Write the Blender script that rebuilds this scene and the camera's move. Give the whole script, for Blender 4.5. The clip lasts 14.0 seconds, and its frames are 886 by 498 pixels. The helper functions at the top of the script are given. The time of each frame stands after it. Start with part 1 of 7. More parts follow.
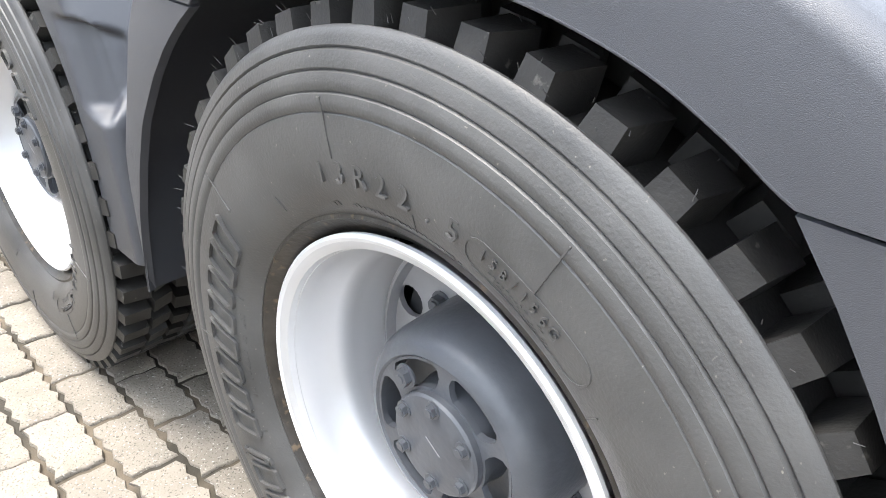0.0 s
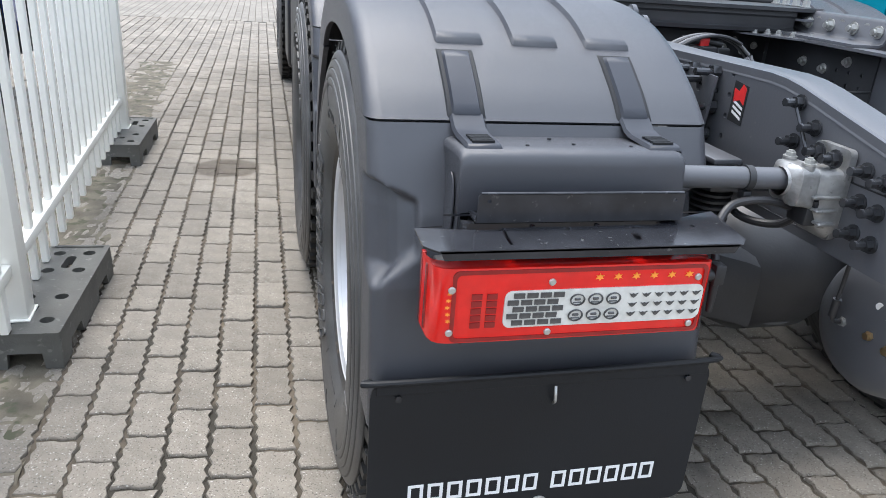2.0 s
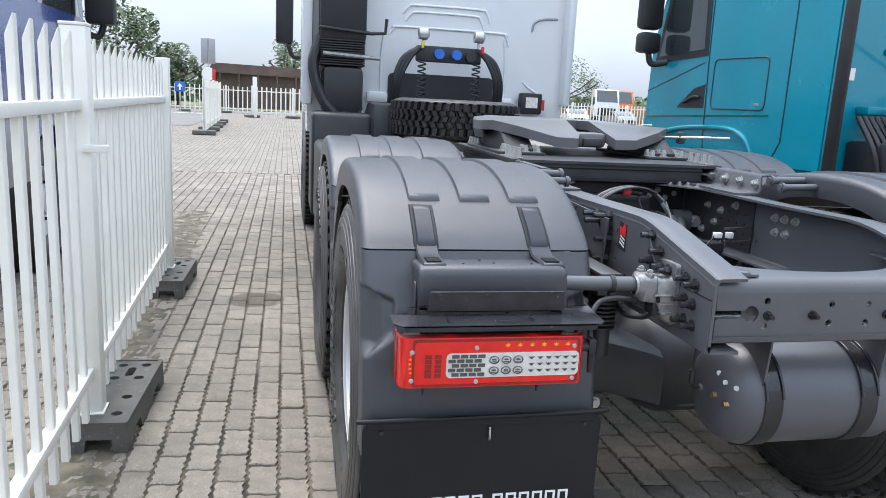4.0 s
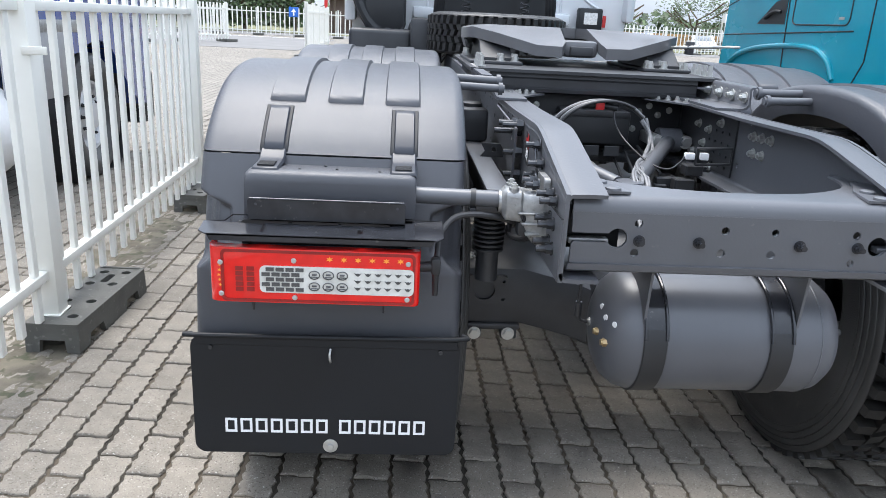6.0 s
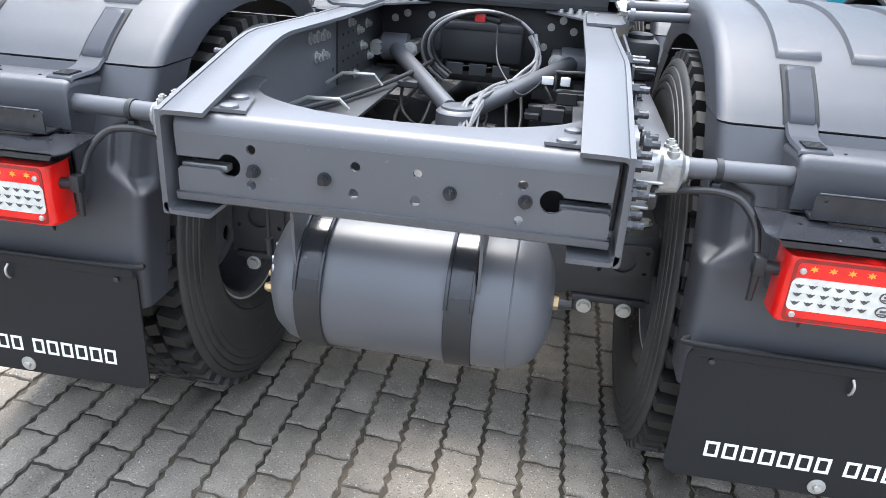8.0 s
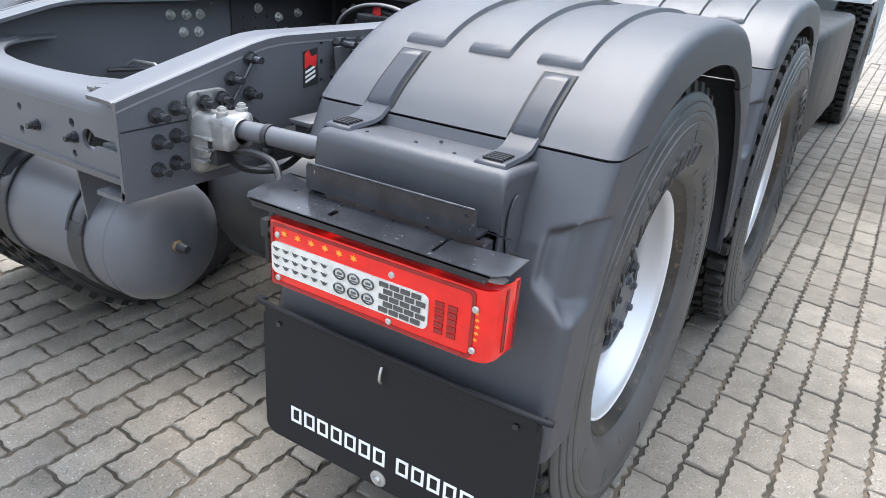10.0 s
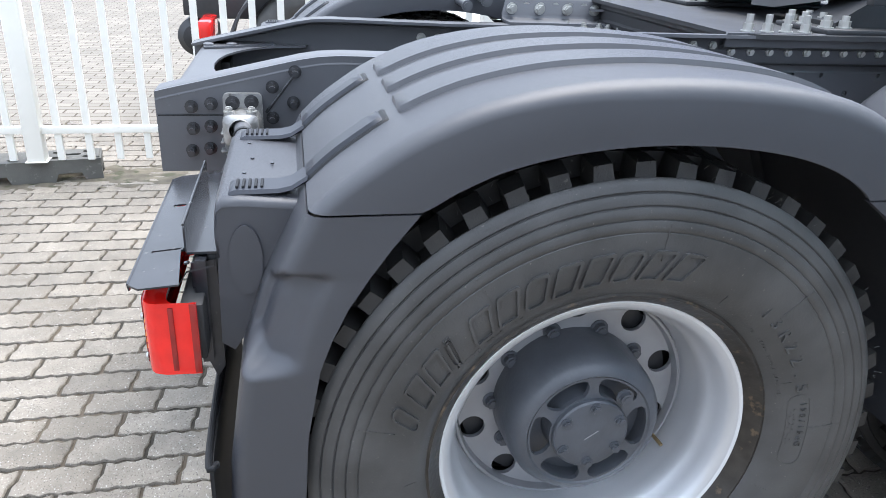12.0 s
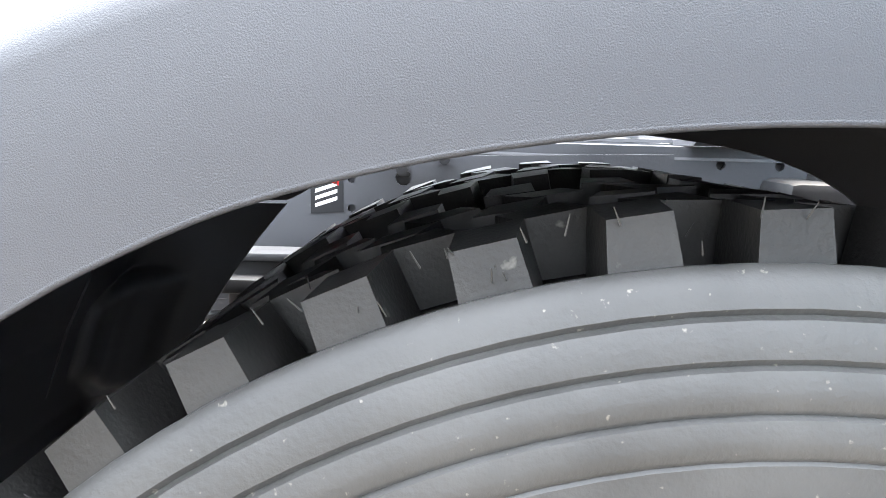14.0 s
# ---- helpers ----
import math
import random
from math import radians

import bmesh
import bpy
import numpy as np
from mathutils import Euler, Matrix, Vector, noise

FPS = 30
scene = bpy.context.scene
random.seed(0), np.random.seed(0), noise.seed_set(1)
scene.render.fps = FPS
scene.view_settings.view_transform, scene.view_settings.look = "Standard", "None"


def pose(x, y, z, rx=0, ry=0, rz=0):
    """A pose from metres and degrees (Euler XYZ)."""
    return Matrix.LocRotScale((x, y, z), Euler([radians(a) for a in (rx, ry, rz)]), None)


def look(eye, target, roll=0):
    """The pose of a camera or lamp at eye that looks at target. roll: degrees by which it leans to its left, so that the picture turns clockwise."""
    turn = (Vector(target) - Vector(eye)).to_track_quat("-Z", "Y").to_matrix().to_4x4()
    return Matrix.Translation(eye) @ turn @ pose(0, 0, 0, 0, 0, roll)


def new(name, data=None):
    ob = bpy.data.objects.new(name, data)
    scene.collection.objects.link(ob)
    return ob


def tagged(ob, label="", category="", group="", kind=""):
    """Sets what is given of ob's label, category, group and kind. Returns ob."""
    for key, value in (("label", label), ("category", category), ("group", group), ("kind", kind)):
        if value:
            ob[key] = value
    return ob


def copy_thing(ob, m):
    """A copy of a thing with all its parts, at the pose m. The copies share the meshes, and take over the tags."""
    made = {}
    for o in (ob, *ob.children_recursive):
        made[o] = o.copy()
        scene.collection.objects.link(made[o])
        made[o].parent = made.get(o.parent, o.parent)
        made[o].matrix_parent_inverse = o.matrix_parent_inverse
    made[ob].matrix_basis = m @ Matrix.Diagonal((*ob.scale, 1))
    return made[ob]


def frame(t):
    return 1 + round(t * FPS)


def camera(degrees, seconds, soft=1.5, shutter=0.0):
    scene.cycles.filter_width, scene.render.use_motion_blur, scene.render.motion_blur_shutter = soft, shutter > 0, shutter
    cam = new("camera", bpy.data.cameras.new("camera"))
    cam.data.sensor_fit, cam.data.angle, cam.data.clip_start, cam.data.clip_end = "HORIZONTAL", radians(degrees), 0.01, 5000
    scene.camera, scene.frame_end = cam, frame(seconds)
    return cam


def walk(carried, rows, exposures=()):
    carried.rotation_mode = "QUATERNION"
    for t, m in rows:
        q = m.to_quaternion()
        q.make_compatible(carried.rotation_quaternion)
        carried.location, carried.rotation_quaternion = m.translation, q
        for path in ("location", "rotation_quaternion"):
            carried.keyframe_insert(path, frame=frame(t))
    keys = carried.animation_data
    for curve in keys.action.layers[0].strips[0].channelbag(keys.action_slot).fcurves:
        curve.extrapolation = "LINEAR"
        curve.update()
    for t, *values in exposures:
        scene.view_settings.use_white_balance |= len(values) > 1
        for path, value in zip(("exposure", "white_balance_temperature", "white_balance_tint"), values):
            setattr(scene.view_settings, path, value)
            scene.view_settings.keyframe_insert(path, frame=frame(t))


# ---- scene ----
cam = camera(62.7, 14.0, soft=0.5)
PATH = [
    (0, (-1.669, 0.837, 1.238), (-0.42, 2.044, 0.246), 2.1),
    (0.5, (-1.633, 0.577, 1.241), (-0.711, 2.062, 0.269), 3.9),
    (1, (-1.564, 0.22, 1.279), (-0.892, 1.884, 0.397), 4.5),
    (1.5, (-1.495, -0.137, 1.329), (-0.959, 1.644, 0.592), 4.2),
    (2, (-1.4, -0.393, 1.315), (-0.931, 1.397, 0.555), 4.3),
    (2.5, (-1.417, -0.666, 1.374), (-0.977, 1.171, 0.718), 4.1),
    (2.7, (-1.446, -0.765, 1.41), (-1.013, 1.113, 0.878), 3.7),
    (4.8, (-1.387, -1.165, 1.435), (-0.98, 0.754, 1.045), 2.4),
    (5, (-1.274, -1.19, 1.42), (-0.929, 0.711, 0.903), 2.2),
    (5.5, (-1.025, -1.149, 1.388), (-0.715, 0.721, 0.752), 2.4),
    (6, (-0.749, -0.975, 1.369), (-0.629, 0.931, 0.776), 3.0),
    (6.5, (-0.535, -0.895, 1.372), (-0.385, 1.016, 0.799), 2.4),
    (7, (-0.196, -0.869, 1.382), (-0.194, 1.038, 0.781), 2.7),
    (7.5, (0.04, -0.782, 1.364), (-0.03, 1.099, 0.688), 3.1),
    (8, (0.277, -0.68, 1.364), (0.014, 1.129, 0.554), 3.7),
    (8.5, (0.568, -0.652, 1.349), (0.248, 1.191, 0.641), 3.7),
    (9, (0.92, -0.611, 1.355), (0.547, 1.207, 0.611), 3.8),
    (9.2, (1.036, -0.572, 1.345), (0.605, 1.228, 0.587), 4.2),
    (11.3, (2.196, 0.331, 1.431), (0.551, 1.068, 0.565), 3.1),
    (11.5, (2.198, 0.452, 1.432), (0.52, 1.093, 0.553), 3.1),
    (12, (2.195, 0.787, 1.42), (0.405, 1.173, 0.616), 2.8),
    (12.5, (2.046, 0.969, 1.379), (0.236, 1.14, 0.544), 3.0),
    (13, (1.7, 1.069, 1.293), (-0.108, 1.061, 0.437), 2.0),
    (13.5, (1.532, 1.124, 1.2), (-0.395, 1.146, 0.665), 1.5),
    (14, (1.521, 1.157, 1.135), (-0.455, 1.165, 0.824), 1.5),
]
EXPOSURES = [(0, 1.80, 6950, 10), (0.5, 1.22, 7000, 10), (1.0, 0.92, 6700, 10), (1.5, 0.70, 6650, 10), (2.0, 0.62, 6500, 10), (2.7, 0.58, 6500, 10), (5.0, 0.50, 6500, 10), (5.6, 0.68, 6500, 10), (6.5, 0.70, 6500, 10),
             (7.5, 1.08, 6500, 10), (8.5, 1.26, 6500, 10), (9.2, 1.08, 6550, 10), (11.3, 0.93, 6450, 10), (12.5, 0.94, 6450, 10), (13.0, 1.20, 6650, 10), (13.5, 1.50, 7000, 10), (14.0, 2.68, 7200, 10)]
walk(cam, [(t, look(e, g, r)) for t, e, g, r in PATH], EXPOSURES)

# ---- world and light ----
world = bpy.data.worlds.new("overcast_sky")
scene.world = world
world.use_nodes = True
wn, wl = world.node_tree.nodes, world.node_tree.links
wn.clear()
w_out = wn.new("ShaderNodeOutputWorld")
w_bg = wn.new("ShaderNodeBackground")
w_sky = wn.new("ShaderNodeTexSky")
w_sky.sky_type, w_sky.sun_disc = "NISHITA", False
w_sky.sun_elevation, w_sky.sun_rotation = radians(71), radians(332)
w_sky.air_density, w_sky.dust_density, w_sky.ozone_density = 1.0, 2.0, 1.0
w_co = wn.new("ShaderNodeTexCoord")
w_map = wn.new("ShaderNodeMapping")
w_map.inputs["Scale"].default_value = (1.0, 1.0, 3.0)
w_noise = wn.new("ShaderNodeTexNoise")
w_noise.inputs["Scale"].default_value, w_noise.inputs["Detail"].default_value = 2.2, 6.0
w_ramp = wn.new("ShaderNodeValToRGB")
w_ramp.color_ramp.elements[0].position, w_ramp.color_ramp.elements[1].position = 0.30, 0.62
w_ramp.color_ramp.elements[0].color, w_ramp.color_ramp.elements[1].color = (0.58, 0.58, 0.58, 1), (0.97, 0.97, 0.97, 1)
w_mix = wn.new("ShaderNodeMix")
w_mix.data_type = "RGBA"
w_mix.inputs[7].default_value = (7.2, 8.2, 9.8, 1)
wl.new(w_co.outputs["Generated"], w_map.inputs["Vector"])
wl.new(w_map.outputs["Vector"], w_noise.inputs["Vector"])
wl.new(w_noise.outputs["Fac"], w_ramp.inputs["Fac"])
wl.new(w_ramp.outputs["Color"], w_mix.inputs[0])
wl.new(w_sky.outputs["Color"], w_mix.inputs[6])
# an overcast dome is brighter overhead than at the horizon
w_sep, w_fade = wn.new("ShaderNodeSeparateXYZ"), wn.new("ShaderNodeMapRange")
w_fade.inputs["From Min"].default_value, w_fade.inputs["From Max"].default_value = 0.0, 1.0
w_fade.inputs["To Min"].default_value, w_fade.inputs["To Max"].default_value = 0.40, 1.62
w_mul = wn.new("ShaderNodeMix")
w_mul.data_type, w_mul.blend_type = "RGBA", "MULTIPLY"
w_mul.inputs[0].default_value = 1.0
wl.new(w_co.outputs["Generated"], w_sep.inputs["Vector"])
w_pow, w_pos = wn.new("ShaderNodeMath"), wn.new("ShaderNodeMath")
w_pos.operation, w_pow.operation = "MAXIMUM", "POWER"
w_pos.inputs[1].default_value, w_pow.inputs[1].default_value = 0.0, 0.62
wl.new(w_sep.outputs["Z"], w_pos.inputs[0])
wl.new(w_pos.outputs[0], w_pow.inputs[0])
wl.new(w_pow.outputs[0], w_fade.inputs["Value"])
wl.new(w_mix.outputs[2], w_mul.inputs[6])
wl.new(w_fade.outputs["Result"], w_mul.inputs[7])
wl.new(w_mul.outputs[2], w_bg.inputs["Color"])
w_bg.inputs["Strength"].default_value = 0.135
wl.new(w_bg.outputs["Background"], w_out.inputs["Surface"])

sun = new("sun", bpy.data.lights.new("sun", "SUN"))
sun.data.energy, sun.data.angle, sun.data.color = 2.7, radians(32), (1.0, 0.965, 0.925)
sun.matrix_world = look((-0.9, 1.7, 5.6), (0, 0, 0))


# ---- materials ----
def mat(name, colour, rough=0.5, metal=0.0, vary=0.12, scale=6.0, grain=0.0, grain_scale=400.0, coat=0.0,
        spots=None, spot_scale=30.0, spot_at=0.62, rough_vary=0.1, spec=0.5):
    """Base colour with slow and fine variation, uneven gloss and fine relief."""
    m = bpy.data.materials.new(name)
    m.use_nodes = True
    n, l = m.node_tree.nodes, m.node_tree.links
    b = n["Principled BSDF"]
    co = n.new("ShaderNodeTexCoord")
    big = n.new("ShaderNodeTexNoise")
    big.inputs["Scale"].default_value, big.inputs["Detail"].default_value = scale, 8.0
    l.new(co.outputs["Object"], big.inputs["Vector"])
    ramp = n.new("ShaderNodeValToRGB")
    lo = [max(0.0, c * (1 - vary)) for c in colour]
    hi = [min(1.0, c * (1 + vary)) for c in colour]
    ramp.color_ramp.elements[0].position, ramp.color_ramp.elements[1].position = 0.32, 0.68
    ramp.color_ramp.elements[0].color, ramp.color_ramp.elements[1].color = (*lo, 1), (*hi, 1)
    l.new(big.outputs["Fac"], ramp.inputs["Fac"])
    colour_out = ramp.outputs["Color"]
    if spots:
        sp = n.new("ShaderNodeTexNoise")
        sp.inputs["Scale"].default_value, sp.inputs["Detail"].default_value = spot_scale, 4.0
        l.new(co.outputs["Object"], sp.inputs["Vector"])
        sr = n.new("ShaderNodeValToRGB")
        sr.color_ramp.elements[0].position, sr.color_ramp.elements[1].position = spot_at, spot_at + 0.08
        l.new(sp.outputs["Fac"], sr.inputs["Fac"])
        mx = n.new("ShaderNodeMix")
        mx.data_type = "RGBA"
        mx.inputs[7].default_value = (*spots, 1)
        l.new(sr.outputs["Color"], mx.inputs[0])
        l.new(colour_out, mx.inputs[6])
        colour_out = mx.outputs[2]
    l.new(colour_out, b.inputs["Base Color"])
    rr = n.new("ShaderNodeMapRange")
    rr.inputs["To Min"].default_value, rr.inputs["To Max"].default_value = max(0.02, rough - rough_vary), min(1.0, rough + rough_vary)
    l.new(big.outputs["Fac"], rr.inputs["Value"])
    l.new(rr.outputs["Result"], b.inputs["Roughness"])
    b.inputs["Metallic"].default_value = metal
    b.inputs["Specular IOR Level"].default_value = spec
    b.inputs["Coat Weight"].default_value = coat
    if grain:
        fine = n.new("ShaderNodeTexNoise")
        fine.inputs["Scale"].default_value, fine.inputs["Detail"].default_value = grain_scale, 3.0
        l.new(co.outputs["Object"], fine.inputs["Vector"])
        bump = n.new("ShaderNodeBump")
        bump.inputs["Strength"].default_value, bump.inputs["Distance"].default_value = grain, 0.002
        l.new(fine.outputs["Fac"], bump.inputs["Height"])
        l.new(bump.outputs["Normal"], b.inputs["Normal"])
    return m


M_GUARD = mat("grained_black_plastic", (0.047, 0.049, 0.057), 0.38, spec=0.6, vary=0.08, scale=3.0, grain=0.30, grain_scale=1300, rough_vary=0.06)
M_STRAP = mat("smooth_black_plastic", (0.024, 0.027, 0.036), 0.40, spec=0.42, vary=0.12, scale=9.0, grain=0.05)
M_FRAME = mat("grey_chassis_paint", (0.084, 0.087, 0.096), 0.40, spec=0.65, vary=0.07, scale=4.0, grain=0.12, grain_scale=160, spots=(0.12, 0.12, 0.125), spot_scale=55, spot_at=0.70)
M_DARK = mat("black_chassis_paint", (0.030, 0.031, 0.034), 0.45, vary=0.25, scale=7.0, grain=0.15, grain_scale=120)
M_BLACKSHEET = mat("satin_black_sheet", (0.022, 0.023, 0.027), 0.17, vary=0.3, scale=18.0, grain=0.05, spots=(0.075, 0.075, 0.075), spot_scale=95, spot_at=0.66)
M_RUBBER = mat("tyre_rubber", (0.062, 0.061, 0.060), 0.43, vary=0.30, scale=8.0, grain=0.25, grain_scale=260, spots=(0.20, 0.185, 0.16), spot_scale=190, spot_at=0.69)
M_RUBBERNEW = mat("clean_tyre_rubber", (0.042, 0.041, 0.040), 0.5, vary=0.25, scale=8.0, grain=0.25, grain_scale=260, spots=(0.07, 0.067, 0.06), spot_scale=30, spot_at=0.66)
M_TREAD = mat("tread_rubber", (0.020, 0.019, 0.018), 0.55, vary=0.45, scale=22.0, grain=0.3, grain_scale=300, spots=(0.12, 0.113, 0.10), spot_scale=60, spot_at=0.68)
M_BEAD = mat("stained_bead_rubber", (0.030, 0.026, 0.022), 0.35, vary=0.4, scale=30.0, grain=0.4, grain_scale=90, spots=(0.11, 0.08, 0.05), spot_scale=45, spot_at=0.6)
# flap rubber; also the painted shade of strap grooves, pad slots and lap joint
M_FLAP_GAP = mat("black_rubber_flap", (0.010, 0.011, 0.013), 0.55, spec=0.34, vary=0.12, scale=5.0, grain=0.15, grain_scale=300)
M_RIM = mat("silver_wheel_paint", (0.59, 0.595, 0.61), 0.38, metal=0.45, vary=0.04, scale=5.0, grain=0.05)
M_RIMLIP = mat("bright_rim_edge", (0.64, 0.64, 0.64), 0.35, vary=0.04, scale=12.0)
M_DISC = mat("grey_wheel_disc", (0.34, 0.345, 0.36), 0.42, metal=0.45, vary=0.10, scale=10.0, grain=0.12, grain_scale=150)
M_HUB = mat("dark_grey_hub_paint", (0.078, 0.084, 0.096), 0.33, vary=0.16, scale=14.0, grain=0.35, grain_scale=90)
M_STEEL = mat("zinc_steel", (0.50, 0.50, 0.48), 0.36, metal=0.7, vary=0.15, scale=30.0)
M_BOLT = mat("dull_bolt_steel", (0.055, 0.057, 0.062), 0.24, metal=0.55, vary=0.3, scale=50.0)
M_CAST = mat("cast_aluminium", (0.30, 0.30, 0.295), 0.38, metal=0.5, vary=0.25, scale=40.0, grain=0.6, grain_scale=110, spots=(0.12, 0.12, 0.115), spot_scale=60, spot_at=0.66)
M_TANK = mat("grey_tank_paint", (0.085, 0.089, 0.100), 0.40, spec=0.6, vary=0.08, scale=5.0, grain=0.06, grain_scale=70)
M_BRASS = mat("brass", (0.42, 0.31, 0.17), 0.42, metal=0.9, vary=0.1, scale=40.0)
M_WHITE = mat("white_print", (0.80, 0.80, 0.80), 0.5, vary=0.03, scale=20.0)
M_RED = mat("red_lamp_plastic", (0.72, 0.010, 0.007), 0.12, vary=0.10, scale=25.0, coat=0.5)
M_REDDEEP = mat("dark_red_lamp_plastic", (0.25, 0.006, 0.006), 0.16, vary=0.15, scale=30.0, coat=0.5)
M_AMBER = mat("amber_lamp_plastic", (1.0, 0.32, 0.04), 0.2, vary=0.1, scale=40.0, coat=0.4)
M_CLEAR = mat("pale_lamp_reflector", (0.66, 0.66, 0.62), 0.22, metal=0.15, vary=0.12, scale=60.0, coat=0.4)
M_CHROME = mat("chromed_reflector", (0.75, 0.76, 0.76), 0.12, metal=1.0, vary=0.1, scale=60.0)
M_GRILL = mat("dark_lamp_cells", (0.10, 0.10, 0.10), 0.3, metal=0.4, vary=0.3, scale=60.0)
M_PAVER = mat("grey_concrete_paver", (0.214, 0.190, 0.158), 0.9, vary=0.13, scale=14.0, grain=1.0, grain_scale=190, spots=(0.48, 0.455, 0.42), spot_scale=150, spot_at=0.62)
M_FENCE = mat("white_fence_paint", (0.80, 0.785, 0.72), 0.45, vary=0.04, scale=4.0, grain=0.05, spots=(0.70, 0.69, 0.64), spot_scale=25, spot_at=0.70)
M_BLOCK = mat("recycled_plastic_block", (0.10, 0.098, 0.088), 0.75, vary=0.2, scale=9.0, grain=0.5, grain_scale=120, spots=(0.17, 0.165, 0.15), spot_scale=40, spot_at=0.62)
M_HOSE = mat("black_hose", (0.022, 0.022, 0.024), 0.45, vary=0.2, scale=20.0)
M_WIRE = mat("grey_corrugated_conduit", (0.16, 0.16, 0.165), 0.5, vary=0.2, scale=60.0)
M_CAB = mat("white_cab_paint", (0.74, 0.76, 0.78), 0.22, vary=0.03, scale=2.0, coat=0.5)
M_TEAL = mat("teal_cab_paint", (0.0, 0.25, 0.35), 0.25, vary=0.05, scale=2.0, coat=0.35)
M_BLUE = mat("blue_cab_paint", (0.015, 0.05, 0.24), 0.25, vary=0.08, scale=2.0, coat=0.6)
M_PLATE = mat("greased_plate_steel", (0.12, 0.12, 0.125), 0.38, metal=0.3, vary=0.10, scale=6.0, grain=0.1)
M_TRIM = mat("black_trim_plastic", (0.018, 0.019, 0.021), 0.5, vary=0.2, scale=6.0)
M_GLASS = mat("tinted_window_glass", (0.03, 0.04, 0.045), 0.05, vary=0.1, scale=1.0, coat=1.0, rough_vary=0.01)
M_REDPLUG = mat("red_plug_plastic", (0.65, 0.03, 0.03), 0.35, vary=0.1, scale=60.0)
M_YELLOW = mat("yellow_plastic", (0.75, 0.55, 0.02), 0.4, vary=0.1, scale=60.0)
M_SIGNBLUE = mat("blue_sign_face", (0.02, 0.13, 0.50), 0.4, vary=0.04, scale=9.0)
M_ORANGE = mat("orange_cab_paint", (0.75, 0.20, 0.03), 0.3, vary=0.05, scale=2.0, coat=0.4)
M_REDCAB = mat("red_cab_paint", (0.50, 0.02, 0.03), 0.3, vary=0.05, scale=2.0, coat=0.4)
M_SAND = mat("joint_sand", (0.098, 0.079, 0.057), 0.95, vary=0.45, scale=5.0, grain=0.9, grain_scale=220, spots=(0.036, 0.031, 0.023), spot_scale=2.6, spot_at=0.46)
M_LEAF = mat("tree_leaves", (0.05, 0.085, 0.028), 0.6, vary=0.45, scale=1.2)
M_BARK = mat("tree_bark", (0.12, 0.09, 0.065), 0.9, vary=0.3, scale=6.0, grain=0.6, grain_scale=40)
M_ROOF = mat("rusty_shed_roof", (0.12, 0.085, 0.07), 0.8, vary=0.25, scale=0.8)
M_GRASS = mat("dry_verge_grass", (0.16, 0.16, 0.08), 0.9, vary=0.4, scale=0.8)


def jitter(m, amount):
    """Each piece of a kind a little lighter or darker than the next."""
    n, l = m.node_tree.nodes, m.node_tree.links
    b = n["Principled BSDF"]
    src = b.inputs["Base Color"].links[0].from_socket
    info, geo = n.new("ShaderNodeObjectInfo"), n.new("ShaderNodeNewGeometry")
    add, fr = n.new("ShaderNodeMath"), n.new("ShaderNodeMath")
    fr.operation = "FRACT"
    l.new(info.outputs["Random"], add.inputs[0])
    l.new(geo.outputs["Random Per Island"], add.inputs[1])
    l.new(add.outputs[0], fr.inputs[0])
    mr = n.new("ShaderNodeMapRange")
    mr.inputs["To Min"].default_value, mr.inputs["To Max"].default_value = 1 - amount, 1 + amount
    l.new(fr.outputs[0], mr.inputs["Value"])
    hsv = n.new("ShaderNodeHueSaturation")
    l.new(src, hsv.inputs["Color"])
    l.new(mr.outputs["Result"], hsv.inputs["Value"])
    l.new(hsv.outputs["Color"], b.inputs["Base Color"])


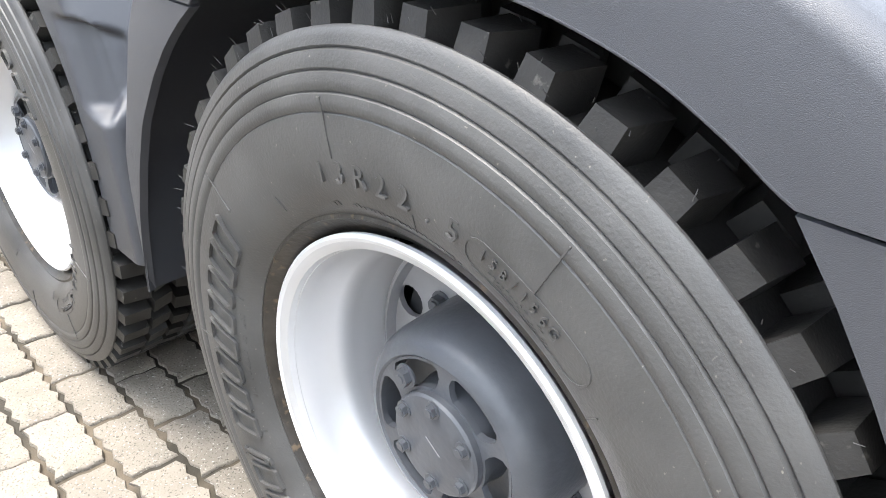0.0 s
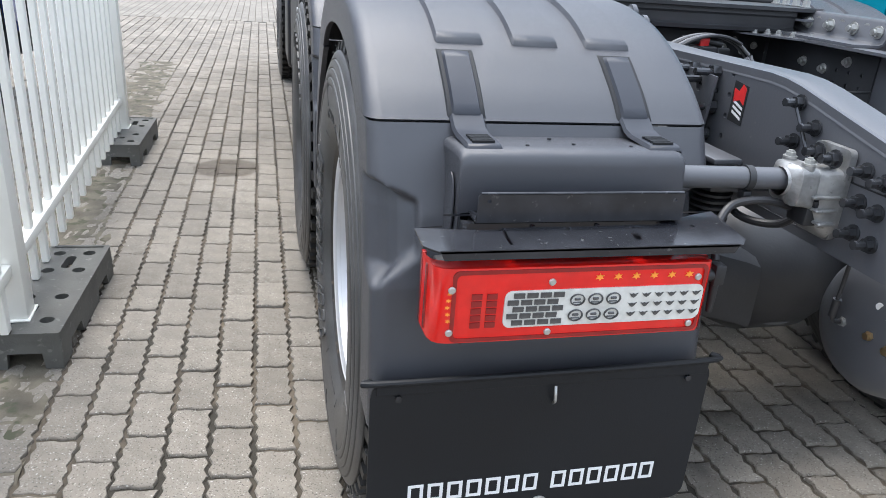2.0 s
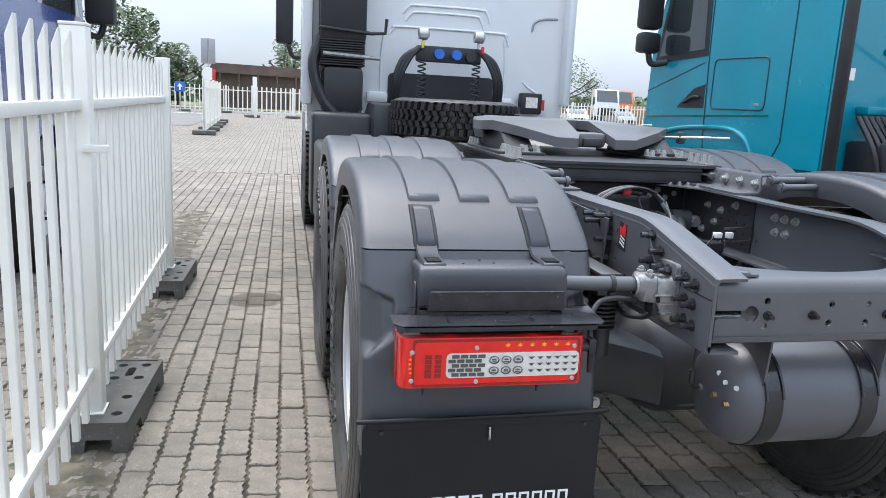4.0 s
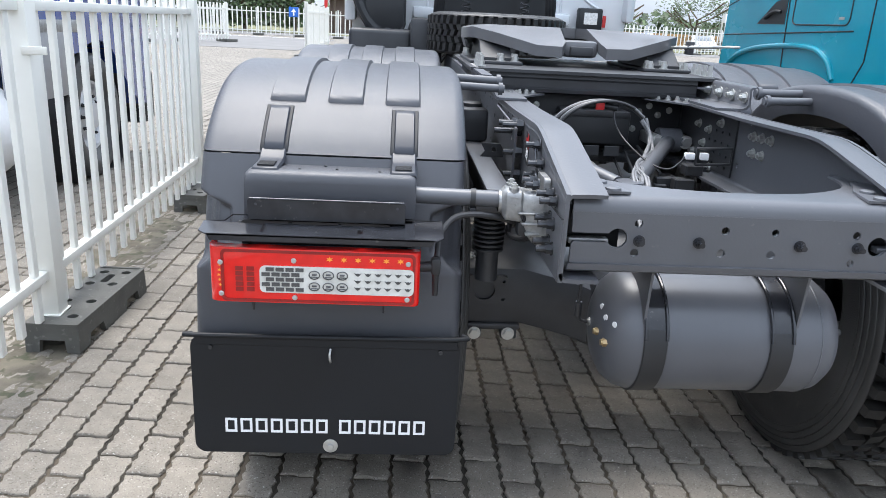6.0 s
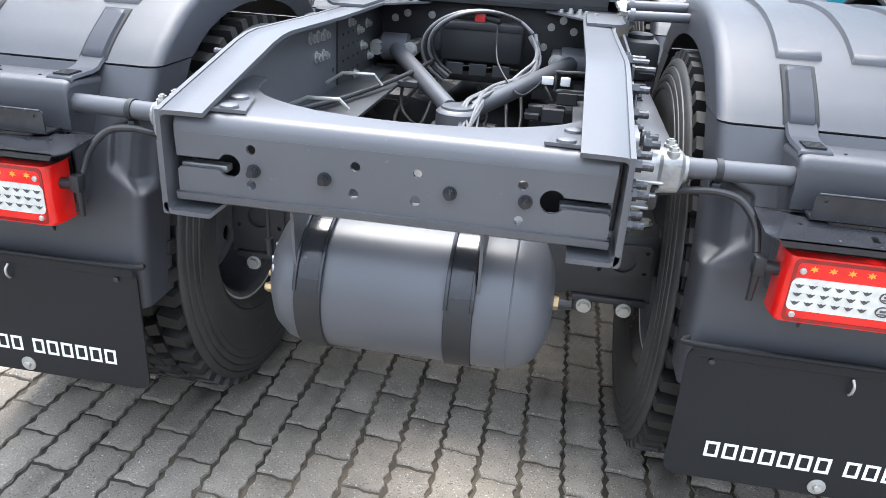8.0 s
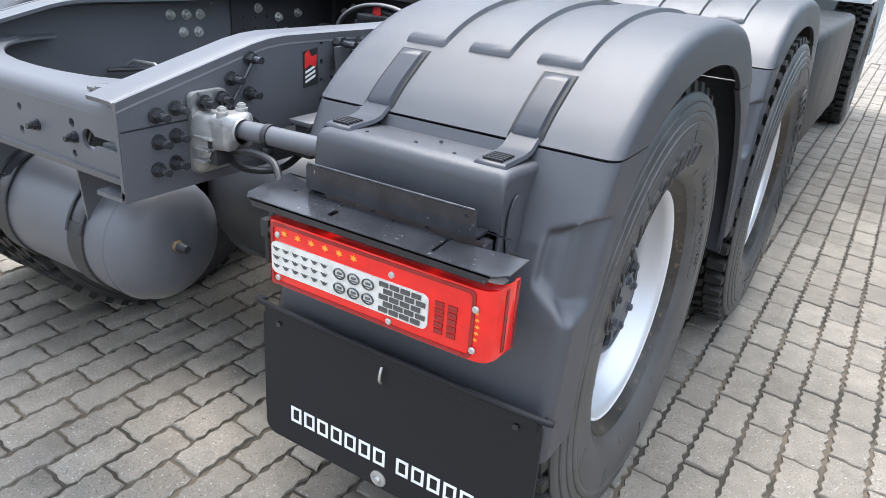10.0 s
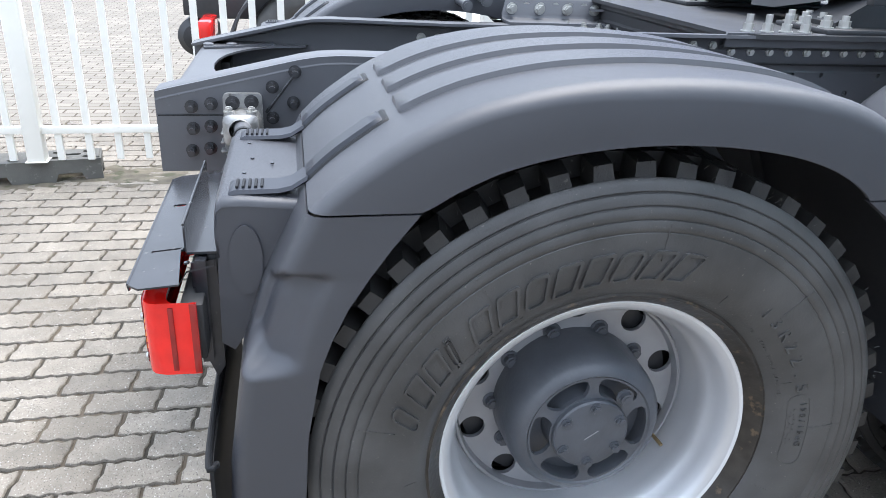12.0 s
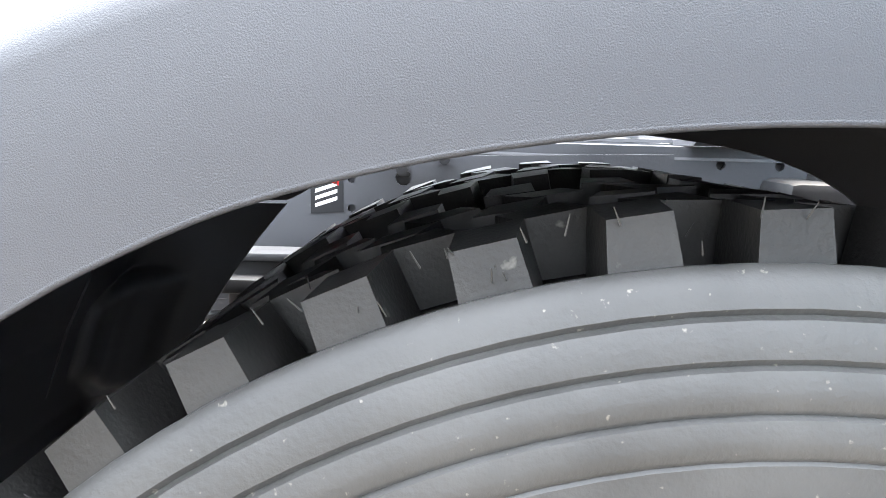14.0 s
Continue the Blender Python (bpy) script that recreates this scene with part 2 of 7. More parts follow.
def mottled(m, amount, scale, dark, dark_scale, dark_at):
    """Dark grit and slow stains over the ground, laid out in the plan of the yard."""
    n, l = m.node_tree.nodes, m.node_tree.links
    b = n["Principled BSDF"]
    src = b.inputs["Base Color"].links[0].from_socket
    geo = n.new("ShaderNodeNewGeometry")
    slow, fine = n.new("ShaderNodeTexNoise"), n.new("ShaderNodeTexNoise")
    slow.inputs["Scale"].default_value, slow.inputs["Detail"].default_value = scale, 5.0
    fine.inputs["Scale"].default_value, fine.inputs["Detail"].default_value = dark_scale, 2.0
    for q in (slow, fine):
        l.new(geo.outputs["Position"], q.inputs["Vector"])
    mr = n.new("ShaderNodeMapRange")
    mr.inputs["From Min"].default_value, mr.inputs["From Max"].default_value = 0.3, 0.7
    mr.inputs["To Min"].default_value, mr.inputs["To Max"].default_value = 1 - amount, 1 + amount
    l.new(slow.outputs["Fac"], mr.inputs["Value"])
    hsv = n.new("ShaderNodeHueSaturation")
    l.new(src, hsv.inputs["Color"])
    l.new(mr.outputs["Result"], hsv.inputs["Value"])
    rp = n.new("ShaderNodeValToRGB")
    rp.color_ramp.elements[0].position, rp.color_ramp.elements[1].position = dark_at, dark_at + 0.05
    l.new(fine.outputs["Fac"], rp.inputs["Fac"])
    mx = n.new("ShaderNodeMix")
    mx.data_type = "RGBA"
    mx.inputs[7].default_value = (*dark, 1)
    l.new(rp.outputs["Color"], mx.inputs[0])
    l.new(hsv.outputs["Color"], mx.inputs[6])
    out = mx.outputs[2]
    for x, y, r in STAINS:
        off, dist, add, ramp = n.new("ShaderNodeVectorMath"), n.new("ShaderNodeVectorMath"), n.new("ShaderNodeMath"), n.new("ShaderNodeValToRGB")
        off.operation, dist.operation, add.operation = "SUBTRACT", "LENGTH", "MULTIPLY_ADD"
        off.inputs[1].default_value = (x, y, 0)
        l.new(geo.outputs["Position"], off.inputs[0])
        l.new(off.outputs["Vector"], dist.inputs[0])
        l.new(slow.outputs["Fac"], add.inputs[0])
        add.inputs[1].default_value = 0.8 * r
        l.new(dist.outputs["Value"], add.inputs[2])
        ramp.color_ramp.elements[0].position, ramp.color_ramp.elements[1].position = min(0.9, r * 1.15), min(0.99, r * 1.3)
        ramp.color_ramp.elements[0].color, ramp.color_ramp.elements[1].color = (0.50, 0.47, 0.44, 1), (1, 1, 1, 1)
        l.new(add.outputs[0], ramp.inputs["Fac"])
        mu = n.new("ShaderNodeMix")
        mu.data_type, mu.blend_type = "RGBA", "MULTIPLY"
        mu.inputs[0].default_value = 1.0
        l.new(out, mu.inputs[6])
        l.new(ramp.outputs["Color"], mu.inputs[7])
        out = mu.outputs[2]
    l.new(out, b.inputs["Base Color"])


STAINS = ((-1.62, 4.05, 0.24), (2.25, 1.55, 0.30), (1.72, 0.55, 0.22), (2.75, 2.3, 0.22), (1.55, 1.25, 0.14))      # oil and water marks on the blocks
mottled(M_PAVER, 0.20, 1.7, (0.105, 0.093, 0.078), 210.0, 0.60)
jitter(M_PAVER, 0.11)
jitter(M_LEAF, 0.5)


# ---- mesh helpers ----
def link(name, bm, material, parent=None, label="", sharp=35.0, thick=0.0):
    """One mesh object out of a bmesh, smooth but for its sharp edges."""
    bmesh.ops.recalc_face_normals(bm, faces=bm.faces[:])
    for e in bm.edges:
        e.smooth = len(e.link_faces) == 2 and e.calc_face_angle(0.0) < radians(sharp)
    for f in bm.faces:
        f.smooth = True
    me = bpy.data.meshes.new(name)
    bm.to_mesh(me)
    bm.free()
    me.materials.append(material)
    ob = new(name, me)
    if thick:
        s = ob.modifiers.new("thickness", "SOLIDIFY")
        s.thickness, s.offset = thick, -1.0
    if parent:
        ob.parent = parent
    if label:
        ob["label"] = label
    return ob


def part(name, bm, material, parent, label="", sharp=35.0, thick=0.0):
    return link(name, bm, material, parent, label, sharp, thick)


def again(ob, parent, m):
    """The same mesh once more under a parent, at another pose."""
    o = new(ob.name.split(".")[0], ob.data)
    o.parent = parent
    o.matrix_basis = m
    if "label" in ob:
        o["label"] = ob["label"]
    return o


def thing(name, label, category, group="", kind=""):
    return tagged(new(name), label, category, group, kind)


def box(bm, x0, x1, y0, y1, z0, z1, bevel=0.0, seg=2):
    r = bmesh.ops.create_cube(bm, size=1.0)
    vs = r["verts"]
    bmesh.ops.scale(bm, vec=(abs(x1 - x0), abs(y1 - y0), abs(z1 - z0)), verts=vs)
    bmesh.ops.translate(bm, vec=((x0 + x1) / 2, (y0 + y1) / 2, (z0 + z1) / 2), verts=vs)
    if bevel:
        es = list({e for v in vs for e in v.link_edges})
        bmesh.ops.bevel(bm, geom=es, offset=bevel, segments=seg, profile=0.5, affect="EDGES")
    return bm


def B(*a, **k):
    return box(bmesh.new(), *a, **k)


def cyl(bm, p0, p1, r0, r1=None, seg=20, cap=True):
    p0, p1 = Vector(p0), Vector(p1)
    r1 = r0 if r1 is None else r1
    q = (p1 - p0).to_track_quat("Z", "Y").to_matrix()
    rings = []
    for p, r in ((p0, r0), (p1, r1)):
        rings.append([bm.verts.new(p + q @ Vector((r * math.cos(2 * math.pi * i / seg), r * math.sin(2 * math.pi * i / seg), 0))) for i in range(seg)])
    for i in range(seg):
        bm.faces.new((rings[0][i], rings[0][(i + 1) % seg], rings[1][(i + 1) % seg], rings[1][i]))
    if cap:
        bm.faces.new(rings[0][::-1])
        bm.faces.new(rings[1])
    return bm


def C(*a, **k):
    return cyl(bmesh.new(), *a, **k)


def smooth_path(points, n=8):
    """Catmull-Rom through the points."""
    pts = [Vector(p) for p in points]
    pts = [2 * pts[0] - pts[1]] + pts + [2 * pts[-1] - pts[-2]]
    out = []
    for i in range(1, len(pts) - 2):
        a, b, c, d = pts[i - 1:i + 3]
        for k in range(n):
            t = k / n
            out.append(0.5 * ((2 * b) + (c - a) * t + (2 * a - 5 * b + 4 * c - d) * t * t + (3 * b - a - 3 * c + d) * t ** 3))
    out.append(pts[-2])
    return out


def tube(bm, points, r, n=8, seg=10, straight=False):
    path = [Vector(p) for p in points] if straight else smooth_path(points, n)
    rings, up = [], None
    for i, p in enumerate(path):
        d = (path[min(i + 1, len(path) - 1)] - path[max(i - 1, 0)]).normalized()
        if up is None:
            up = d.orthogonal().normalized()
        up = (up - d * up.dot(d)).normalized()
        side = d.cross(up)
        rings.append([bm.verts.new(p + r * (math.cos(2 * math.pi * k / seg) * up + math.sin(2 * math.pi * k / seg) * side)) for k in range(seg)])
    for a, b in zip(rings, rings[1:]):
        for k in range(seg):
            bm.faces.new((a[k], a[(k + 1) % seg], b[(k + 1) % seg], b[k]))
    bm.faces.new(rings[0][::-1])
    bm.faces.new(rings[-1])
    return bm


def lathe(bm, profile, centre, seg=64, closed=False, s=1):
    """Turn (x, r) points about the x axis through centre; s mirrors x."""
    rings = []
    for x, r in profile:
        rings.append([bm.verts.new((centre[0] + s * x, centre[1] + r * math.cos(2 * math.pi * i / seg), centre[2] + r * math.sin(2 * math.pi * i / seg))) for i in range(seg)])
    pairs = list(zip(rings, rings[1:])) + ([(rings[-1], rings[0])] if closed else [])
    for a, b in pairs:
        for i in range(seg):
            bm.faces.new((a[i], a[(i + 1) % seg], b[(i + 1) % seg], b[i]))
    return bm


def disc(x, y, r, n=14):
    return [(x + r * math.cos(2 * math.pi * i / n), y + r * math.sin(2 * math.pi * i / n)) for i in range(n)]


def plate(bm, outline, holes, at, thick):
    """A flat plate with real holes; at() lays (u, v, depth) into space."""
    for depth in (0.0, thick):
        es = []
        for loop in [outline, *holes]:
            vs = [bm.verts.new(at(u, v, depth)) for u, v in loop]
            es += [bm.edges.new((vs[i], vs[(i + 1) % len(vs)])) for i in range(len(vs))]
        bmesh.ops.triangle_fill(bm, use_beauty=True, use_dissolve=False, edges=es)
    for loop in [outline, *holes]:
        vs = [[bm.verts.new(at(u, v, d)) for u, v in loop] for d in (0.0, thick)]
        k = len(loop)
        for i in range(k):
            bm.faces.new((vs[0][i], vs[0][(i + 1) % k], vs[1][(i + 1) % k], vs[1][i]))
    bmesh.ops.remove_doubles(bm, verts=bm.verts[:], dist=0.0002)
    return bm


def rounded(x0, x1, y0, y1, r, n=5):
    out = []
    for cx, cy, a in ((x1 - r, y1 - r, 0), (x0 + r, y1 - r, 90), (x0 + r, y0 + r, 180), (x1 - r, y0 + r, 270)):
        out += [(cx + r * math.cos(radians(a + 90 * i / n)), cy + r * math.sin(radians(a + 90 * i / n))) for i in range(n + 1)]
    return out


def strip(bm, sections):
    """A sheet through rows of points, all rows of one length."""
    rows = [[bm.verts.new(p) for p in s] for s in sections]
    for a, b in zip(rows, rows[1:]):
        for i in range(len(a) - 1):
            bm.faces.new((a[i], a[i + 1], b[i + 1], b[i]))
    return bm


def lerp_table(table, z):
    """Look z up in (z, value) rows, sorted downwards."""
    if z >= table[0][0]:
        return table[0][1]
    for (za, a), (zb, b) in zip(table, table[1:]):
        if z >= zb:
            return a + (b - a) * (za - z) / (za - zb)
    return table[-1][1]


def hexnut(bm, p, axis, r=0.013, h=0.012, stud=0.022, rs=0.008):
    p, axis = Vector(p), Vector(axis).normalized()
    cyl(bm, p, p + axis * 0.003, r * 1.35, seg=14)
    cyl(bm, p + axis * 0.003, p + axis * (0.003 + h), r, seg=6)
    if stud:
        cyl(bm, p + axis * (0.003 + h), p + axis * (0.003 + h + stud), rs, seg=10)
    return bm


def bolts(name, spots, axis, material, parent, label="", **k):
    """Alike bolts on one mesh, each a part of its own."""
    turn = Vector(axis).to_track_quat("Z", "Y").to_matrix().to_4x4()
    first = None
    for p in spots:
        m = Matrix.Translation(p) @ turn
        if first is None:
            first = part(name, hexnut(bmesh.new(), (0, 0, 0), (0, 0, 1), **k), material, parent, label)
            first.matrix_basis = m
        else:
            again(first, parent, m)
    return first


def words(name, text, size, depth, material, m, parent, label="", slant=0.0):
    """Raised lettering in the built-in font, made a mesh; m is its pose under the parent."""
    c = bpy.data.curves.new(name, "FONT")
    c.body, c.size, c.extrude, c.align_x, c.align_y, c.shear, c.resolution_u = text, size, depth, "CENTER", "CENTER", slant, 2
    t = new(name, c)
    me = bpy.data.meshes.new_from_object(t.evaluated_get(bpy.context.evaluated_depsgraph_get()))
    bpy.data.objects.remove(t)
    bpy.data.curves.remove(c)
    me.materials.append(material)
    o = new(name, me)
    o.parent = parent
    o.matrix_basis = m
    if label:
        o["label"] = label
    return o


# ---- ground ----
PW, PL = 0.1165, 0.2175          # column pitch and block pitch of the paving


def far_paving():
    """Concrete blocks in columns, too far off to be built one by one."""
    m = mat("far_concrete_paving", (0.220, 0.199, 0.170), 0.9, vary=0.12, scale=0.6)
    n, l = m.node_tree.nodes, m.node_tree.links
    b = n["Principled BSDF"]
    src = b.inputs["Base Color"].links[0].from_socket
    co, mp, br = n.new("ShaderNodeTexCoord"), n.new("ShaderNodeMapping"), n.new("ShaderNodeTexBrick")
    mp.inputs["Rotation"].default_value = (0, 0, radians(90))
    br.inputs["Scale"].default_value = 1.0
    br.inputs["Brick Width"].default_value, br.inputs["Row Height"].default_value = PL, PW
    br.inputs["Mortar Size"].default_value = 0.007
    br.inputs["Color1"].default_value, br.inputs["Color2"].default_value = (0.85, 0.85, 0.85, 1), (1.1, 1.1, 1.1, 1)
    br.inputs["Mortar"].default_value = (0.34, 0.30, 0.25, 1)
    l.new(co.outputs["Object"], mp.inputs["Vector"])
    l.new(mp.outputs["Vector"], br.inputs["Vector"])
    mx = n.new("ShaderNodeMix")
    mx.data_type, mx.blend_type = "RGBA", "MULTIPLY"
    mx.inputs[0].default_value = 1.0
    l.new(src, mx.inputs[6])
    l.new(br.outputs["Color"], mx.inputs[7])
    l.new(mx.outputs[2], b.inputs["Base Color"])
    return m


bm = bmesh.new()
bmesh.ops.create_grid(bm, x_segments=8, y_segments=8, size=1500)
bmesh.ops.translate(bm, vec=(0, 0, -0.016), verts=bm.verts[:])
tagged(link("ground", bm, far_paving()), "grey concrete block paving of the yard", "ground", kind="structure")

X0, X1, Y0, Y1 = -3.5475, 4.4, -2.6, 12.6
bm = bmesh.new()
bmesh.ops.create_grid(bm, x_segments=40, y_segments=50, size=0.5)
for v in bm.verts:
    v.co = Vector(((X0 + X1) / 2 + v.co.x * (X1 - X0), (Y0 + Y1) / 2 + v.co.y * (Y1 - Y0), 0))
    v.co.z = -0.0078 + 0.003 * noise.noise(v.co * 3.0)
tagged(link("joint_sand", bm, M_SAND), "dark sand and grit between the paving blocks", "sand", kind="structure")

pavement = tagged(new("pavement"), "zigzag-edged grey concrete paving blocks with sandy joints", "pavement", kind="structure")


def paver_outline(r):
    """Zigzag long sides along y, ends with a stepped middle."""
    w, h, n = PW / 2 - 0.0062, PL / 2 - 0.0054, 8
    j = lambda a: r.uniform(-a, a)
    step = [(-0.42, 0.0038), (-0.12, 0.0042), (0.10, -0.0042), (0.42, -0.0038)]
    out = [(w + (0.0046 if i % 2 else -0.0040) + j(.0024), -h + 2 * h * i / n - 0.004 + 0.001 * j(1)) for i in range(n + 1)]
    out += [(u * 2 * w * 0.9, h + v + j(.0008)) for u, v in step[::-1]]
    out += [(-w + (0.0046 if i % 2 else -0.0040) + j(.0024), h - 2 * h * i / n + 0.004) for i in range(n + 1)]
    out += [(u * 2 * w * 0.9, -h + v + j(.0008)) for u, v in step]
    return out


def paver(bm, cx, cy, turn, rnd):
    o = paver_outline(rnd)
    dz = rnd.uniform(-0.0022, 0.0018)
    tx, ty = rnd.uniform(-0.012, 0.012), rnd.uniform(-0.010, 0.010)
    c, s = math.cos(turn), math.sin(turn)
    rows = []
    for k, z in ((1.0, -0.016), (1.0, -0.0045), (0.962, 0.0)):
        rows.append([bm.verts.new((cx + (x * c - y * s) * k, cy + (x * s + y * c) * k, z + dz + (x * tx + y * ty))) for x, y in o])
    for a, b in zip(rows, rows[1:]):
        for i in range(len(o)):
            bm.faces.new((a[i], a[(i + 1) % len(o)], b[(i + 1) % len(o)], b[i]))
    bm.faces.new(rows[-1])


rp = random.Random(7)
kinds = []
for i in range(14):
    bm = bmesh.new()
    paver(bm, 0, 0, 0, rp)
    me_ob = link("paver", bm, M_PAVER, sharp=50)
    kinds.append(me_ob.data)
    bpy.data.objects.remove(me_ob)
rest, single = bmesh.new(), []
cols = int((X1 - X0) / PW)
for i in range(cols):
    x = X0 + (i + 0.5) * PW
    shift = (i % 2) * PL / 2 + rp.uniform(-0.012, 0.012)
    for j in range(int((Y1 - Y0) / PL)):
        y = Y0 + shift + (j + 0.5) * PL
        if (-1.95 < x < -1.25 and 0.9 < y < 4.4) or (-0.55 < x < 0.75 and 0.75 < y < 2.6):
            single.append((x, y))
        else:
            paver(rest, x + rp.uniform(-.0015, .0015), y, rp.uniform(-.012, .012), rp)
tagged(part("paving_blocks", rest, M_PAVER, pavement, sharp=50), kind="stuff")
for x, y in single[:295]:
    o = new("paver", rp.choice(kinds))
    o.parent = pavement
    o.matrix_basis = Matrix.Translation((x + rp.uniform(-.0015, .0015), y, rp.uniform(-.002, .002))) @ Euler((rp.uniform(-.008, .008), rp.uniform(-.008, .008), rp.uniform(-.012, .012) + rp.choice((0, math.pi)))).to_matrix().to_4x4()


# ---- white picket fence on plastic blocks ----
FX = lambda y: -2.195 - 0.036 * (y - 1.944)      # line of the fence in the plan
F_PANEL = 2.579


def fence_panel(y0):
    """One panel from the post at y0 to the next post."""
    f = thing("picket_fence", "white painted steel picket fence panel standing on plastic blocks", "fence", "yard fence panels")
    ang = math.atan(-0.036)
    f.matrix_world = Matrix.Translation((FX(y0), y0, 0)) @ Euler((0, 0, -ang)).to_matrix().to_4x4()
    part("post", B(-0.045, 0.045, -0.045, 0.045, 0.13, 1.64, 0.004), M_FENCE, f)
    part("post_cap", B(-0.047, 0.047, -0.047, 0.047, 1.64, 1.652, 0.003), M_FENCE, f)
    part("foot_plate", B(-0.052, 0.052, -0.058, 0.058, 0.128, 0.134, 0.002), M_FENCE, f)
    part("rail", B(-0.022, 0.022, 0.045, F_PANEL - 0.045, 0.285, 0.325, 0.003), M_FENCE, f)
    part("rail", B(-0.022, 0.022, 0.045, F_PANEL - 0.045, 1.335, 1.375, 0.003), M_FENCE, f)
    bm = bmesh.new()
    box(bm, -0.012, 0.012, -0.019, 0.019, 0.13, 1.56)
    for v in bm.verts:
        if v.co.z > 1:
            v.co.z = 1.615 if v.co.x > 0 else 1.555
    bmesh.ops.bevel(bm, geom=bm.edges[:], offset=0.003, segments=1, affect="EDGES")
    first = None
    n = 16
    for i in range(n):
        m = Matrix.Translation((0.0, 0.045 + (F_PANEL - 0.09) * (i + 0.5) / n, 0))
        if first is None:
            first = part("picket", bm, M_FENCE, f)
            first.matrix_basis = m
        else:
            again(first, f, m)
    part("hinge", B(0.02, 0.11, -0.06, -0.045, 1.18, 1.21, 0.003), M_FENCE, f)
    return f


for y0 in (-5.8 + 0.003, -3.214, -0.635, 1.944):
    fence_panel(y0)
f = thing("fence_post", "white steel end post of the picket fence", "fence post")
f.matrix_world = Matrix.Translation((FX(4.523), 4.523, 0))
part("post", B(-0.045, 0.045, -0.045, 0.045, 0.13, 1.64, 0.004), M_FENCE, f)
part("foot_plate", B(-0.052, 0.052, -0.058, 0.058, 0.128, 0.134, 0.002), M_FENCE, f)


def fence_block():
    b = thing("fence_block", "dark grey recycled plastic fence foot with round and square holes", "fence block", "fence feet")
    holes = [disc(-0.055, -0.27, 0.022), disc(0.05, -0.27, 0.022), disc(-0.055, -0.10, 0.022), disc(0.05, -0.10, 0.022),
             [(-0.03, -0.21), (0.0, -0.21), (0.0, -0.17), (-0.03, -0.17)], disc(-0.055, 0.28, 0.022), disc(0.05, 0.28, 0.022),
             disc(-0.055, 0.12, 0.022), disc(0.05, 0.12, 0.022), rounded(-0.02, 0.015, 0.14, 0.25, 0.016)]
    part("top", plate(bmesh.new(), rounded(-0.11, 0.11, -0.36, 0.36, 0.012), holes, lambda u, v, d: (u, v, 0.128 - d), 0.03), M_BLOCK, b)
    side = [(-0.36, 0), (-0.27, 0), (-0.25, 0.05), (-0.13, 0.05), (-0.11, 0), (0.11, 0), (0.13, 0.05), (0.25, 0.05), (0.27, 0), (0.36, 0), (0.355, 0.10), (-0.355, 0.10)]
    for x in (-0.11, 0.085):
        part("side", plate(bmesh.new(), side, [], lambda u, v, d, x=x: (x + d, u, v), 0.025), M_BLOCK, b)
    end = [(-0.085, 0), (-0.055, 0), (-0.05, 0.055), (0.05, 0.055), (0.055, 0), (0.085, 0), (0.085, 0.10), (-0.085, 0.10)]
    for y in (-0.357, 0.335):
        part("end", plate(bmesh.new(), end, [], lambda u, v, d, y=y: (u, y + d, v), 0.022), M_BLOCK, b)
    part("raised_bar", B(-0.09, 0.09, 0.335, 0.35, 0.127, 0.134, 0.002), M_BLOCK, b)
    return b


b0 = fence_block()
b0.matrix_world = pose(-2.135, 2.17, 0, 0, 0, -2)
for x, y, a in ((-2.225, 4.44, -1), (-2.18, -0.69, 11), (-2.06, -3.25, 3), (-1.96, -5.85, 4)):
    copy_thing(b0, pose(x, y, 0, 0, 0, a))


# dirt and moss gathered along the fence
bm = bmesh.new()
nx, ny = 26, 240
rows = []
for j in range(ny + 1):
    y = -2.6 + 10.6 * j / ny
    row = []
    for i in range(nx + 1):
        x = FX(y) - 0.30 + 0.44 * i / nx
        edge = min(i, nx - i) / (nx / 2)
        h = 0.008 * min(1.0, edge * 1.6) + 0.011 * noise.noise(Vector((x * 9, y * 9, 0))) + 0.010 * noise.noise(Vector((x * 31, y * 31, 4))) - 0.005
        row.append((x, y, h))
    rows.append(row)
M_DIRT = mat("mossy_dirt", (0.115, 0.100, 0.074), 0.95, vary=0.35, scale=9.0, grain=0.9, grain_scale=150, spots=(0.062, 0.064, 0.038), spot_scale=14, spot_at=0.55)
tagged(link("dirt", strip(bm, rows), M_DIRT, sharp=80), "brown dirt and moss along the fence foot", "dirt", kind="structure")


# ---- tractor unit ----
truck = thing("tractor_truck", "six-wheeled tractor unit with grey chassis, white cab and black mudguards", "truck")
AXLE_Z, AXLE_1, AXLE_2 = 0.545, 1.322, 2.692


def tyre_side():
    """Sidewall from the bead to the shoulder: (x, r)."""
    return [(0.088, 0.292), (0.102, 0.302), (0.112, 0.311), (0.122, 0.322), (0.128, 0.326), (0.1265, 0.331), (0.138, 0.343), (0.146, 0.354), (0.153, 0.375), (0.158, 0.402), (0.160, 0.430), (0.159, 0.452),
            (0.1576, 0.4535), (0.1603, 0.4568), (0.1608, 0.465), (0.1588, 0.4725), (0.1556, 0.4740), (0.1577, 0.4772), (0.1575, 0.486), (0.1548, 0.4935), (0.1512, 0.4950),
            (0.1534, 0.4982), (0.1524, 0.507), (0.1490, 0.5145), (0.1446, 0.5160), (0.1468, 0.5192), (0.1445, 0.527), (0.1408, 0.5345), (0.1370, 0.5375), (0.1330, 0.5372)]


def tyre_shell(s, seg):
    """Both sidewalls of a tyre, about the origin."""
    bm = bmesh.new()
    lathe(bm, tyre_side(), (0, 0, 0), seg, s=s)
    lathe(bm, tyre_side(), (0, 0, 0), seg, s=-s)
    return bm


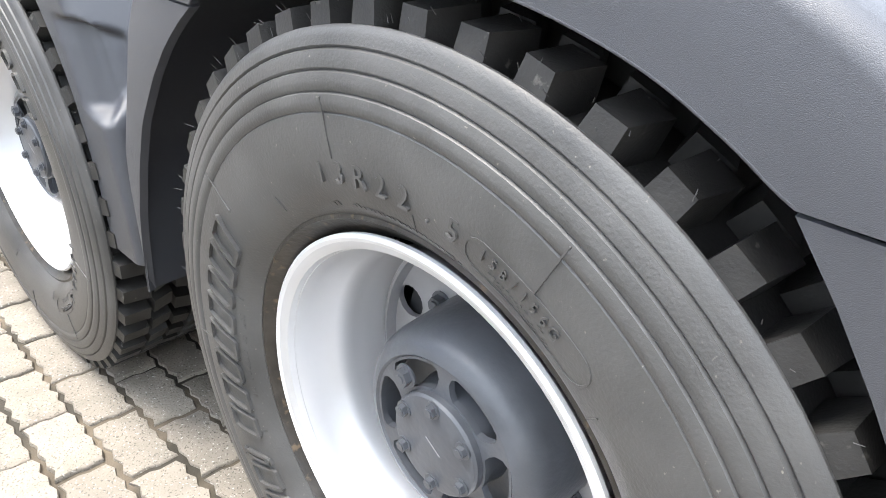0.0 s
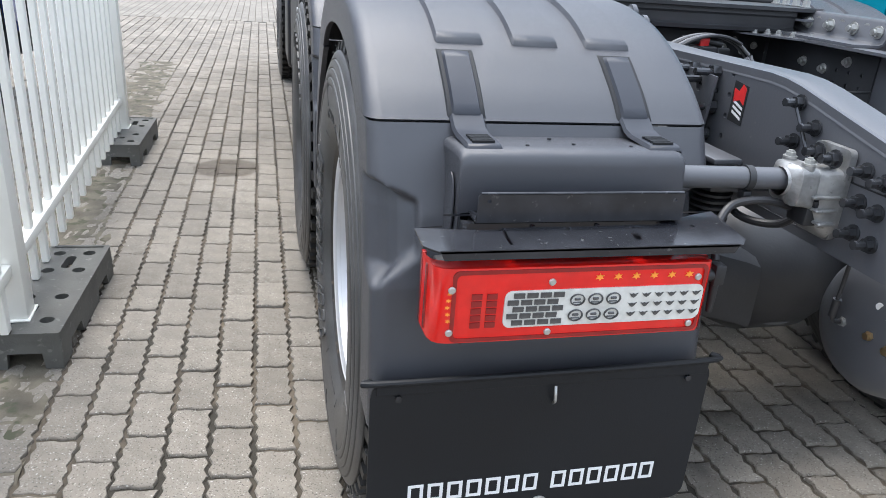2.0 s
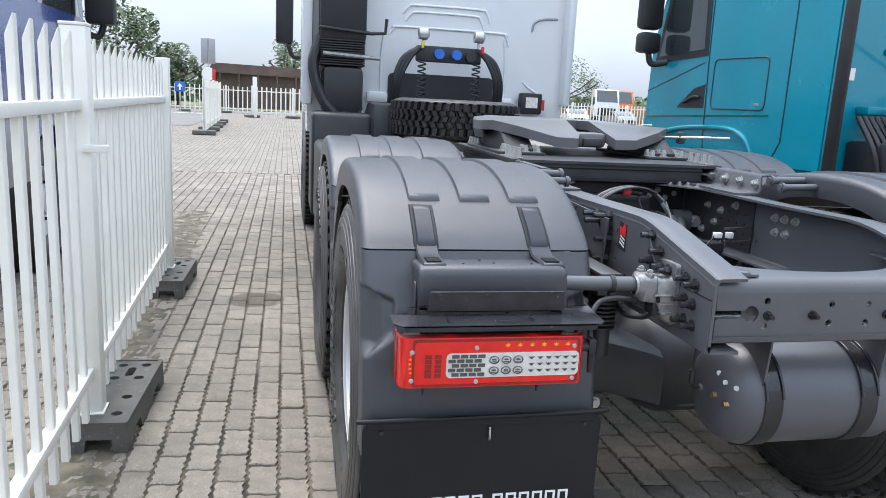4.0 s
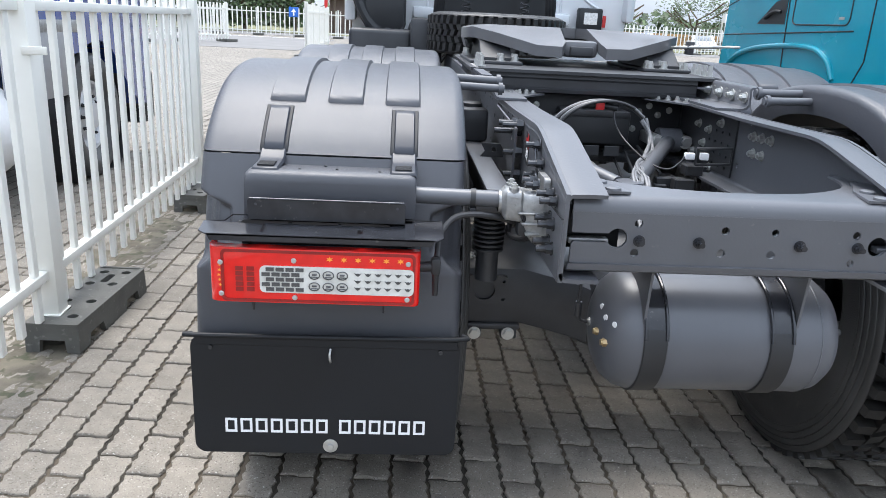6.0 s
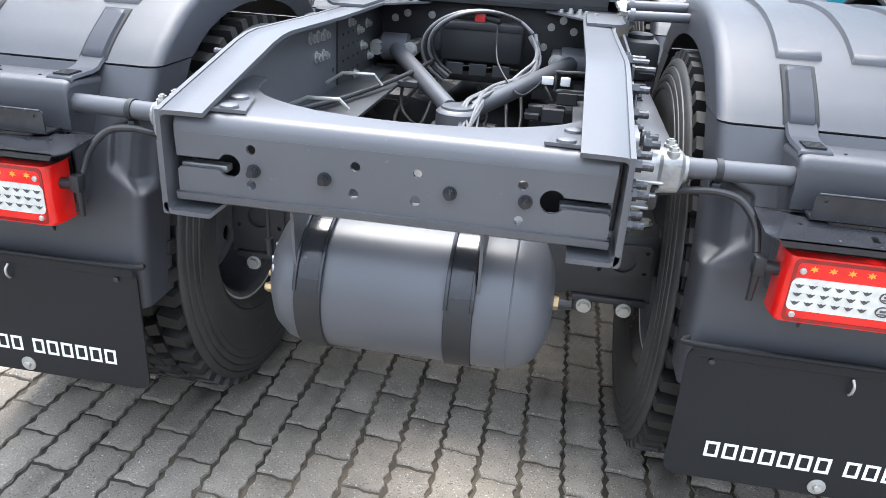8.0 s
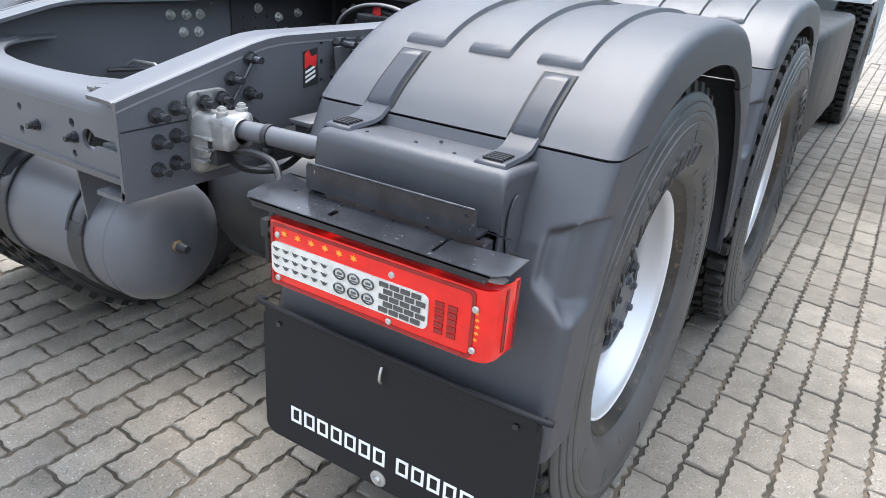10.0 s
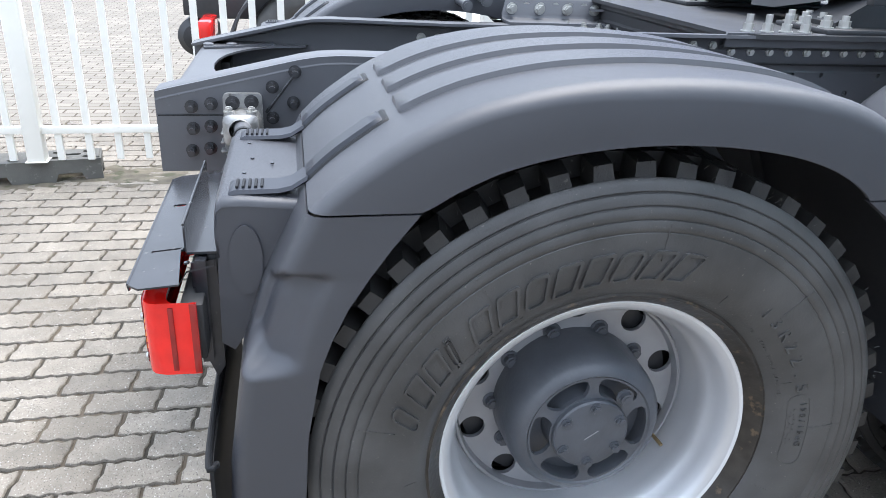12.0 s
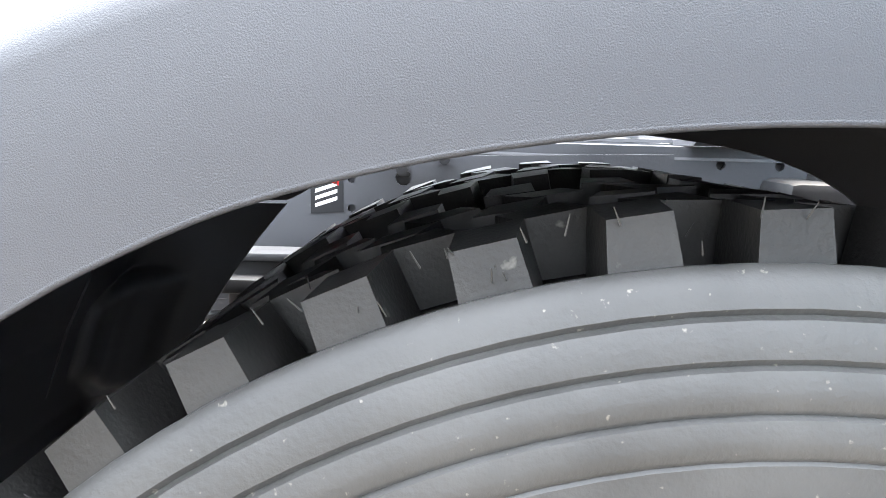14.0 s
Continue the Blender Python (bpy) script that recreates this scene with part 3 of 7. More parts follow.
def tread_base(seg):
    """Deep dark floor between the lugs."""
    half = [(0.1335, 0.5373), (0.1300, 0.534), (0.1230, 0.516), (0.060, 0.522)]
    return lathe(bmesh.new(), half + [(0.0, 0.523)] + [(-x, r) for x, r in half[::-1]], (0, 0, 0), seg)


def tread_blocks(bm, seed, n=49):
    r = random.Random(seed)

    def lug(a, xs, half0, half1, rin, rout, skew):
        vs = []
        for k, (rr, sh) in enumerate(((rin, 1.08), (rout, 0.95))):
            for x, hw in ((xs[0], half0), (xs[1], half1)):
                for sg in (-1, 1):
                    ang = a + (sg * hw * sh + skew * (x - xs[0])) / rr + r.uniform(-.0015, .0015)
                    xx = x + (0.0035 if k == 0 else -0.004) * (1 if x > 0 else -1) * (1 if abs(x) > 0.1 else 0)
                    q = rr + (r.uniform(-.0012, .0012) if k else 0)
                    vs.append(bm.verts.new((xx, q * math.cos(ang), q * math.sin(ang))))
        fs = [bm.faces.new([vs[i] for i in q]) for q in ((0, 1, 3, 2), (4, 6, 7, 5), (0, 4, 5, 1), (2, 3, 7, 6), (0, 2, 6, 4), (1, 5, 7, 3))]
        return fs
    for i in range(n):
        a = 2 * math.pi * i / n
        j = r.uniform(-0.0015, 0.0015)
        lug(a + j, (0.1335, 0.072), 0.0168, 0.020, 0.520, 0.5610, 0.10)
        lug(a + math.pi / n - j, (-0.1335, -0.072), 0.0168, 0.020, 0.520, 0.5610, 0.10)
        lug(a + 0.052, (0.064, 0.030), 0.022, 0.019, 0.524, 0.5600, -0.35)
        lug(a + 0.098, (0.024, -0.016), 0.020, 0.020, 0.524, 0.5605, 0.35)
        lug(a + 0.023, (-0.024, -0.064), 0.019, 0.022, 0.524, 0.5600, -0.35)
    return bm


def arc_plate(bm, face, r0, r1, a0, a1, h, n=3):
    """A thin raised patch on the sidewall between two radii and two angles (degrees)."""
    f = []
    for k in range(n + 1):
        a = radians(a0 + (a1 - a0) * k / n)
        f.append([bm.verts.new((face * (side_x(r) + d), r * math.cos(a), r * math.sin(a))) for r, d in ((r0, -0.001), (r0, h), (r1, h), (r1, -0.001))])
    for a, b in zip(f, f[1:]):
        for i in range(3):
            bm.faces.new((a[i], a[i + 1], b[i + 1], b[i]))
    bm.faces.new(f[0])
    bm.faces.new(f[-1][::-1])


def side_x(r):
    """Height of the sidewall over the tyre's middle at radius r."""
    return lerp_table([(-x, y) for y, x in tyre_side()[6:12]], -r)


def raised_ring(bm, face, a0, sign, wide, r0, r1, band, lean, h=0.0026, corner=0.010):
    """A raised outline with rounded corners on the sidewall, from angle a0 onwards, wide metres long, leaning over."""
    mid = (r0 + r1) / 2

    def loop(e):
        c = max(0.002, corner - e)
        pts = rounded(e, wide - e, r0 + e, r1 - e, c, 4)
        fine = []
        for p, q in zip(pts, pts[1:] + pts[:1]):
            n = max(1, int(math.hypot(q[0] - p[0], q[1] - p[1]) / 0.009))
            fine += [(p[0] + (q[0] - p[0]) * k / n, p[1] + (q[1] - p[1]) * k / n) for k in range(n)]
        return [(radians(a0) + sign * (u + lean * (r - mid)) / mid, r) for u, r in fine]
    return plate(bm, loop(0.0), [loop(band)], lambda u, v, d: (face * (side_x(v) + h - d), v * math.cos(u), v * math.sin(u)), h + 0.001)


def fine_print(bm, face, a0, a1, r0, r1, step, frac=0.6):
    """Rows of small raised bars: print too small to read."""
    k = int(abs(a1 - a0) / step)
    sg = 1 if a1 > a0 else -1
    rq = random.Random(int(abs(a0)))
    for i in range(k):
        if rq.random() < 0.22:
            continue
        f = frac * rq.uniform(0.6, 1.3)
        arc_plate(bm, face, r0 + rq.uniform(0, 0.002), r1 - rq.uniform(0, 0.003), a0 + sg * i * step, a0 + sg * (i * step + step * f), 0.0010, 1)


def make_wheel(cy, s, outer, turn):
    """One wheel of a pair: rim with tyre and, on the outer one, the hub."""
    cx = s * ((1.108 if cy == AXLE_2 else 1.065 if s > 0 else 1.087) if outer else 0.715)
    w = new("wheel")
    w.parent = truck
    w.location = (cx, cy, AXLE_Z)
    face = s if outer else -s
    ho = 0.006 if s < 0 and outer else 0.0
    lo = 0.016 if s < 0 and outer else -0.004
    bm = bmesh.new()
    lathe(bm, [(0.088 + lo, 0.280), (0.094 + lo, 0.292), (0.099 + lo, 0.301), (0.103 + lo, 0.304), (0.106 + lo, 0.301), (0.104 + lo, 0.292), (0.098 + lo, 0.283),
               (0.084, 0.276), (0.062, 0.272), (0.042, 0.262), (0.028, 0.255), (0.012, 0.255), (-0.004, 0.252), (-0.028, 0.249), (-0.048, 0.248), (-0.054, 0.243)], (0, 0, 0), 96, s=face)
    part("rim", bm, M_RIM if outer else M_FRAME, w, "silver painted deep steel rim" if outer else "dark grey inner rim")
    part("rim_edge", lathe(bmesh.new(), [(0.0995 + lo, 0.2905), (0.1045 + lo, 0.2945), (0.1072 + lo, 0.300), (0.1040 + lo, 0.3048), (0.098 + lo, 0.3045)], (0, 0, 0), 96, s=face), M_RIMLIP, w)
    bm = bmesh.new()
    holes = [disc(0.209 * math.cos(2 * math.pi * (i + 0.5) / 10), 0.209 * math.sin(2 * math.pi * (i + 0.5) / 10), 0.027, 18) for i in range(10)]
    plate(bm, disc(0, 0, 0.249, 80), [disc(0, 0, 0.10, 40), *holes], lambda u, v, d: (face * (-0.058 - d), u, v), 0.010)
    lathe(bm, [(-0.050, 0.247), (-0.042, 0.243), (-0.042, 0.238), (-0.052, 0.234), (-0.058, 0.233)], (0, 0, 0), 80, s=face)
    part("disc", bm, M_DISC, w, "grey wheel disc with round hand holes")
    part("brake_drum", lathe(bmesh.new(), [(-0.080, 0.08), (-0.080, 0.226), (-0.20, 0.228), (-0.20, 0.08)], (0, 0, 0), 48, s=face), M_DARK, w)
    part("tyre", tyre_shell(face, 120), M_RUBBER if outer else M_RUBBERNEW, w, "black tyre with ribbed shoulder and raised marks", sharp=40)
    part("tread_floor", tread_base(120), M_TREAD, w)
    part("bead_ring", lathe(bmesh.new(), [(x + 0.0008, q) for x, q in tyre_side()[1:6]], (0, 0, 0), 96, s=face), M_BEAD, w, "dark bead ring with brown mould marks")
    bm = tread_blocks(bmesh.new(), int(100 * cy) + outer)
    tr = part("tread", bm, M_TREAD, w, "chunky traction tread with moulding hairs")
    tr.matrix_basis = Euler((radians(turn - 0.6), 0, 0)).to_matrix().to_4x4()
    if not outer:
        return w
    hairs, rq = bmesh.new(), random.Random(int(10 * cy) + s)
    for i in range(150):
        a, x, q = rq.uniform(0, 6.283), rq.choice((0.128, 0.131, 0.075)), rq.choice((0.557, 0.558, 0.541))
        d = Vector((rq.uniform(0.0, 0.009), rq.uniform(-0.004, 0.004), rq.uniform(0.004, 0.010)))
        p = Vector((face * x, q * math.cos(a), q * math.sin(a)))
        out = Vector((0, math.cos(a), math.sin(a)))
        tip = p + out * d.z + Vector((face * d.x, -out.z * d.y, out.y * d.y))
        cyl(hairs, p, tip, 0.0006, 0.0003, 4)
    tagged(part("moulding_hair", hairs, M_RUBBER, w), kind="stuff")
    # maker's mark as plain leaning outlines, reading round the wheel
    b0, s0 = (turn + 28, turn - 86) if face > 0 else (turn - 136, turn - 7)
    for i in range(12):
        wide = 0.030 if i == 0 else 0.014 if i == 3 else 0.041
        off = -7.4 * face * i
        part("raised_mark", raised_ring(bmesh.new(), face, b0 + off, -face, wide, 0.366, 0.424, 0.0050, 0.42, 0.0058, corner=0.006 if i % 3 else 0.013), M_RUBBER, w, "plain raised outline of the maker's mark" if i == 0 else "")
    bm = bmesh.new()
    fine_print(bm, face, b0 - 20, b0 - 44, 0.352, 0.362, 1.5)
    fine_print(bm, face, b0 + 40, b0 + 66, 0.350, 0.358, 1.6)
    fine_print(bm, face, s0 - 2, s0 - face * 32, 0.346, 0.353, 1.3)
    fine_print(bm, face, s0 - face * 37, s0 - face * 49, 0.372, 0.377, 0.9)
    fine_print(bm, face, s0 - face * 38, s0 - face * 50, 0.366, 0.370, 0.8)
    for i in range(9):
        a = s0 - face * 44 + 40 * i
        arc_plate(bm, face, 0.405, 0.470, a, a + 0.22, 0.0022, 1)
        arc_plate(bm, face, 0.352, 0.372, a + 17, a + 17.25, 0.0016, 1)
    tagged(part("moulded_print", bm, M_RUBBER, w), kind="stuff")
    part("print_frame", raised_ring(bmesh.new(), face, s0 - face * 32, -face, 0.165, 0.362, 0.404, 0.0016, 0.0, 0.0012, 0.020), M_RUBBER, w)
    # size and load of the tyre in raised figures
    for text, a0, step, r, size in (("13R22.5", s0, 4.95, 0.388, 0.036), ("158/156G", s0 - face * 35.5, 1.95, 0.390, 0.017)):
        for k, ch in enumerate(text):
            a = radians(a0 - face * k * step)
            m = Matrix.Translation((face * (side_x(r) + 0.0012), r * math.cos(a), r * math.sin(a)))
            up = Vector((0, math.cos(a), math.sin(a)))
            out = Vector((face, 0, 0))
            m = m @ Matrix((up.cross(out), up, out)).transposed().to_4x4()
            words("size_figure", ch, size, 0.0018, M_RUBBER, m, w)
    # planetary hub
    bm = bmesh.new()
    lathe(bm, [(-0.060, 0.160)] + [(x + ho, q) for x, q in ((-0.030, 0.159), (0.026, 0.1565), (0.044, 0.153), (0.058, 0.145), (0.066, 0.135), (0.069, 0.126), (0.064, 0.1215), (0.026, 0.120), (0.022, 0.082), (0.050, 0.076), (0.075, 0.0755), (0.079, 0.0725), (0.080, 0.069), (0.080, 0.0))], (0, 0, 0), 64, s=face)
    part("hub", bm, M_HUB, w, "dark grey planetary hub with round cover")
    holes = []
    for i in range(6):
        a = 2 * math.pi * i / 6 + 0.02
        arc = [radians(e) for e in (-19.5, -13, -6, 0, 6, 13, 19.5)]
        ends = lambda sg: [(q * math.cos(a + sg * radians(e)), q * math.sin(a + sg * radians(e))) for q, e in ((0.113, 23.5), (0.101, 25.0), (0.088, 22.5))]
        holes.append([(0.1185 * math.cos(a + e), 0.1185 * math.sin(a + e)) for e in arc] + ends(1) + [(0.0800 * math.cos(a - e * 0.9), 0.0800 * math.sin(a - e * 0.9)) for e in arc] + ends(-1)[::-1])
    part("hub_face", plate(bmesh.new(), disc(0, 0, 0.1225, 64), [disc(0, 0, 0.0760, 40), *holes], lambda u, v, d: (face * (0.066 + ho - d), u, v), 0.010), M_HUB, w, "ring of kidney-shaped openings", sharp=40)
    part("cover_mark", B(face * (0.0795 + ho), face * (0.0805 + ho), -0.016, 0.016, -0.001, 0.001), M_DISC, w).matrix_basis = Matrix.Rotation(0.6, 4, "X")
    bolts("hub_bolt", [(face * (0.079 + ho), 0.062 * math.cos(a), 0.062 * math.sin(a)) for a in [2 * math.pi * i / 6 + 0.5 for i in range(6)]], (face, 0, 0), M_HUB, w, r=0.0092, h=0.007, stud=0.0015, rs=0.006)
    bolts("filler_plug", [(face * (0.070 + ho), 0.098 * math.cos(0.9), 0.098 * math.sin(0.9))], (face, 0, 0), M_HUB, w, r=0.013, h=0.010, stud=0.002, rs=0.007)
    first = None
    for i in range(10):
        a = 2 * math.pi * i / 10
        bm = bmesh.new()
        if first is None:
            hexnut(bm, (0, 0, 0), (1, 0, 0), 0.0140, 0.013, 0.004, 0.009)
            first = part("wheel_nut", bm, M_HUB, w)
            nut = first
        else:
            bm.free()
            nut = again(first, w, Matrix())
        nut.matrix_basis = Matrix.Translation((face * -0.058, 0.1625 * math.cos(a), 0.1625 * math.sin(a))) @ Matrix.Rotation(0 if face > 0 else math.pi, 4, "Z")
    bm = tube(bmesh.new(), [(face * -0.065, 0.19, -0.10), (face * -0.03, 0.198, -0.105), (face * 0.0, 0.205, -0.11)], 0.004)
    part("valve", bm, M_BRASS, w)
    return w


for cy in (AXLE_1, AXLE_2):
    make_wheel(cy, 1, True, 135 if cy == AXLE_1 else 30)
    make_wheel(cy, -1, True, 80 if cy == AXLE_1 else 200)
    make_wheel(cy, 1, False, 11)
    make_wheel(cy, -1, False, 47)


# ---- mudguards ----
G_IN, G_OUT = 0.589, 1.237
P_TOP = smooth_path([(0.800, 1.047, 0), (0.832, 1.078, 0), (0.870, 1.108, 0), (0.943, 1.156, 0), (1.044, 1.200, 0), (1.171, 1.228, 0), (1.310, 1.238, 0), (1.435, 1.235, 0),
                     (1.565, 1.221, 0), (1.665, 1.196, 0), (1.755, 1.150, 0), (1.835, 1.087, 0), (1.872, 1.047, 0)], 4)
Q_LOW = smooth_path([(0.960, 1.047, 0), (0.978, 1.056, 0), (1.014, 1.077, 0), (1.076, 1.105, 0), (1.157, 1.1265, 0), (1.245, 1.139, 0), (1.330, 1.143, 0), (1.430, 1.139, 0),
                     (1.532, 1.125, 0), (1.605, 1.105, 0), (1.655, 1.082, 0), (1.688, 1.060, 0), (1.702, 1.047, 0)], 4)


def top_at(y):
    """Height and outward slope of the guard's top at y."""
    for a, b in zip(P_TOP, P_TOP[1:]):
        if a[0] <= y <= b[0]:
            t = (y - a[0]) / (b[0] - a[0])
            return a[1] + (b[1] - a[1]) * t, math.atan2(b[1] - a[1], b[0] - a[0])
    return 1.05, 0.0


def ribbon(bm, s, x0, x1, y0, y1, h, n=24, soft=0.006):
    """A raised strip that follows the guard's top, with sloped edges."""
    rows = []
    for i in range(n + 1):
        y = y0 + 0.006 + (y1 - y0 - 0.012) * (i - 1) / (n - 2)
        y = min(max(y, y0), y1)
        z, a = top_at(y)
        ny, nz = -math.sin(a), math.cos(a)
        end = h if 0 < i < n else -0.002
        rows.append([(s * x, y + ny * d, z + nz * d) for x, d in ((x0, -0.002), (x0 + soft, end), (x1 - soft, end), (x1, -0.002))])
    return strip(bm, rows)


GR = 0.030          # rounding of the guard's long edges


def ease(t):
    t = min(1.0, max(0.0, t))
    return t * t * (3 - 2 * t)


def pocket_corner(z, depth):
    """Plan of the skirt's corner at height z, from the rear face round to the side: (inboard, forward) of the sharp corner."""
    R, out = 0.028, []
    for u in (-0.105, -0.095, -0.088, -0.084, -0.080, -0.076, -0.072, -0.066, -0.056, -0.046, -0.036, -0.028, -0.021, -0.014, -0.007, 0.0, 0.007, 0.014, 0.021, 0.028, 0.036, 0.046, 0.056, 0.068, 0.080, 0.092, 1.0):
        if u < -R:
            dx, dy = -u, 0.0
        elif u > R:
            dx, dy = 0.0, min(u, depth)
        else:
            a = (u + R) / (2 * R) * math.pi / 2
            dx, dy = R - R * math.sin(a), R - R * math.cos(a)
        k = ease((u + 0.086) / 0.012) * (1.0 - ease((u - 0.010) / 0.088) if u > 0 else 1.0)
        top = 0.957 + 0.35 * min(0.0, u)
        low = 0.780 - 0.55 * min(0.0, u)
        f = (0.022 + 0.018 * ease((u + 0.075) / 0.075)) * k * ease((top - z) / 0.018) * ease((z - low) / 0.030)
        out.append((dx + f * (0.08 + 0.67 * ease((u + 0.086) / 0.080)), min(dy + f * 0.75, depth) if u < 0.9 else depth))
    return out


def mudguard(s, dy):
    rows = []
    for p, q in zip(P_TOP, Q_LOW):
        top, low = Vector(p), Vector(q)
        d = (low - top).normalized()
        row = [(s * (G_IN + 0.002), low.x, low.y)]
        row += [(s * (G_IN + GR - GR * math.cos(t)), *(top + d * (GR - GR * math.sin(t))).xy) for t in (0.0, 0.4, 0.8, 1.2, 1.57)]
        row += [(s * x, top.x, top.y) for x in (0.70, 0.80, 0.91, 1.02, 1.12)]
        row += [(s * (G_OUT - GR + GR * math.sin(t)), *(top + d * (GR - GR * math.cos(t))).xy) for t in (0.0, 0.4, 0.8, 1.2, 1.57)]
        row += [(s * G_OUT, *(top + (low - top) * 0.75).xy), (s * G_OUT, *low.xy), (s * (G_OUT - 0.014), low.x, low.y + 0.001)]
        rows.append(row)
    g = part("mudguard", strip(bmesh.new(), rows), M_GUARD, truck, "grained black plastic mudguard over the wheel", sharp=60, thick=0.005)
    for x in (0.752, 0.900, 1.048):
        part("rib", ribbon(bmesh.new(), s, x - 0.047, x + 0.047, 0.944, 1.70, 0.009, 40, 0.005), M_GUARD, g, sharp=60)
    part("edge_bead", tube(bmesh.new(), [(s * (G_OUT - 0.002), q[0], q[1] + 0.001) for q in Q_LOW], 0.0022, seg=10, straight=True), M_GUARD, g, sharp=80)
    # lower rear piece with the notched corner
    rear = [(1.043, 0.797), (0.985, 0.768), (0.900, 0.728), (0.783, 0.690), (0.614, 0.665), (0.52, 0.660)]
    edge = [(1.043, 0.960), (0.994, 0.921), (0.944, 0.886), (0.895, 0.855), (0.840, 0.829), (0.789, 0.811), (0.662, 0.789), (0.52, 0.781)]
    rows = []
    for i in range(111):
        z = 1.043 - 0.523 * i / 110
        yr, yo = lerp_table(rear, z), lerp_table(edge, z)
        out = pocket_corner(z, yo - yr)
        row = [(s * (G_IN + 0.004 + dx), yr + dy, z) for dx, dy in out[::-1]]
        row += [(s * x, yr, z) for x in (0.74, 0.91, 1.08)]
        row += [(s * (G_OUT - 0.002 - dx), yr + dy, z) for dx, dy in out]
        row.append((s * (G_OUT - 0.016), yo + 0.001, z))
        rows.append(row)
    part("rear_skirt", strip(bmesh.new(), rows), M_GUARD, g, "lower rear mudguard piece with a moulded pocket in its corner", sharp=60, thick=0.004)
    # lower front piece, a narrow wedge
    front = [(1.043, 1.872), (0.97, 1.922), (0.905, 1.950), (0.762, 2.016), (0.70, 2.026), (0.55, 2.028), (0.478, 2.024)]
    edge2 = [(1.043, 1.704), (1.022, 1.735), (0.98, 1.788), (0.922, 1.843), (0.837, 1.908), (0.746, 1.952), (0.649, 1.988), (0.561, 2.008), (0.478, 2.018)]
    rows = []
    for i in range(25):
        z = 1.043 - 0.565 * i / 24
        yf, yo = lerp_table(front, z), lerp_table(edge2, z)
        row = [(s * (G_IN + 0.004), yo, z), (s * (G_IN + 0.004), max(yo, yf - 0.02), z), (s * (G_IN + 0.02), yf, z), (s * 0.9, yf, z)]
        row += [(s * (G_OUT - 0.022), yf, z), (s * (G_OUT - 0.008), yf - 0.006, z), (s * (G_OUT - 0.002), max(yo, yf - 0.02), z), (s * (G_OUT - 0.002), yo, z), (s * (G_OUT - 0.016), yo - 0.001, z)]
        rows.append(row)
    part("front_skirt", strip(bmesh.new(), rows), M_GUARD, g, "tapering lower front mudguard piece", sharp=40, thick=0.004)
    # clamping straps, each on a black ribbon that paints its recess's shade
    for x in (0.745, 1.062):
        part("strap", ribbon(bmesh.new(), s, x - 0.036, x + 0.036, 0.801, 0.932, 0.003, 10, 0.004), M_FLAP_GAP, g, "black ribbon coloured as the shaded groove round the strap")
        part("strap_plate", ribbon(bmesh.new(), s, x - 0.0285, x + 0.0285, 0.801, 0.924, 0.009, 10, 0.006), M_STRAP, g, "smooth dark strap plate", sharp=60)
    g.location = (0, dy, 0)
    return g


guards = {(s, dy): mudguard(s, dy) for s in (1, -1) for dy in (0.0, AXLE_2 - AXLE_1)}


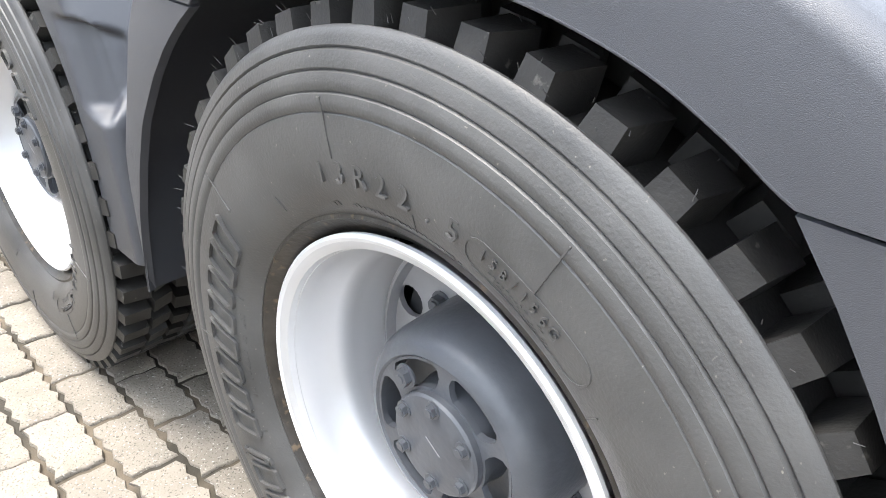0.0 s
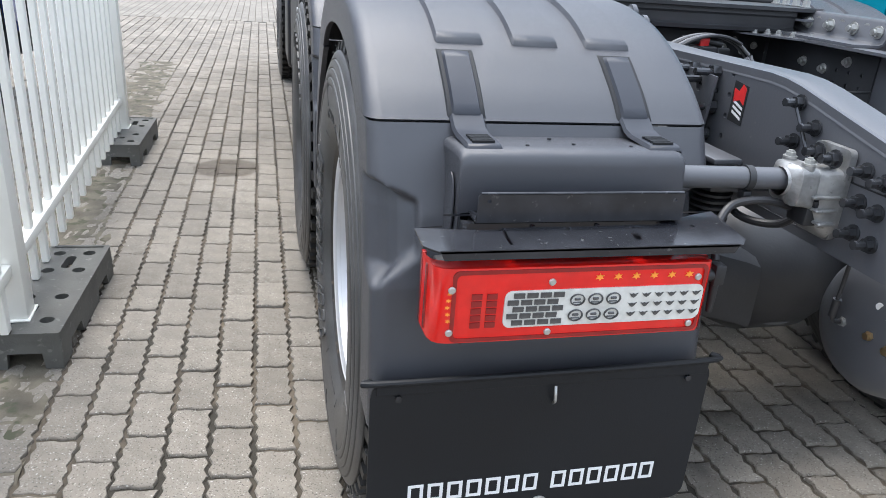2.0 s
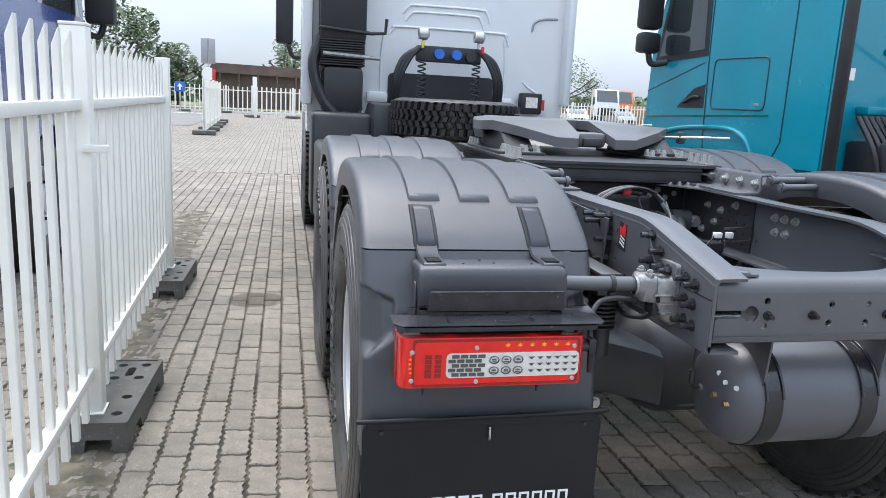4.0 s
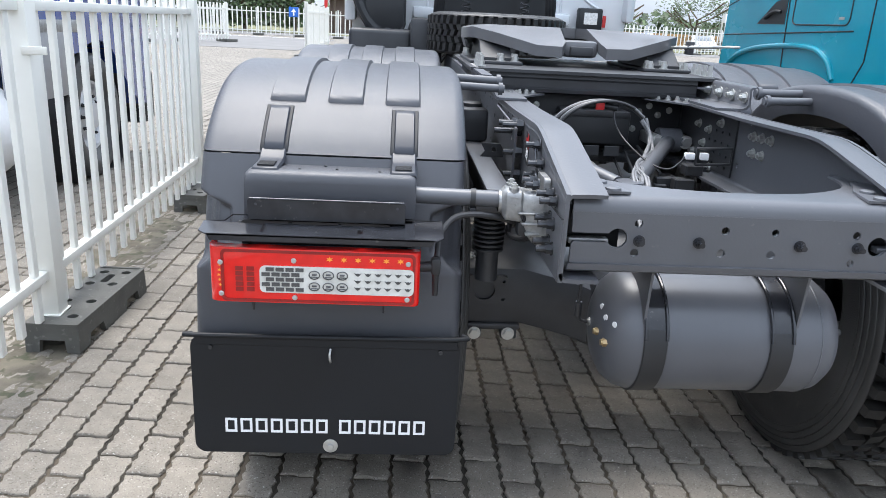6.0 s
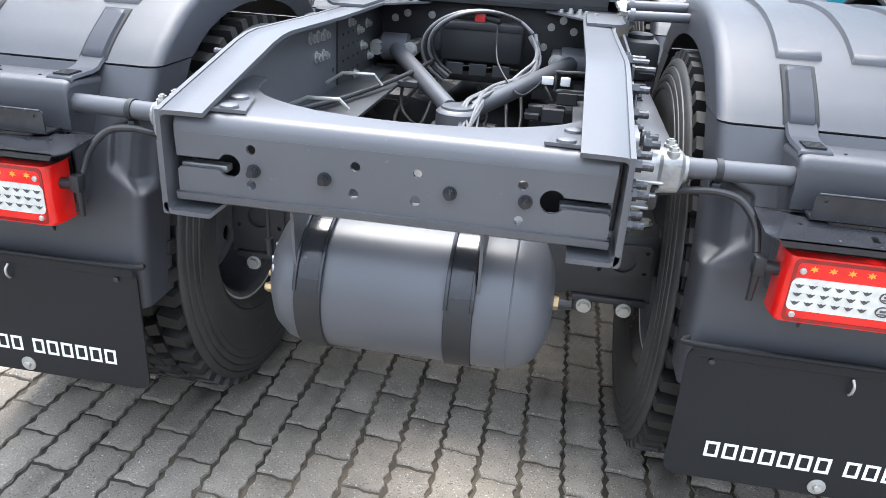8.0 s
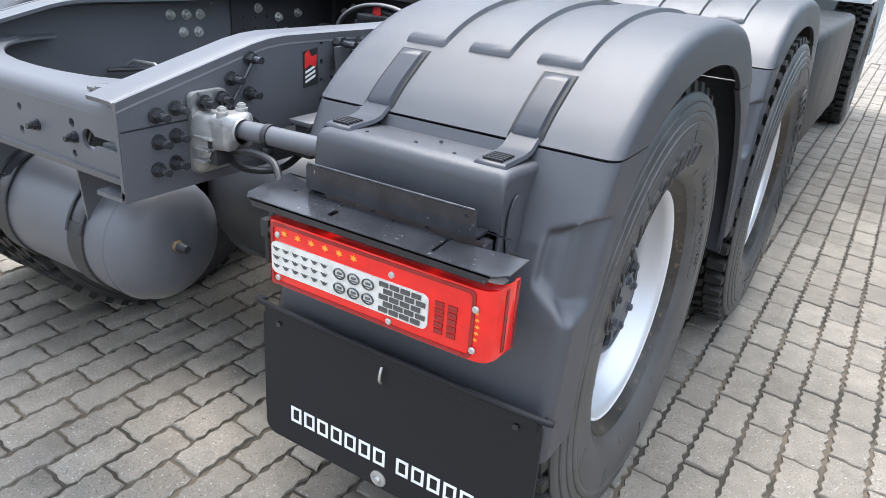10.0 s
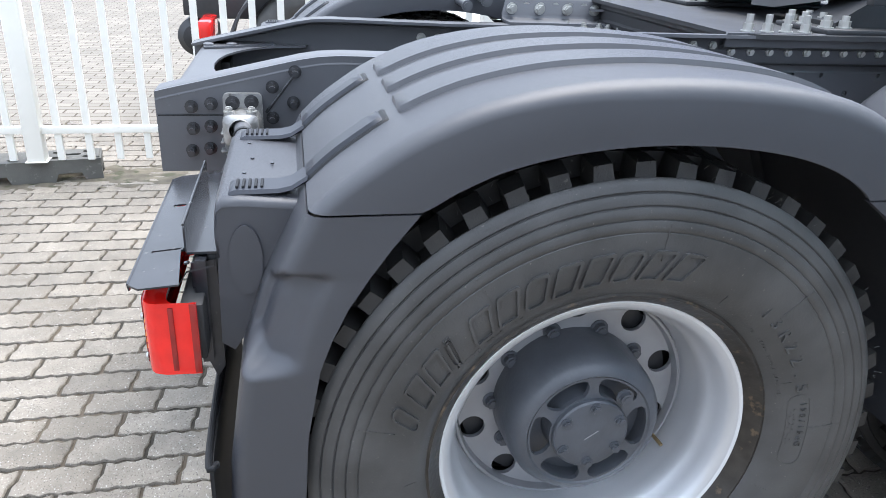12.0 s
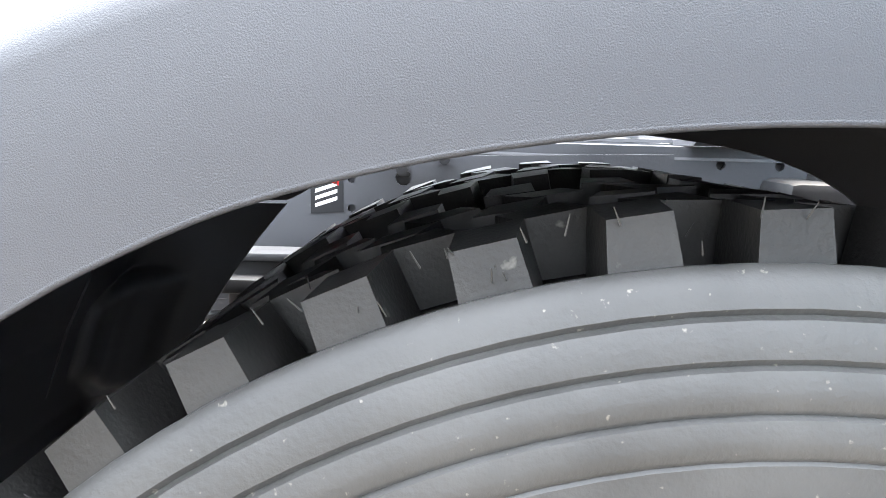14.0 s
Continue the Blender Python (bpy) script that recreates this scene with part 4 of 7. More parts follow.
def rear_fittings(s):
    """Box, shelf, lamp and flap behind the last wheel."""
    g = guards[(s, 0.0)]
    # box on the skirt
    bm = bmesh.new()
    prof = [(0.80, 1.022), (0.70, 1.030), (0.672, 1.029), (0.662, 1.021), (0.659, 1.005), (0.657, 0.965), (0.659, 0.93)]
    xs = [0.7148, 0.7160, 0.7200, 0.730, 0.90, 1.090, 1.100, 1.1042, 1.1055]
    dz = [-0.015, -0.0075, -0.003, 0.0, 0.0, 0.0, -0.003, -0.0075, -0.015]
    strip(bm, [[(s * x, y, z + (d if z > 0.99 else 0)) for y, z in prof] for x, d in zip(xs, dz)])
    b = part("lamp_box", bm, M_GUARD, truck, "black plastic carrier box on the mudguard", sharp=50, thick=0.004)
    side = [(0.80, 1.0105), (0.70, 1.0185), (0.673, 1.0175), (0.6635, 1.0095), (0.6605, 0.994), (0.659, 0.93), (0.655, 0.775), (0.675, 0.760), (0.695, 0.790), (0.738, 0.905), (0.775, 0.985)]
    for x in (0.7155, 1.1005):
        part("side_panel", plate(bmesh.new(), side, [], lambda u, v, d, x=x: (s * (x + d), u, v), 0.004), M_GUARD, b)
    part("oval_cover", plate(bmesh.new(), [(0.703 + 0.026 * math.cos(a) , 0.925 + 0.060 * math.sin(a)) for a in [2 * math.pi * i / 28 for i in range(28)]], [],
                             lambda u, v, d: (s * (1.1075 + d), u, v), 0.0025), M_GUARD, b)
    part("back_plate", B(s * 0.74, s * 1.08, 0.676, 0.682, 0.76, 0.94), M_TRIM, b)
    cp = part("cover_plate", plate(bmesh.new(), rounded(0.738, 1.088, 0.932, 0.978, 0.006), [disc(0.756, 0.966, 0.0035, 8), disc(1.070, 0.966, 0.0035, 8)], lambda u, v, d: (s * u, 0.608 + d, v), 0.003), M_BLACKSHEET, b, "thin upright black sheet plate")
    # metal tube added to put a highlight on the plate's upper edge
    part("rolled_edge", tube(bmesh.new(), [(s * 0.742, 0.6085, 0.979), (s * 0.90, 0.6085, 0.979), (s * 1.084, 0.6085, 0.979)], 0.0022, n=2, seg=8), M_BOLT, cp, "added metal tube for the highlight along the edge")
    part("plate_foot", B(s * 0.738, s * 1.088, 0.611, 0.657, 0.930, 0.934), M_BLACKSHEET, cp)
    for x in (0.765, 1.06):
        br = part("bracket", B(s * (x - 0.02), s * (x + 0.02), 0.640, 0.676, 0.895, 0.925, 0.003), M_DARK, b)
        bolts("bolt", [(s * (x + 0.012), 0.640, 0.915), (s * (x - 0.012), 0.640, 0.905)], (0, -1, 0), M_BOLT, br, r=0.007, h=0.006, stud=0.006, rs=0.004)
    # straps run on to vented pads on the box
    for x in (0.745, 1.062):
        bm = bmesh.new()
        prof2 = [(0.803, 1.058), (0.778, 1.042), (0.758, 1.0375), (0.720, 1.0365), (0.690, 1.0360), (0.682, 1.033), (0.680, 1.028)]
        strip(bm, [[(s * (x + dx), y, z + d) for y, z in prof2] for dx, d in ((-0.031, -0.006), (-0.027, 0.0), (0.027, 0.0), (0.031, -0.006))])
        p = part("strap_pad", bm, M_STRAP, b, "black strap end with slotted pad", sharp=50, thick=0.004)
        # raised black bars coloured as the shade inside the pad's slots
        for k in range(5):
            y = 0.694 + 0.0095 * k
            bm = B(s * (x - 0.019), s * (x + 0.019), y - 0.0022, y + 0.0022, 1.034, 1.0405, 0.001, 1)
            part("slot_bar", bm, M_FLAP_GAP, p)
    for x, y in ((0.80, 0.70), (0.90, 0.71), (0.985, 0.70), (1.085, 0.70), (0.93, 0.745)):
        part("screw", C((s * x, y, 1.0285), (s * x, y, 1.0315), 0.0035, seg=10), M_BOLT, b)
    # black sheet shelf over the lamp
    bm = bmesh.new()
    holes = [disc(0.72 + 0.055 * i, 0.600 + 0.012 * (i % 2), 0.0045, 8) for i in range(8)] + [rounded(0.83, 0.842, 0.556, 0.58, 0.005, 3), rounded(1.045, 1.051, 0.55, 0.60, 0.002, 2)]
    out = [(0.652, 0.550), (0.668, 0.532), (1.160, 0.532), (1.182, 0.552), (1.184, 0.610), (1.140, 0.616), (1.130, 0.655), (0.652, 0.655)]
    plate(bm, out, holes, lambda u, v, d: (s * u, v, 0.917 + 0.10 * (v - 0.532) - d), 0.003)
    sh = part("lamp_shelf", bm, M_BLACKSHEET, truck, "dusty black steel shelf above the rear lamp")
    part("lip", plate(bmesh.new(), [(0.672, 0.918), (1.161, 0.918), (1.154, 0.903), (0.680, 0.903)], [], lambda u, v, d: (s * u, 0.532 + d, v), 0.003), M_BLACKSHEET, sh)
    part("stay", plate(bmesh.new(), [(0.640, 0.925), (0.640, 0.74), (0.622, 0.74), (0.622, 0.925)], [], lambda u, v, d: (s * (0.73 + d * 125), u, v), 0.003), M_BLACKSHEET, sh)
    for x in (0.78, 1.085):
        part("gusset", plate(bmesh.new(), [(0.655, 0.92), (0.655, 0.72), (0.642, 0.70), (0.615, 0.77), (0.615, 0.915)], [], lambda u, v, d, x=x: (s * (x + d), u, v), 0.004), M_BLACKSHEET, sh)
    # lamp
    X_IN, X_OUT, Z0, Z1, YF = 0.700, 1.166, 0.757, 0.884, 0.545
    bm = bmesh.new()
    prof = [(X_IN + 0.002, 0.616), (X_IN, 0.57), (X_IN + 0.004, 0.550), (X_IN + 0.012, YF), (0.80, YF), (0.93, YF), (1.06, YF), (1.136, YF + 0.001), (1.150, YF + 0.004), (1.159, YF + 0.011), (1.164, YF + 0.024), (X_OUT, 0.624)]
    rows = []
    for z, d in ((Z0 + 0.004, 0.012), (Z0, 0.006), (Z0 + 0.001, 0.001), (Z0 + 0.006, 0.0), (0.80, 0.0), (0.85, 0.0), (Z1 - 0.006, 0.0), (Z1 - 0.001, 0.001), (Z1, 0.006), (Z1 - 0.002, 0.035)):
        rows.append([(s * x, min(y + d, 0.628), z) for x, y in prof])
    lamp = part("tail_lamp", strip(bm, rows), M_RED, truck, "red rear lamp cluster with clear reflector field", sharp=50)
    part("housing", B(s * (X_IN + 0.016), s * (X_OUT - 0.020), 0.600, 0.636, Z0 + 0.014, Z1 - 0.014, 0.004), M_TRIM, lamp)
    part("side_divider", B(s * (X_OUT - 0.004), s * (X_OUT + 0.0012), 0.586, 0.594, Z0 + 0.008, Z1 - 0.008, 0.001), M_REDDEEP, lamp, "dark red bar on the lamp end")
    part("end_rim", B(s * (X_OUT - 0.006), s * (X_OUT + 0.001), 0.618, 0.629, Z0 + 0.002, Z1 - 0.002, 0.001), M_REDDEEP, lamp)
    part("edge_band", plate(bmesh.new(), rounded(X_IN + 0.012, 1.135, Z0 + 0.004, Z1 - 0.004, 0.01), [rounded(X_IN + 0.018, 1.129, Z0 + 0.010, Z1 - 0.010, 0.008)], lambda u, v, d: (s * u, YF - 0.0015 + d, v), 0.003), M_REDDEEP, lamp)
    part("reflector_field", plate(bmesh.new(), rounded(0.714, 1.052, 0.783, 0.845, 0.012), [], lambda u, v, d: (s * u, YF - 0.0025 + d, v), 0.004), M_CLEAR, lamp, "pale clear reflector field")
    led = None
    for i in range(6):
        for k in range(3):
            m = Matrix.Translation((s * (0.727 + 0.0222 * i), YF - 0.004, 0.797 + 0.0165 * k))
            if led is None:
                bm = plate(bmesh.new(), [(-0.0078, 0.0045), (-0.003, 0.0025), (0.0, 0.004), (0.003, 0.0025), (0.0078, 0.0045), (0.0035, -0.0015), (0.0, -0.0035), (-0.0035, -0.0015)], [], lambda u, v, d: (u, d, v), 0.002)
                led = part("led_facet", bm, M_GRILL, lamp, "dark facet of a lamp cell")
                led.matrix_basis = m
            else:
                again(led, lamp, m)
    eye = None
    for i in range(3):
        for k in range(2):
            m = Matrix.Translation((s * (0.872 + 0.0305 * i), YF - 0.003, 0.800 + 0.027 * k))
            if eye is None:
                bm = bmesh.new()
                lathe(bm, [(0.0, 0.0128), (0.002, 0.0126), (0.0025, 0.0110), (0.0, 0.0102)], (0, 0, 0), 20)
                for v in bm.verts:
                    v.co = Vector((v.co.y, -v.co.x, v.co.z * 0.8))
                eye = part("led_eye", bm, M_GRILL, lamp, "small round reflector")
                eye.matrix_basis = m
            else:
                again(eye, lamp, m)
    for i in range(3):
        for k in range(2):
            bm = bmesh.new()
            box(bm, -0.0052, 0.0052, -0.002, 0.001, -0.0012, 0.0030, 0.001, 1)
            box(bm, -0.0075, 0.0075, -0.001, 0.001, -0.0062, -0.0035, 0.001, 1)
            part("led_chip", bm, M_GRILL, lamp).matrix_basis = Matrix.Translation((s * (0.872 + 0.0305 * i), YF - 0.003, 0.800 + 0.027 * k))
    cell = None
    for r in range(5):
        for c in range(4):
            m = Matrix.Translation((s * (0.965 + 0.0215 * c + (0.009 if r % 2 else 0)), YF - 0.0035, 0.7915 + 0.0115 * r))
            if cell is None:
                cell = part("grille_cell", B(-0.0088, 0.0088, -0.001, 0.002, -0.0042, 0.0042), M_GRILL, lamp)
                cell.matrix_basis = m
            else:
                again(cell, lamp, m)
    bar = None
    for c in range(2):
        for r in range(5):
            m = Matrix.Translation((s * (1.072 + 0.024 * c), YF - 0.001, 0.789 + 0.012 * r))
            if bar is None:
                bar = part("reflex_bar", B(-0.008, 0.008, -0.001, 0.002, -0.0045, 0.0045), M_REDDEEP, lamp)
                bar.matrix_basis = m
            else:
                again(bar, lamp, m)
    am = None
    for i in range(6):
        m = Matrix.Translation((s * (0.745 + 0.031 * i), YF - 0.001, 0.8635))
        if am is None:
            am = part("amber_led", plate(bmesh.new(), [(q * math.cos(a), 0.8 * q * math.sin(a)) for q, a in [(0.0078 if i % 2 else 0.0036, math.pi * i / 6) for i in range(12)]], [], lambda u, v, d: (u, d - 0.001, v), 0.002), M_AMBER, lamp)
            am.matrix_basis = m
        else:
            again(am, lamp, m)
    for i in range(5):
        again(am, lamp, Matrix.Translation((s * (1.138 + 0.0012 * (2 - abs(i - 2))), YF + 0.0015, 0.797 + 0.0115 * i)) @ Matrix.Scale(0.6, 4))
    sc = None
    for x, z in ((1.136, 0.850), (0.978, 0.858), (0.728, 0.858), (1.136, 0.778), (0.976, 0.772), (0.728, 0.774)):
        m = Matrix.Translation((s * x, YF, z))
        if sc is None:
            sc = part("screw", lathe_y(0.0058, 0.004), M_STEEL, lamp, "bright lens screw")
            sc.matrix_basis = m
        else:
            again(sc, lamp, m)
    bm = bmesh.new()
    cyl(bm, (s * 0.702, 0.585, 0.84), (s * 0.672, 0.585, 0.842), 0.012, seg=12)
    box(bm, s * 0.655, s * 0.676, 0.572, 0.598, 0.825, 0.862, 0.004)
    cyl(bm, (s * 0.665, 0.585, 0.83), (s * 0.664, 0.585, 0.772), 0.008, 0.006, 12)
    part("plug", bm, M_TRIM, lamp)
    # flap
    fl = part("mud_flap", plate(bmesh.new(), rounded(G_IN + 0.004, G_OUT + 0.001, 0.318, 0.634, 0.028), [], lambda u, v, d: (s * u, 0.634 + d, v), 0.006), M_FLAP_GAP, truck, "black rubber mud flap with white print shapes")
    bm = bmesh.new()
    tube(bm, [(s * G_IN, 0.648, 0.644), (s * (G_IN + 0.012), 0.633, 0.640), (s * 0.91, 0.630, 0.638), (s * (G_OUT - 0.012), 0.633, 0.636), (s * G_OUT, 0.648, 0.632)], 0.006, n=6)
    part("top_bead", bm, M_FLAP_GAP, fl)
    bm = bmesh.new()
    box(bm, s * 0.60, s * 1.228, 0.6315, 0.634, 0.612, 0.634, 0.001, 1)
    part("clamp_strip", bm, M_FLAP_GAP, fl)
    for x in (0.64, 1.19):
        part("screw", C((s * x, 0.633, 0.606), (s * x, 0.628, 0.606), 0.006, seg=10), M_BOLT, fl)
    ring = bmesh.new()
    tube(ring, [(s * 0.905, 0.630, 0.609), (s * 0.907, 0.622, 0.598), (s * 0.906, 0.622, 0.584), (s * 0.905, 0.630, 0.574)], 0.003, seg=8)
    part("hook", ring, M_STEEL, fl, "bright wire hook")
    bm = lathe_y(0.0185, 0.004)
    bo = part("bolt", bm, M_STEEL, fl, "large bright washer and bolt")
    bo.location = (s * 0.905, 0.634, 0.341)
    bm = lathe_y(0.009, 0.009)
    b2 = part("bolt", bm, M_STEEL, fl)
    b2.location = (s * 0.905, 0.633, 0.341)
    # print: one plain outlined block for each sign
    x, w, gap, hgt = (-1.163 if s < 0 else 0.668), 0.0288, 0.0082, 0.0385
    for i in range(14):
        if i == 7:
            x += 0.020
            continue
        u0, u1 = x, x + w
        t = 0.0062
        pl = plate(bmesh.new(), [(u0, 0.376), (u1, 0.376), (u1, 0.376 + hgt), (u0, 0.376 + hgt)],
                   [[(u0 + t, 0.376 + t), (u1 - t, 0.376 + t), (u1 - t, 0.376 + hgt - t), (u0 + t, 0.376 + hgt - t)]], lambda u, v, d: (u, 0.6332 + d, v), 0.002)
        part("print_shape", pl, M_WHITE, fl)
        x += w + gap
    return lamp


def lathe_y(r, h, seg=16):
    """A shallow domed disc facing -y, about the origin."""
    bm = lathe(bmesh.new(), [(0.0, r), (h * 0.6, r), (h, r * 0.75), (h, 0.0)], (0, 0, 0), seg)
    for v in bm.verts:
        v.co = Vector((v.co.y, -v.co.x, v.co.z))
    return bm


for s in (1, -1):
    rear_fittings(s)


# ---- chassis ----
RX = 0.410          # outer face of the rails
RAIL_TOP = [(0.468, 1.046), (0.50, 1.054), (0.80, 1.122), (0.85, 1.130), (0.90, 1.133), (0.96, 1.132), (1.30, 1.126), (5.6, 1.122)]
RAIL = [(0.468, 0.853), *RAIL_TOP, (5.6, 0.88), (1.15, 0.88), (0.95, 0.853)]


def rail(s):
    holes = []
    for y in (1.02, 1.07, 1.12):
        for z in (0.93, 0.975, 1.02, 1.065, 1.11):
            holes.append(disc(y, z, 0.0065, 8))
    for i in range(26):
        holes.append(disc(1.22 + 0.09 * i, 1.10 if i % 3 else 1.05, 0.0075, 8))
    for i in range(12):
        holes.append(disc(1.26 + 0.19 * i, 0.95, 0.009, 8))
    r = part("chassis_rail", plate(bmesh.new(), RAIL, holes, lambda u, v, d: (s * (RX - d), u, v), 0.009), M_FRAME, truck, "grey painted steel chassis rail")
    # flanges with a rounded heel
    for name, prof in (("top_flange", RAIL_TOP), ("bottom_flange", [(0.468, 0.853), (0.95, 0.853), (1.15, 0.88), (5.6, 0.88)])):
        up = name[0] == "t"
        sg = 1 if up else -1
        rows = []
        for y, z in prof:
            rows.append([(s * (RX + 0.001), y, z - sg * 0.020), (s * (RX - 0.001), y, z - sg * 0.011), (s * (RX - 0.006), y, z - sg * 0.004), (s * (RX - 0.014), y, z), (s * (RX - 0.05), y, z + sg * 0.001), (s * (RX - 0.088), y, z + sg * 0.001)])
        part(name, strip(bmesh.new(), rows), M_FRAME, r, sharp=50, thick=0.009)
    # lap joint of the two end plates
    bm = bmesh.new()
    plate(bm, [(0.470, 0.990), (0.470, 0.855), (0.66, 0.855), (0.66, 0.99)], [], lambda u, v, d: (s * (RX + d), u, v), 0.003)
    part("end_plate", bm, M_FRAME, r)
    # thin black strip paints the shade line under the lap
    part("lap_line", B(s * (RX + 0.0002), s * (RX + 0.0036), 0.4715, 0.625, 0.9898, 0.9922), M_FLAP_GAP, r)
    plate_in = [(0.56, 0.885), (0.56, 1.045), (0.85, 1.108), (1.335, 1.106), (1.335, 0.985), (1.325, 0.955), (1.300, 0.925), (1.255, 0.900), (1.20, 0.890)]
    grid = [disc(1.53 + 0.055 * i, 0.925 + 0.04 * k, 0.006, 8) for i in range(4) for k in range(4)]
    part("hole_plate", plate(bmesh.new(), [(1.48, 0.90), (1.48, 1.108), (2.0, 1.106), (2.0, 0.90)], grid, lambda u, v, d: (s * (RX - 0.010 - d), u, v), 0.006), M_DARK, r)
    part("inner_plate", plate(bmesh.new(), plate_in, [disc(0.70, 0.98, 0.008, 10)], lambda u, v, d: (s * (RX - 0.010 - d), u, v), 0.006), M_FRAME, r)
    nut = None
    outs = [(0.549, 1.012), (0.594, 1.019), (0.549, 0.960), (0.590, 0.965), (0.543, 0.906), (0.585, 0.911), (0.737, 1.059), (0.791, 1.095), (0.785, 1.022), (0.735, 0.985), (0.79, 0.955),
            (0.93, 0.93)]
    for y, z in outs:
        m = Matrix.Translation((s * (RX + 0.003), y, z)) @ Matrix.Rotation(0 if s > 0 else math.pi, 4, "Z")
        if nut is None:
            nut = part("bolt", hexnut(bmesh.new(), (0, 0, 0), (1, 0, 0), 0.0115, 0.013, 0.020, 0.0078), M_BOLT, r)
            nut.matrix_basis = m
        else:
            again(nut, r, m)
    zinc = None
    for y, z in ((1.230, 1.070), (1.290, 1.068), (1.345, 1.066), (1.275, 1.014), (1.335, 1.012), (1.66, 0.905), (1.70, 1.04), (1.74, 0.985), (1.80, 1.05), (1.83, 0.94), (1.60, 1.075)):
        m = Matrix.Translation((s * (RX - 0.016), y, z)) @ Matrix.Rotation(math.pi if s > 0 else 0, 4, "Z")
        if zinc is None:
            zinc = part("zinc_bolt", hexnut(bmesh.new(), (0, 0, 0), (1, 0, 0), 0.0125, 0.011, 0.006, 0.007), M_STEEL, r, "bright zinc plated bolt head")
            zinc.matrix_basis = m
        else:
            again(zinc, r, m)
    # slot plate on the outside, with a slanted rod between two bolts
    part("rod", tube(bmesh.new(), [(s * 0.424, 0.79, 1.09), (s * 0.424, 0.72, 1.0)], 0.0035, straight=True), M_BOLT, r)
    # sticker
    st = part("sticker", plate(bmesh.new(), [(0.958, 1.010), (1.008, 1.014), (1.006, 1.100), (0.956, 1.094)], [], lambda u, v, d: (s * (RX + 0.0005 + d), u, v), 0.0008), M_TRIM, r, "small black sticker with red and white shapes")
    part("red_shape", plate(bmesh.new(), [(0.962, 1.052), (0.978, 1.062), (1.000, 1.054), (1.003, 1.084), (0.985, 1.080), (0.975, 1.096), (0.962, 1.088)], [], lambda u, v, d: (s * (RX + 0.0013 + d), u, v), 0.0004), M_REDPLUG, st)
    for k in range(3):
        z = 1.020 + 0.011 * k
        part("white_shape", plate(bmesh.new(), [(0.964, z), (0.998, z + 0.012), (0.998, z + 0.018), (0.964, z + 0.006)], [], lambda u, v, d: (s * (RX + 0.0013 + d), u, v), 0.0004), M_WHITE, st)
    # bracket with tube to the lamp box
    bm = bmesh.new()
    plate(bm, rounded(0.622, 0.712, 0.880, 1.046, 0.012), [], lambda u, v, d: (s * (0.413 + d), u, v), 0.014)
    rings = []
    for x, hy, hz, cz, p in ((0.424, 0.046, 0.066, 0.945, 5.0), (0.440, 0.044, 0.062, 0.949, 4.5), (0.456, 0.040, 0.052, 0.959, 4.0), (0.470, 0.036, 0.040, 0.972, 4.0), (0.476, 0.040, 0.038, 0.976, 5.0), (0.508, 0.040, 0.036, 0.978, 5.0), (0.514, 0.034, 0.031, 0.980, 3.0), (0.518, 0.026, 0.026, 0.981, 2.0), (0.524, 0.025, 0.025, 0.981, 2.0)):
        ring = []
        for i in range(28):
            a = 2 * math.pi * i / 28
            c, q = math.cos(a), math.sin(a)
            ring.append((s * x, 0.665 + hy * math.copysign(abs(c) ** (2 / p), c), cz + hz * math.copysign(abs(q) ** (2 / p), q)))
        rings.append(ring + ring[:1])
    strip(bm, rings)
    for y in (0.640, 0.690):
        cyl(bm, (s * 0.492, y, 0.985), (s * 0.492, y, 1.017), 0.0125, 0.0115, 16)
    for k in range(3):
        box(bm, s * 0.428, s * (0.462 + 0.010 * k), 0.613 + 0.002 * k, 0.64, 0.912 + 0.024 * k, 0.918 + 0.024 * k, 0.002, 1)
    br = part("tube_bracket", bm, M_CAST, r, "bright cast aluminium tube clamp", sharp=28)
    part("valve", B(s * 0.432, s * 0.478, 0.632, 0.682, 0.905, 0.940, 0.006), M_TRIM, r, "black valve under the tube clamp")
    part("valve_stem", C((s * 0.455, 0.640, 0.930), (s * 0.470, 0.628, 0.958), 0.008, 0.006, 10), M_BOLT, r)
    bolts("bolt", [(s * 0.436, 0.645, 1.026), (s * 0.436, 0.688, 1.028)], (s, 0, 0), M_BOLT, r, r=0.0125, h=0.012, stud=0.016, rs=0.008)
    bolts("clamp_bolt", [(s * 0.492, y, 1.017) for y in (0.640, 0.690)], (0, 0, 1), M_STEEL, r, r=0.009, h=0.007, stud=0.003, rs=0.005)
    bm = C((s * 0.47, 0.665, 0.984), (s * 0.735, 0.69, 0.982), 0.0195, seg=24)
    t = part("cross_tube", bm, M_FRAME, truck, "grey steel tube between chassis rail and lamp box")
    part("clip", C((s * 0.575, 0.675, 0.983), (s * 0.587, 0.676, 0.983), 0.0225, seg=24), M_TRIM, t)
    part("clip", B(s * 0.573, s * 0.589, 0.662, 0.682, 0.945, 0.962, 0.003), M_TRIM, t)
    bm = tube(bmesh.new(), [(s * 0.43, 0.70, 0.90), (s * 0.47, 0.68, 0.925), (s * 0.53, 0.655, 0.945), (s * 0.58, 0.650, 0.950), (s * 0.625, 0.645, 0.940), (s * 0.655, 0.625, 0.905), (s * 0.662, 0.60, 0.86)], 0.0075)
    part("lamp_cable", bm, M_HOSE, truck, "black lamp cable in a sleeve")
    bm = tube(bmesh.new(), [(s * 0.43, 0.69, 0.915), (s * 0.44, 0.74, 0.87), (s * 0.47, 0.82, 0.86), (s * 0.44, 0.95, 0.88), (s * 0.43, 1.10, 0.92)], 0.008)
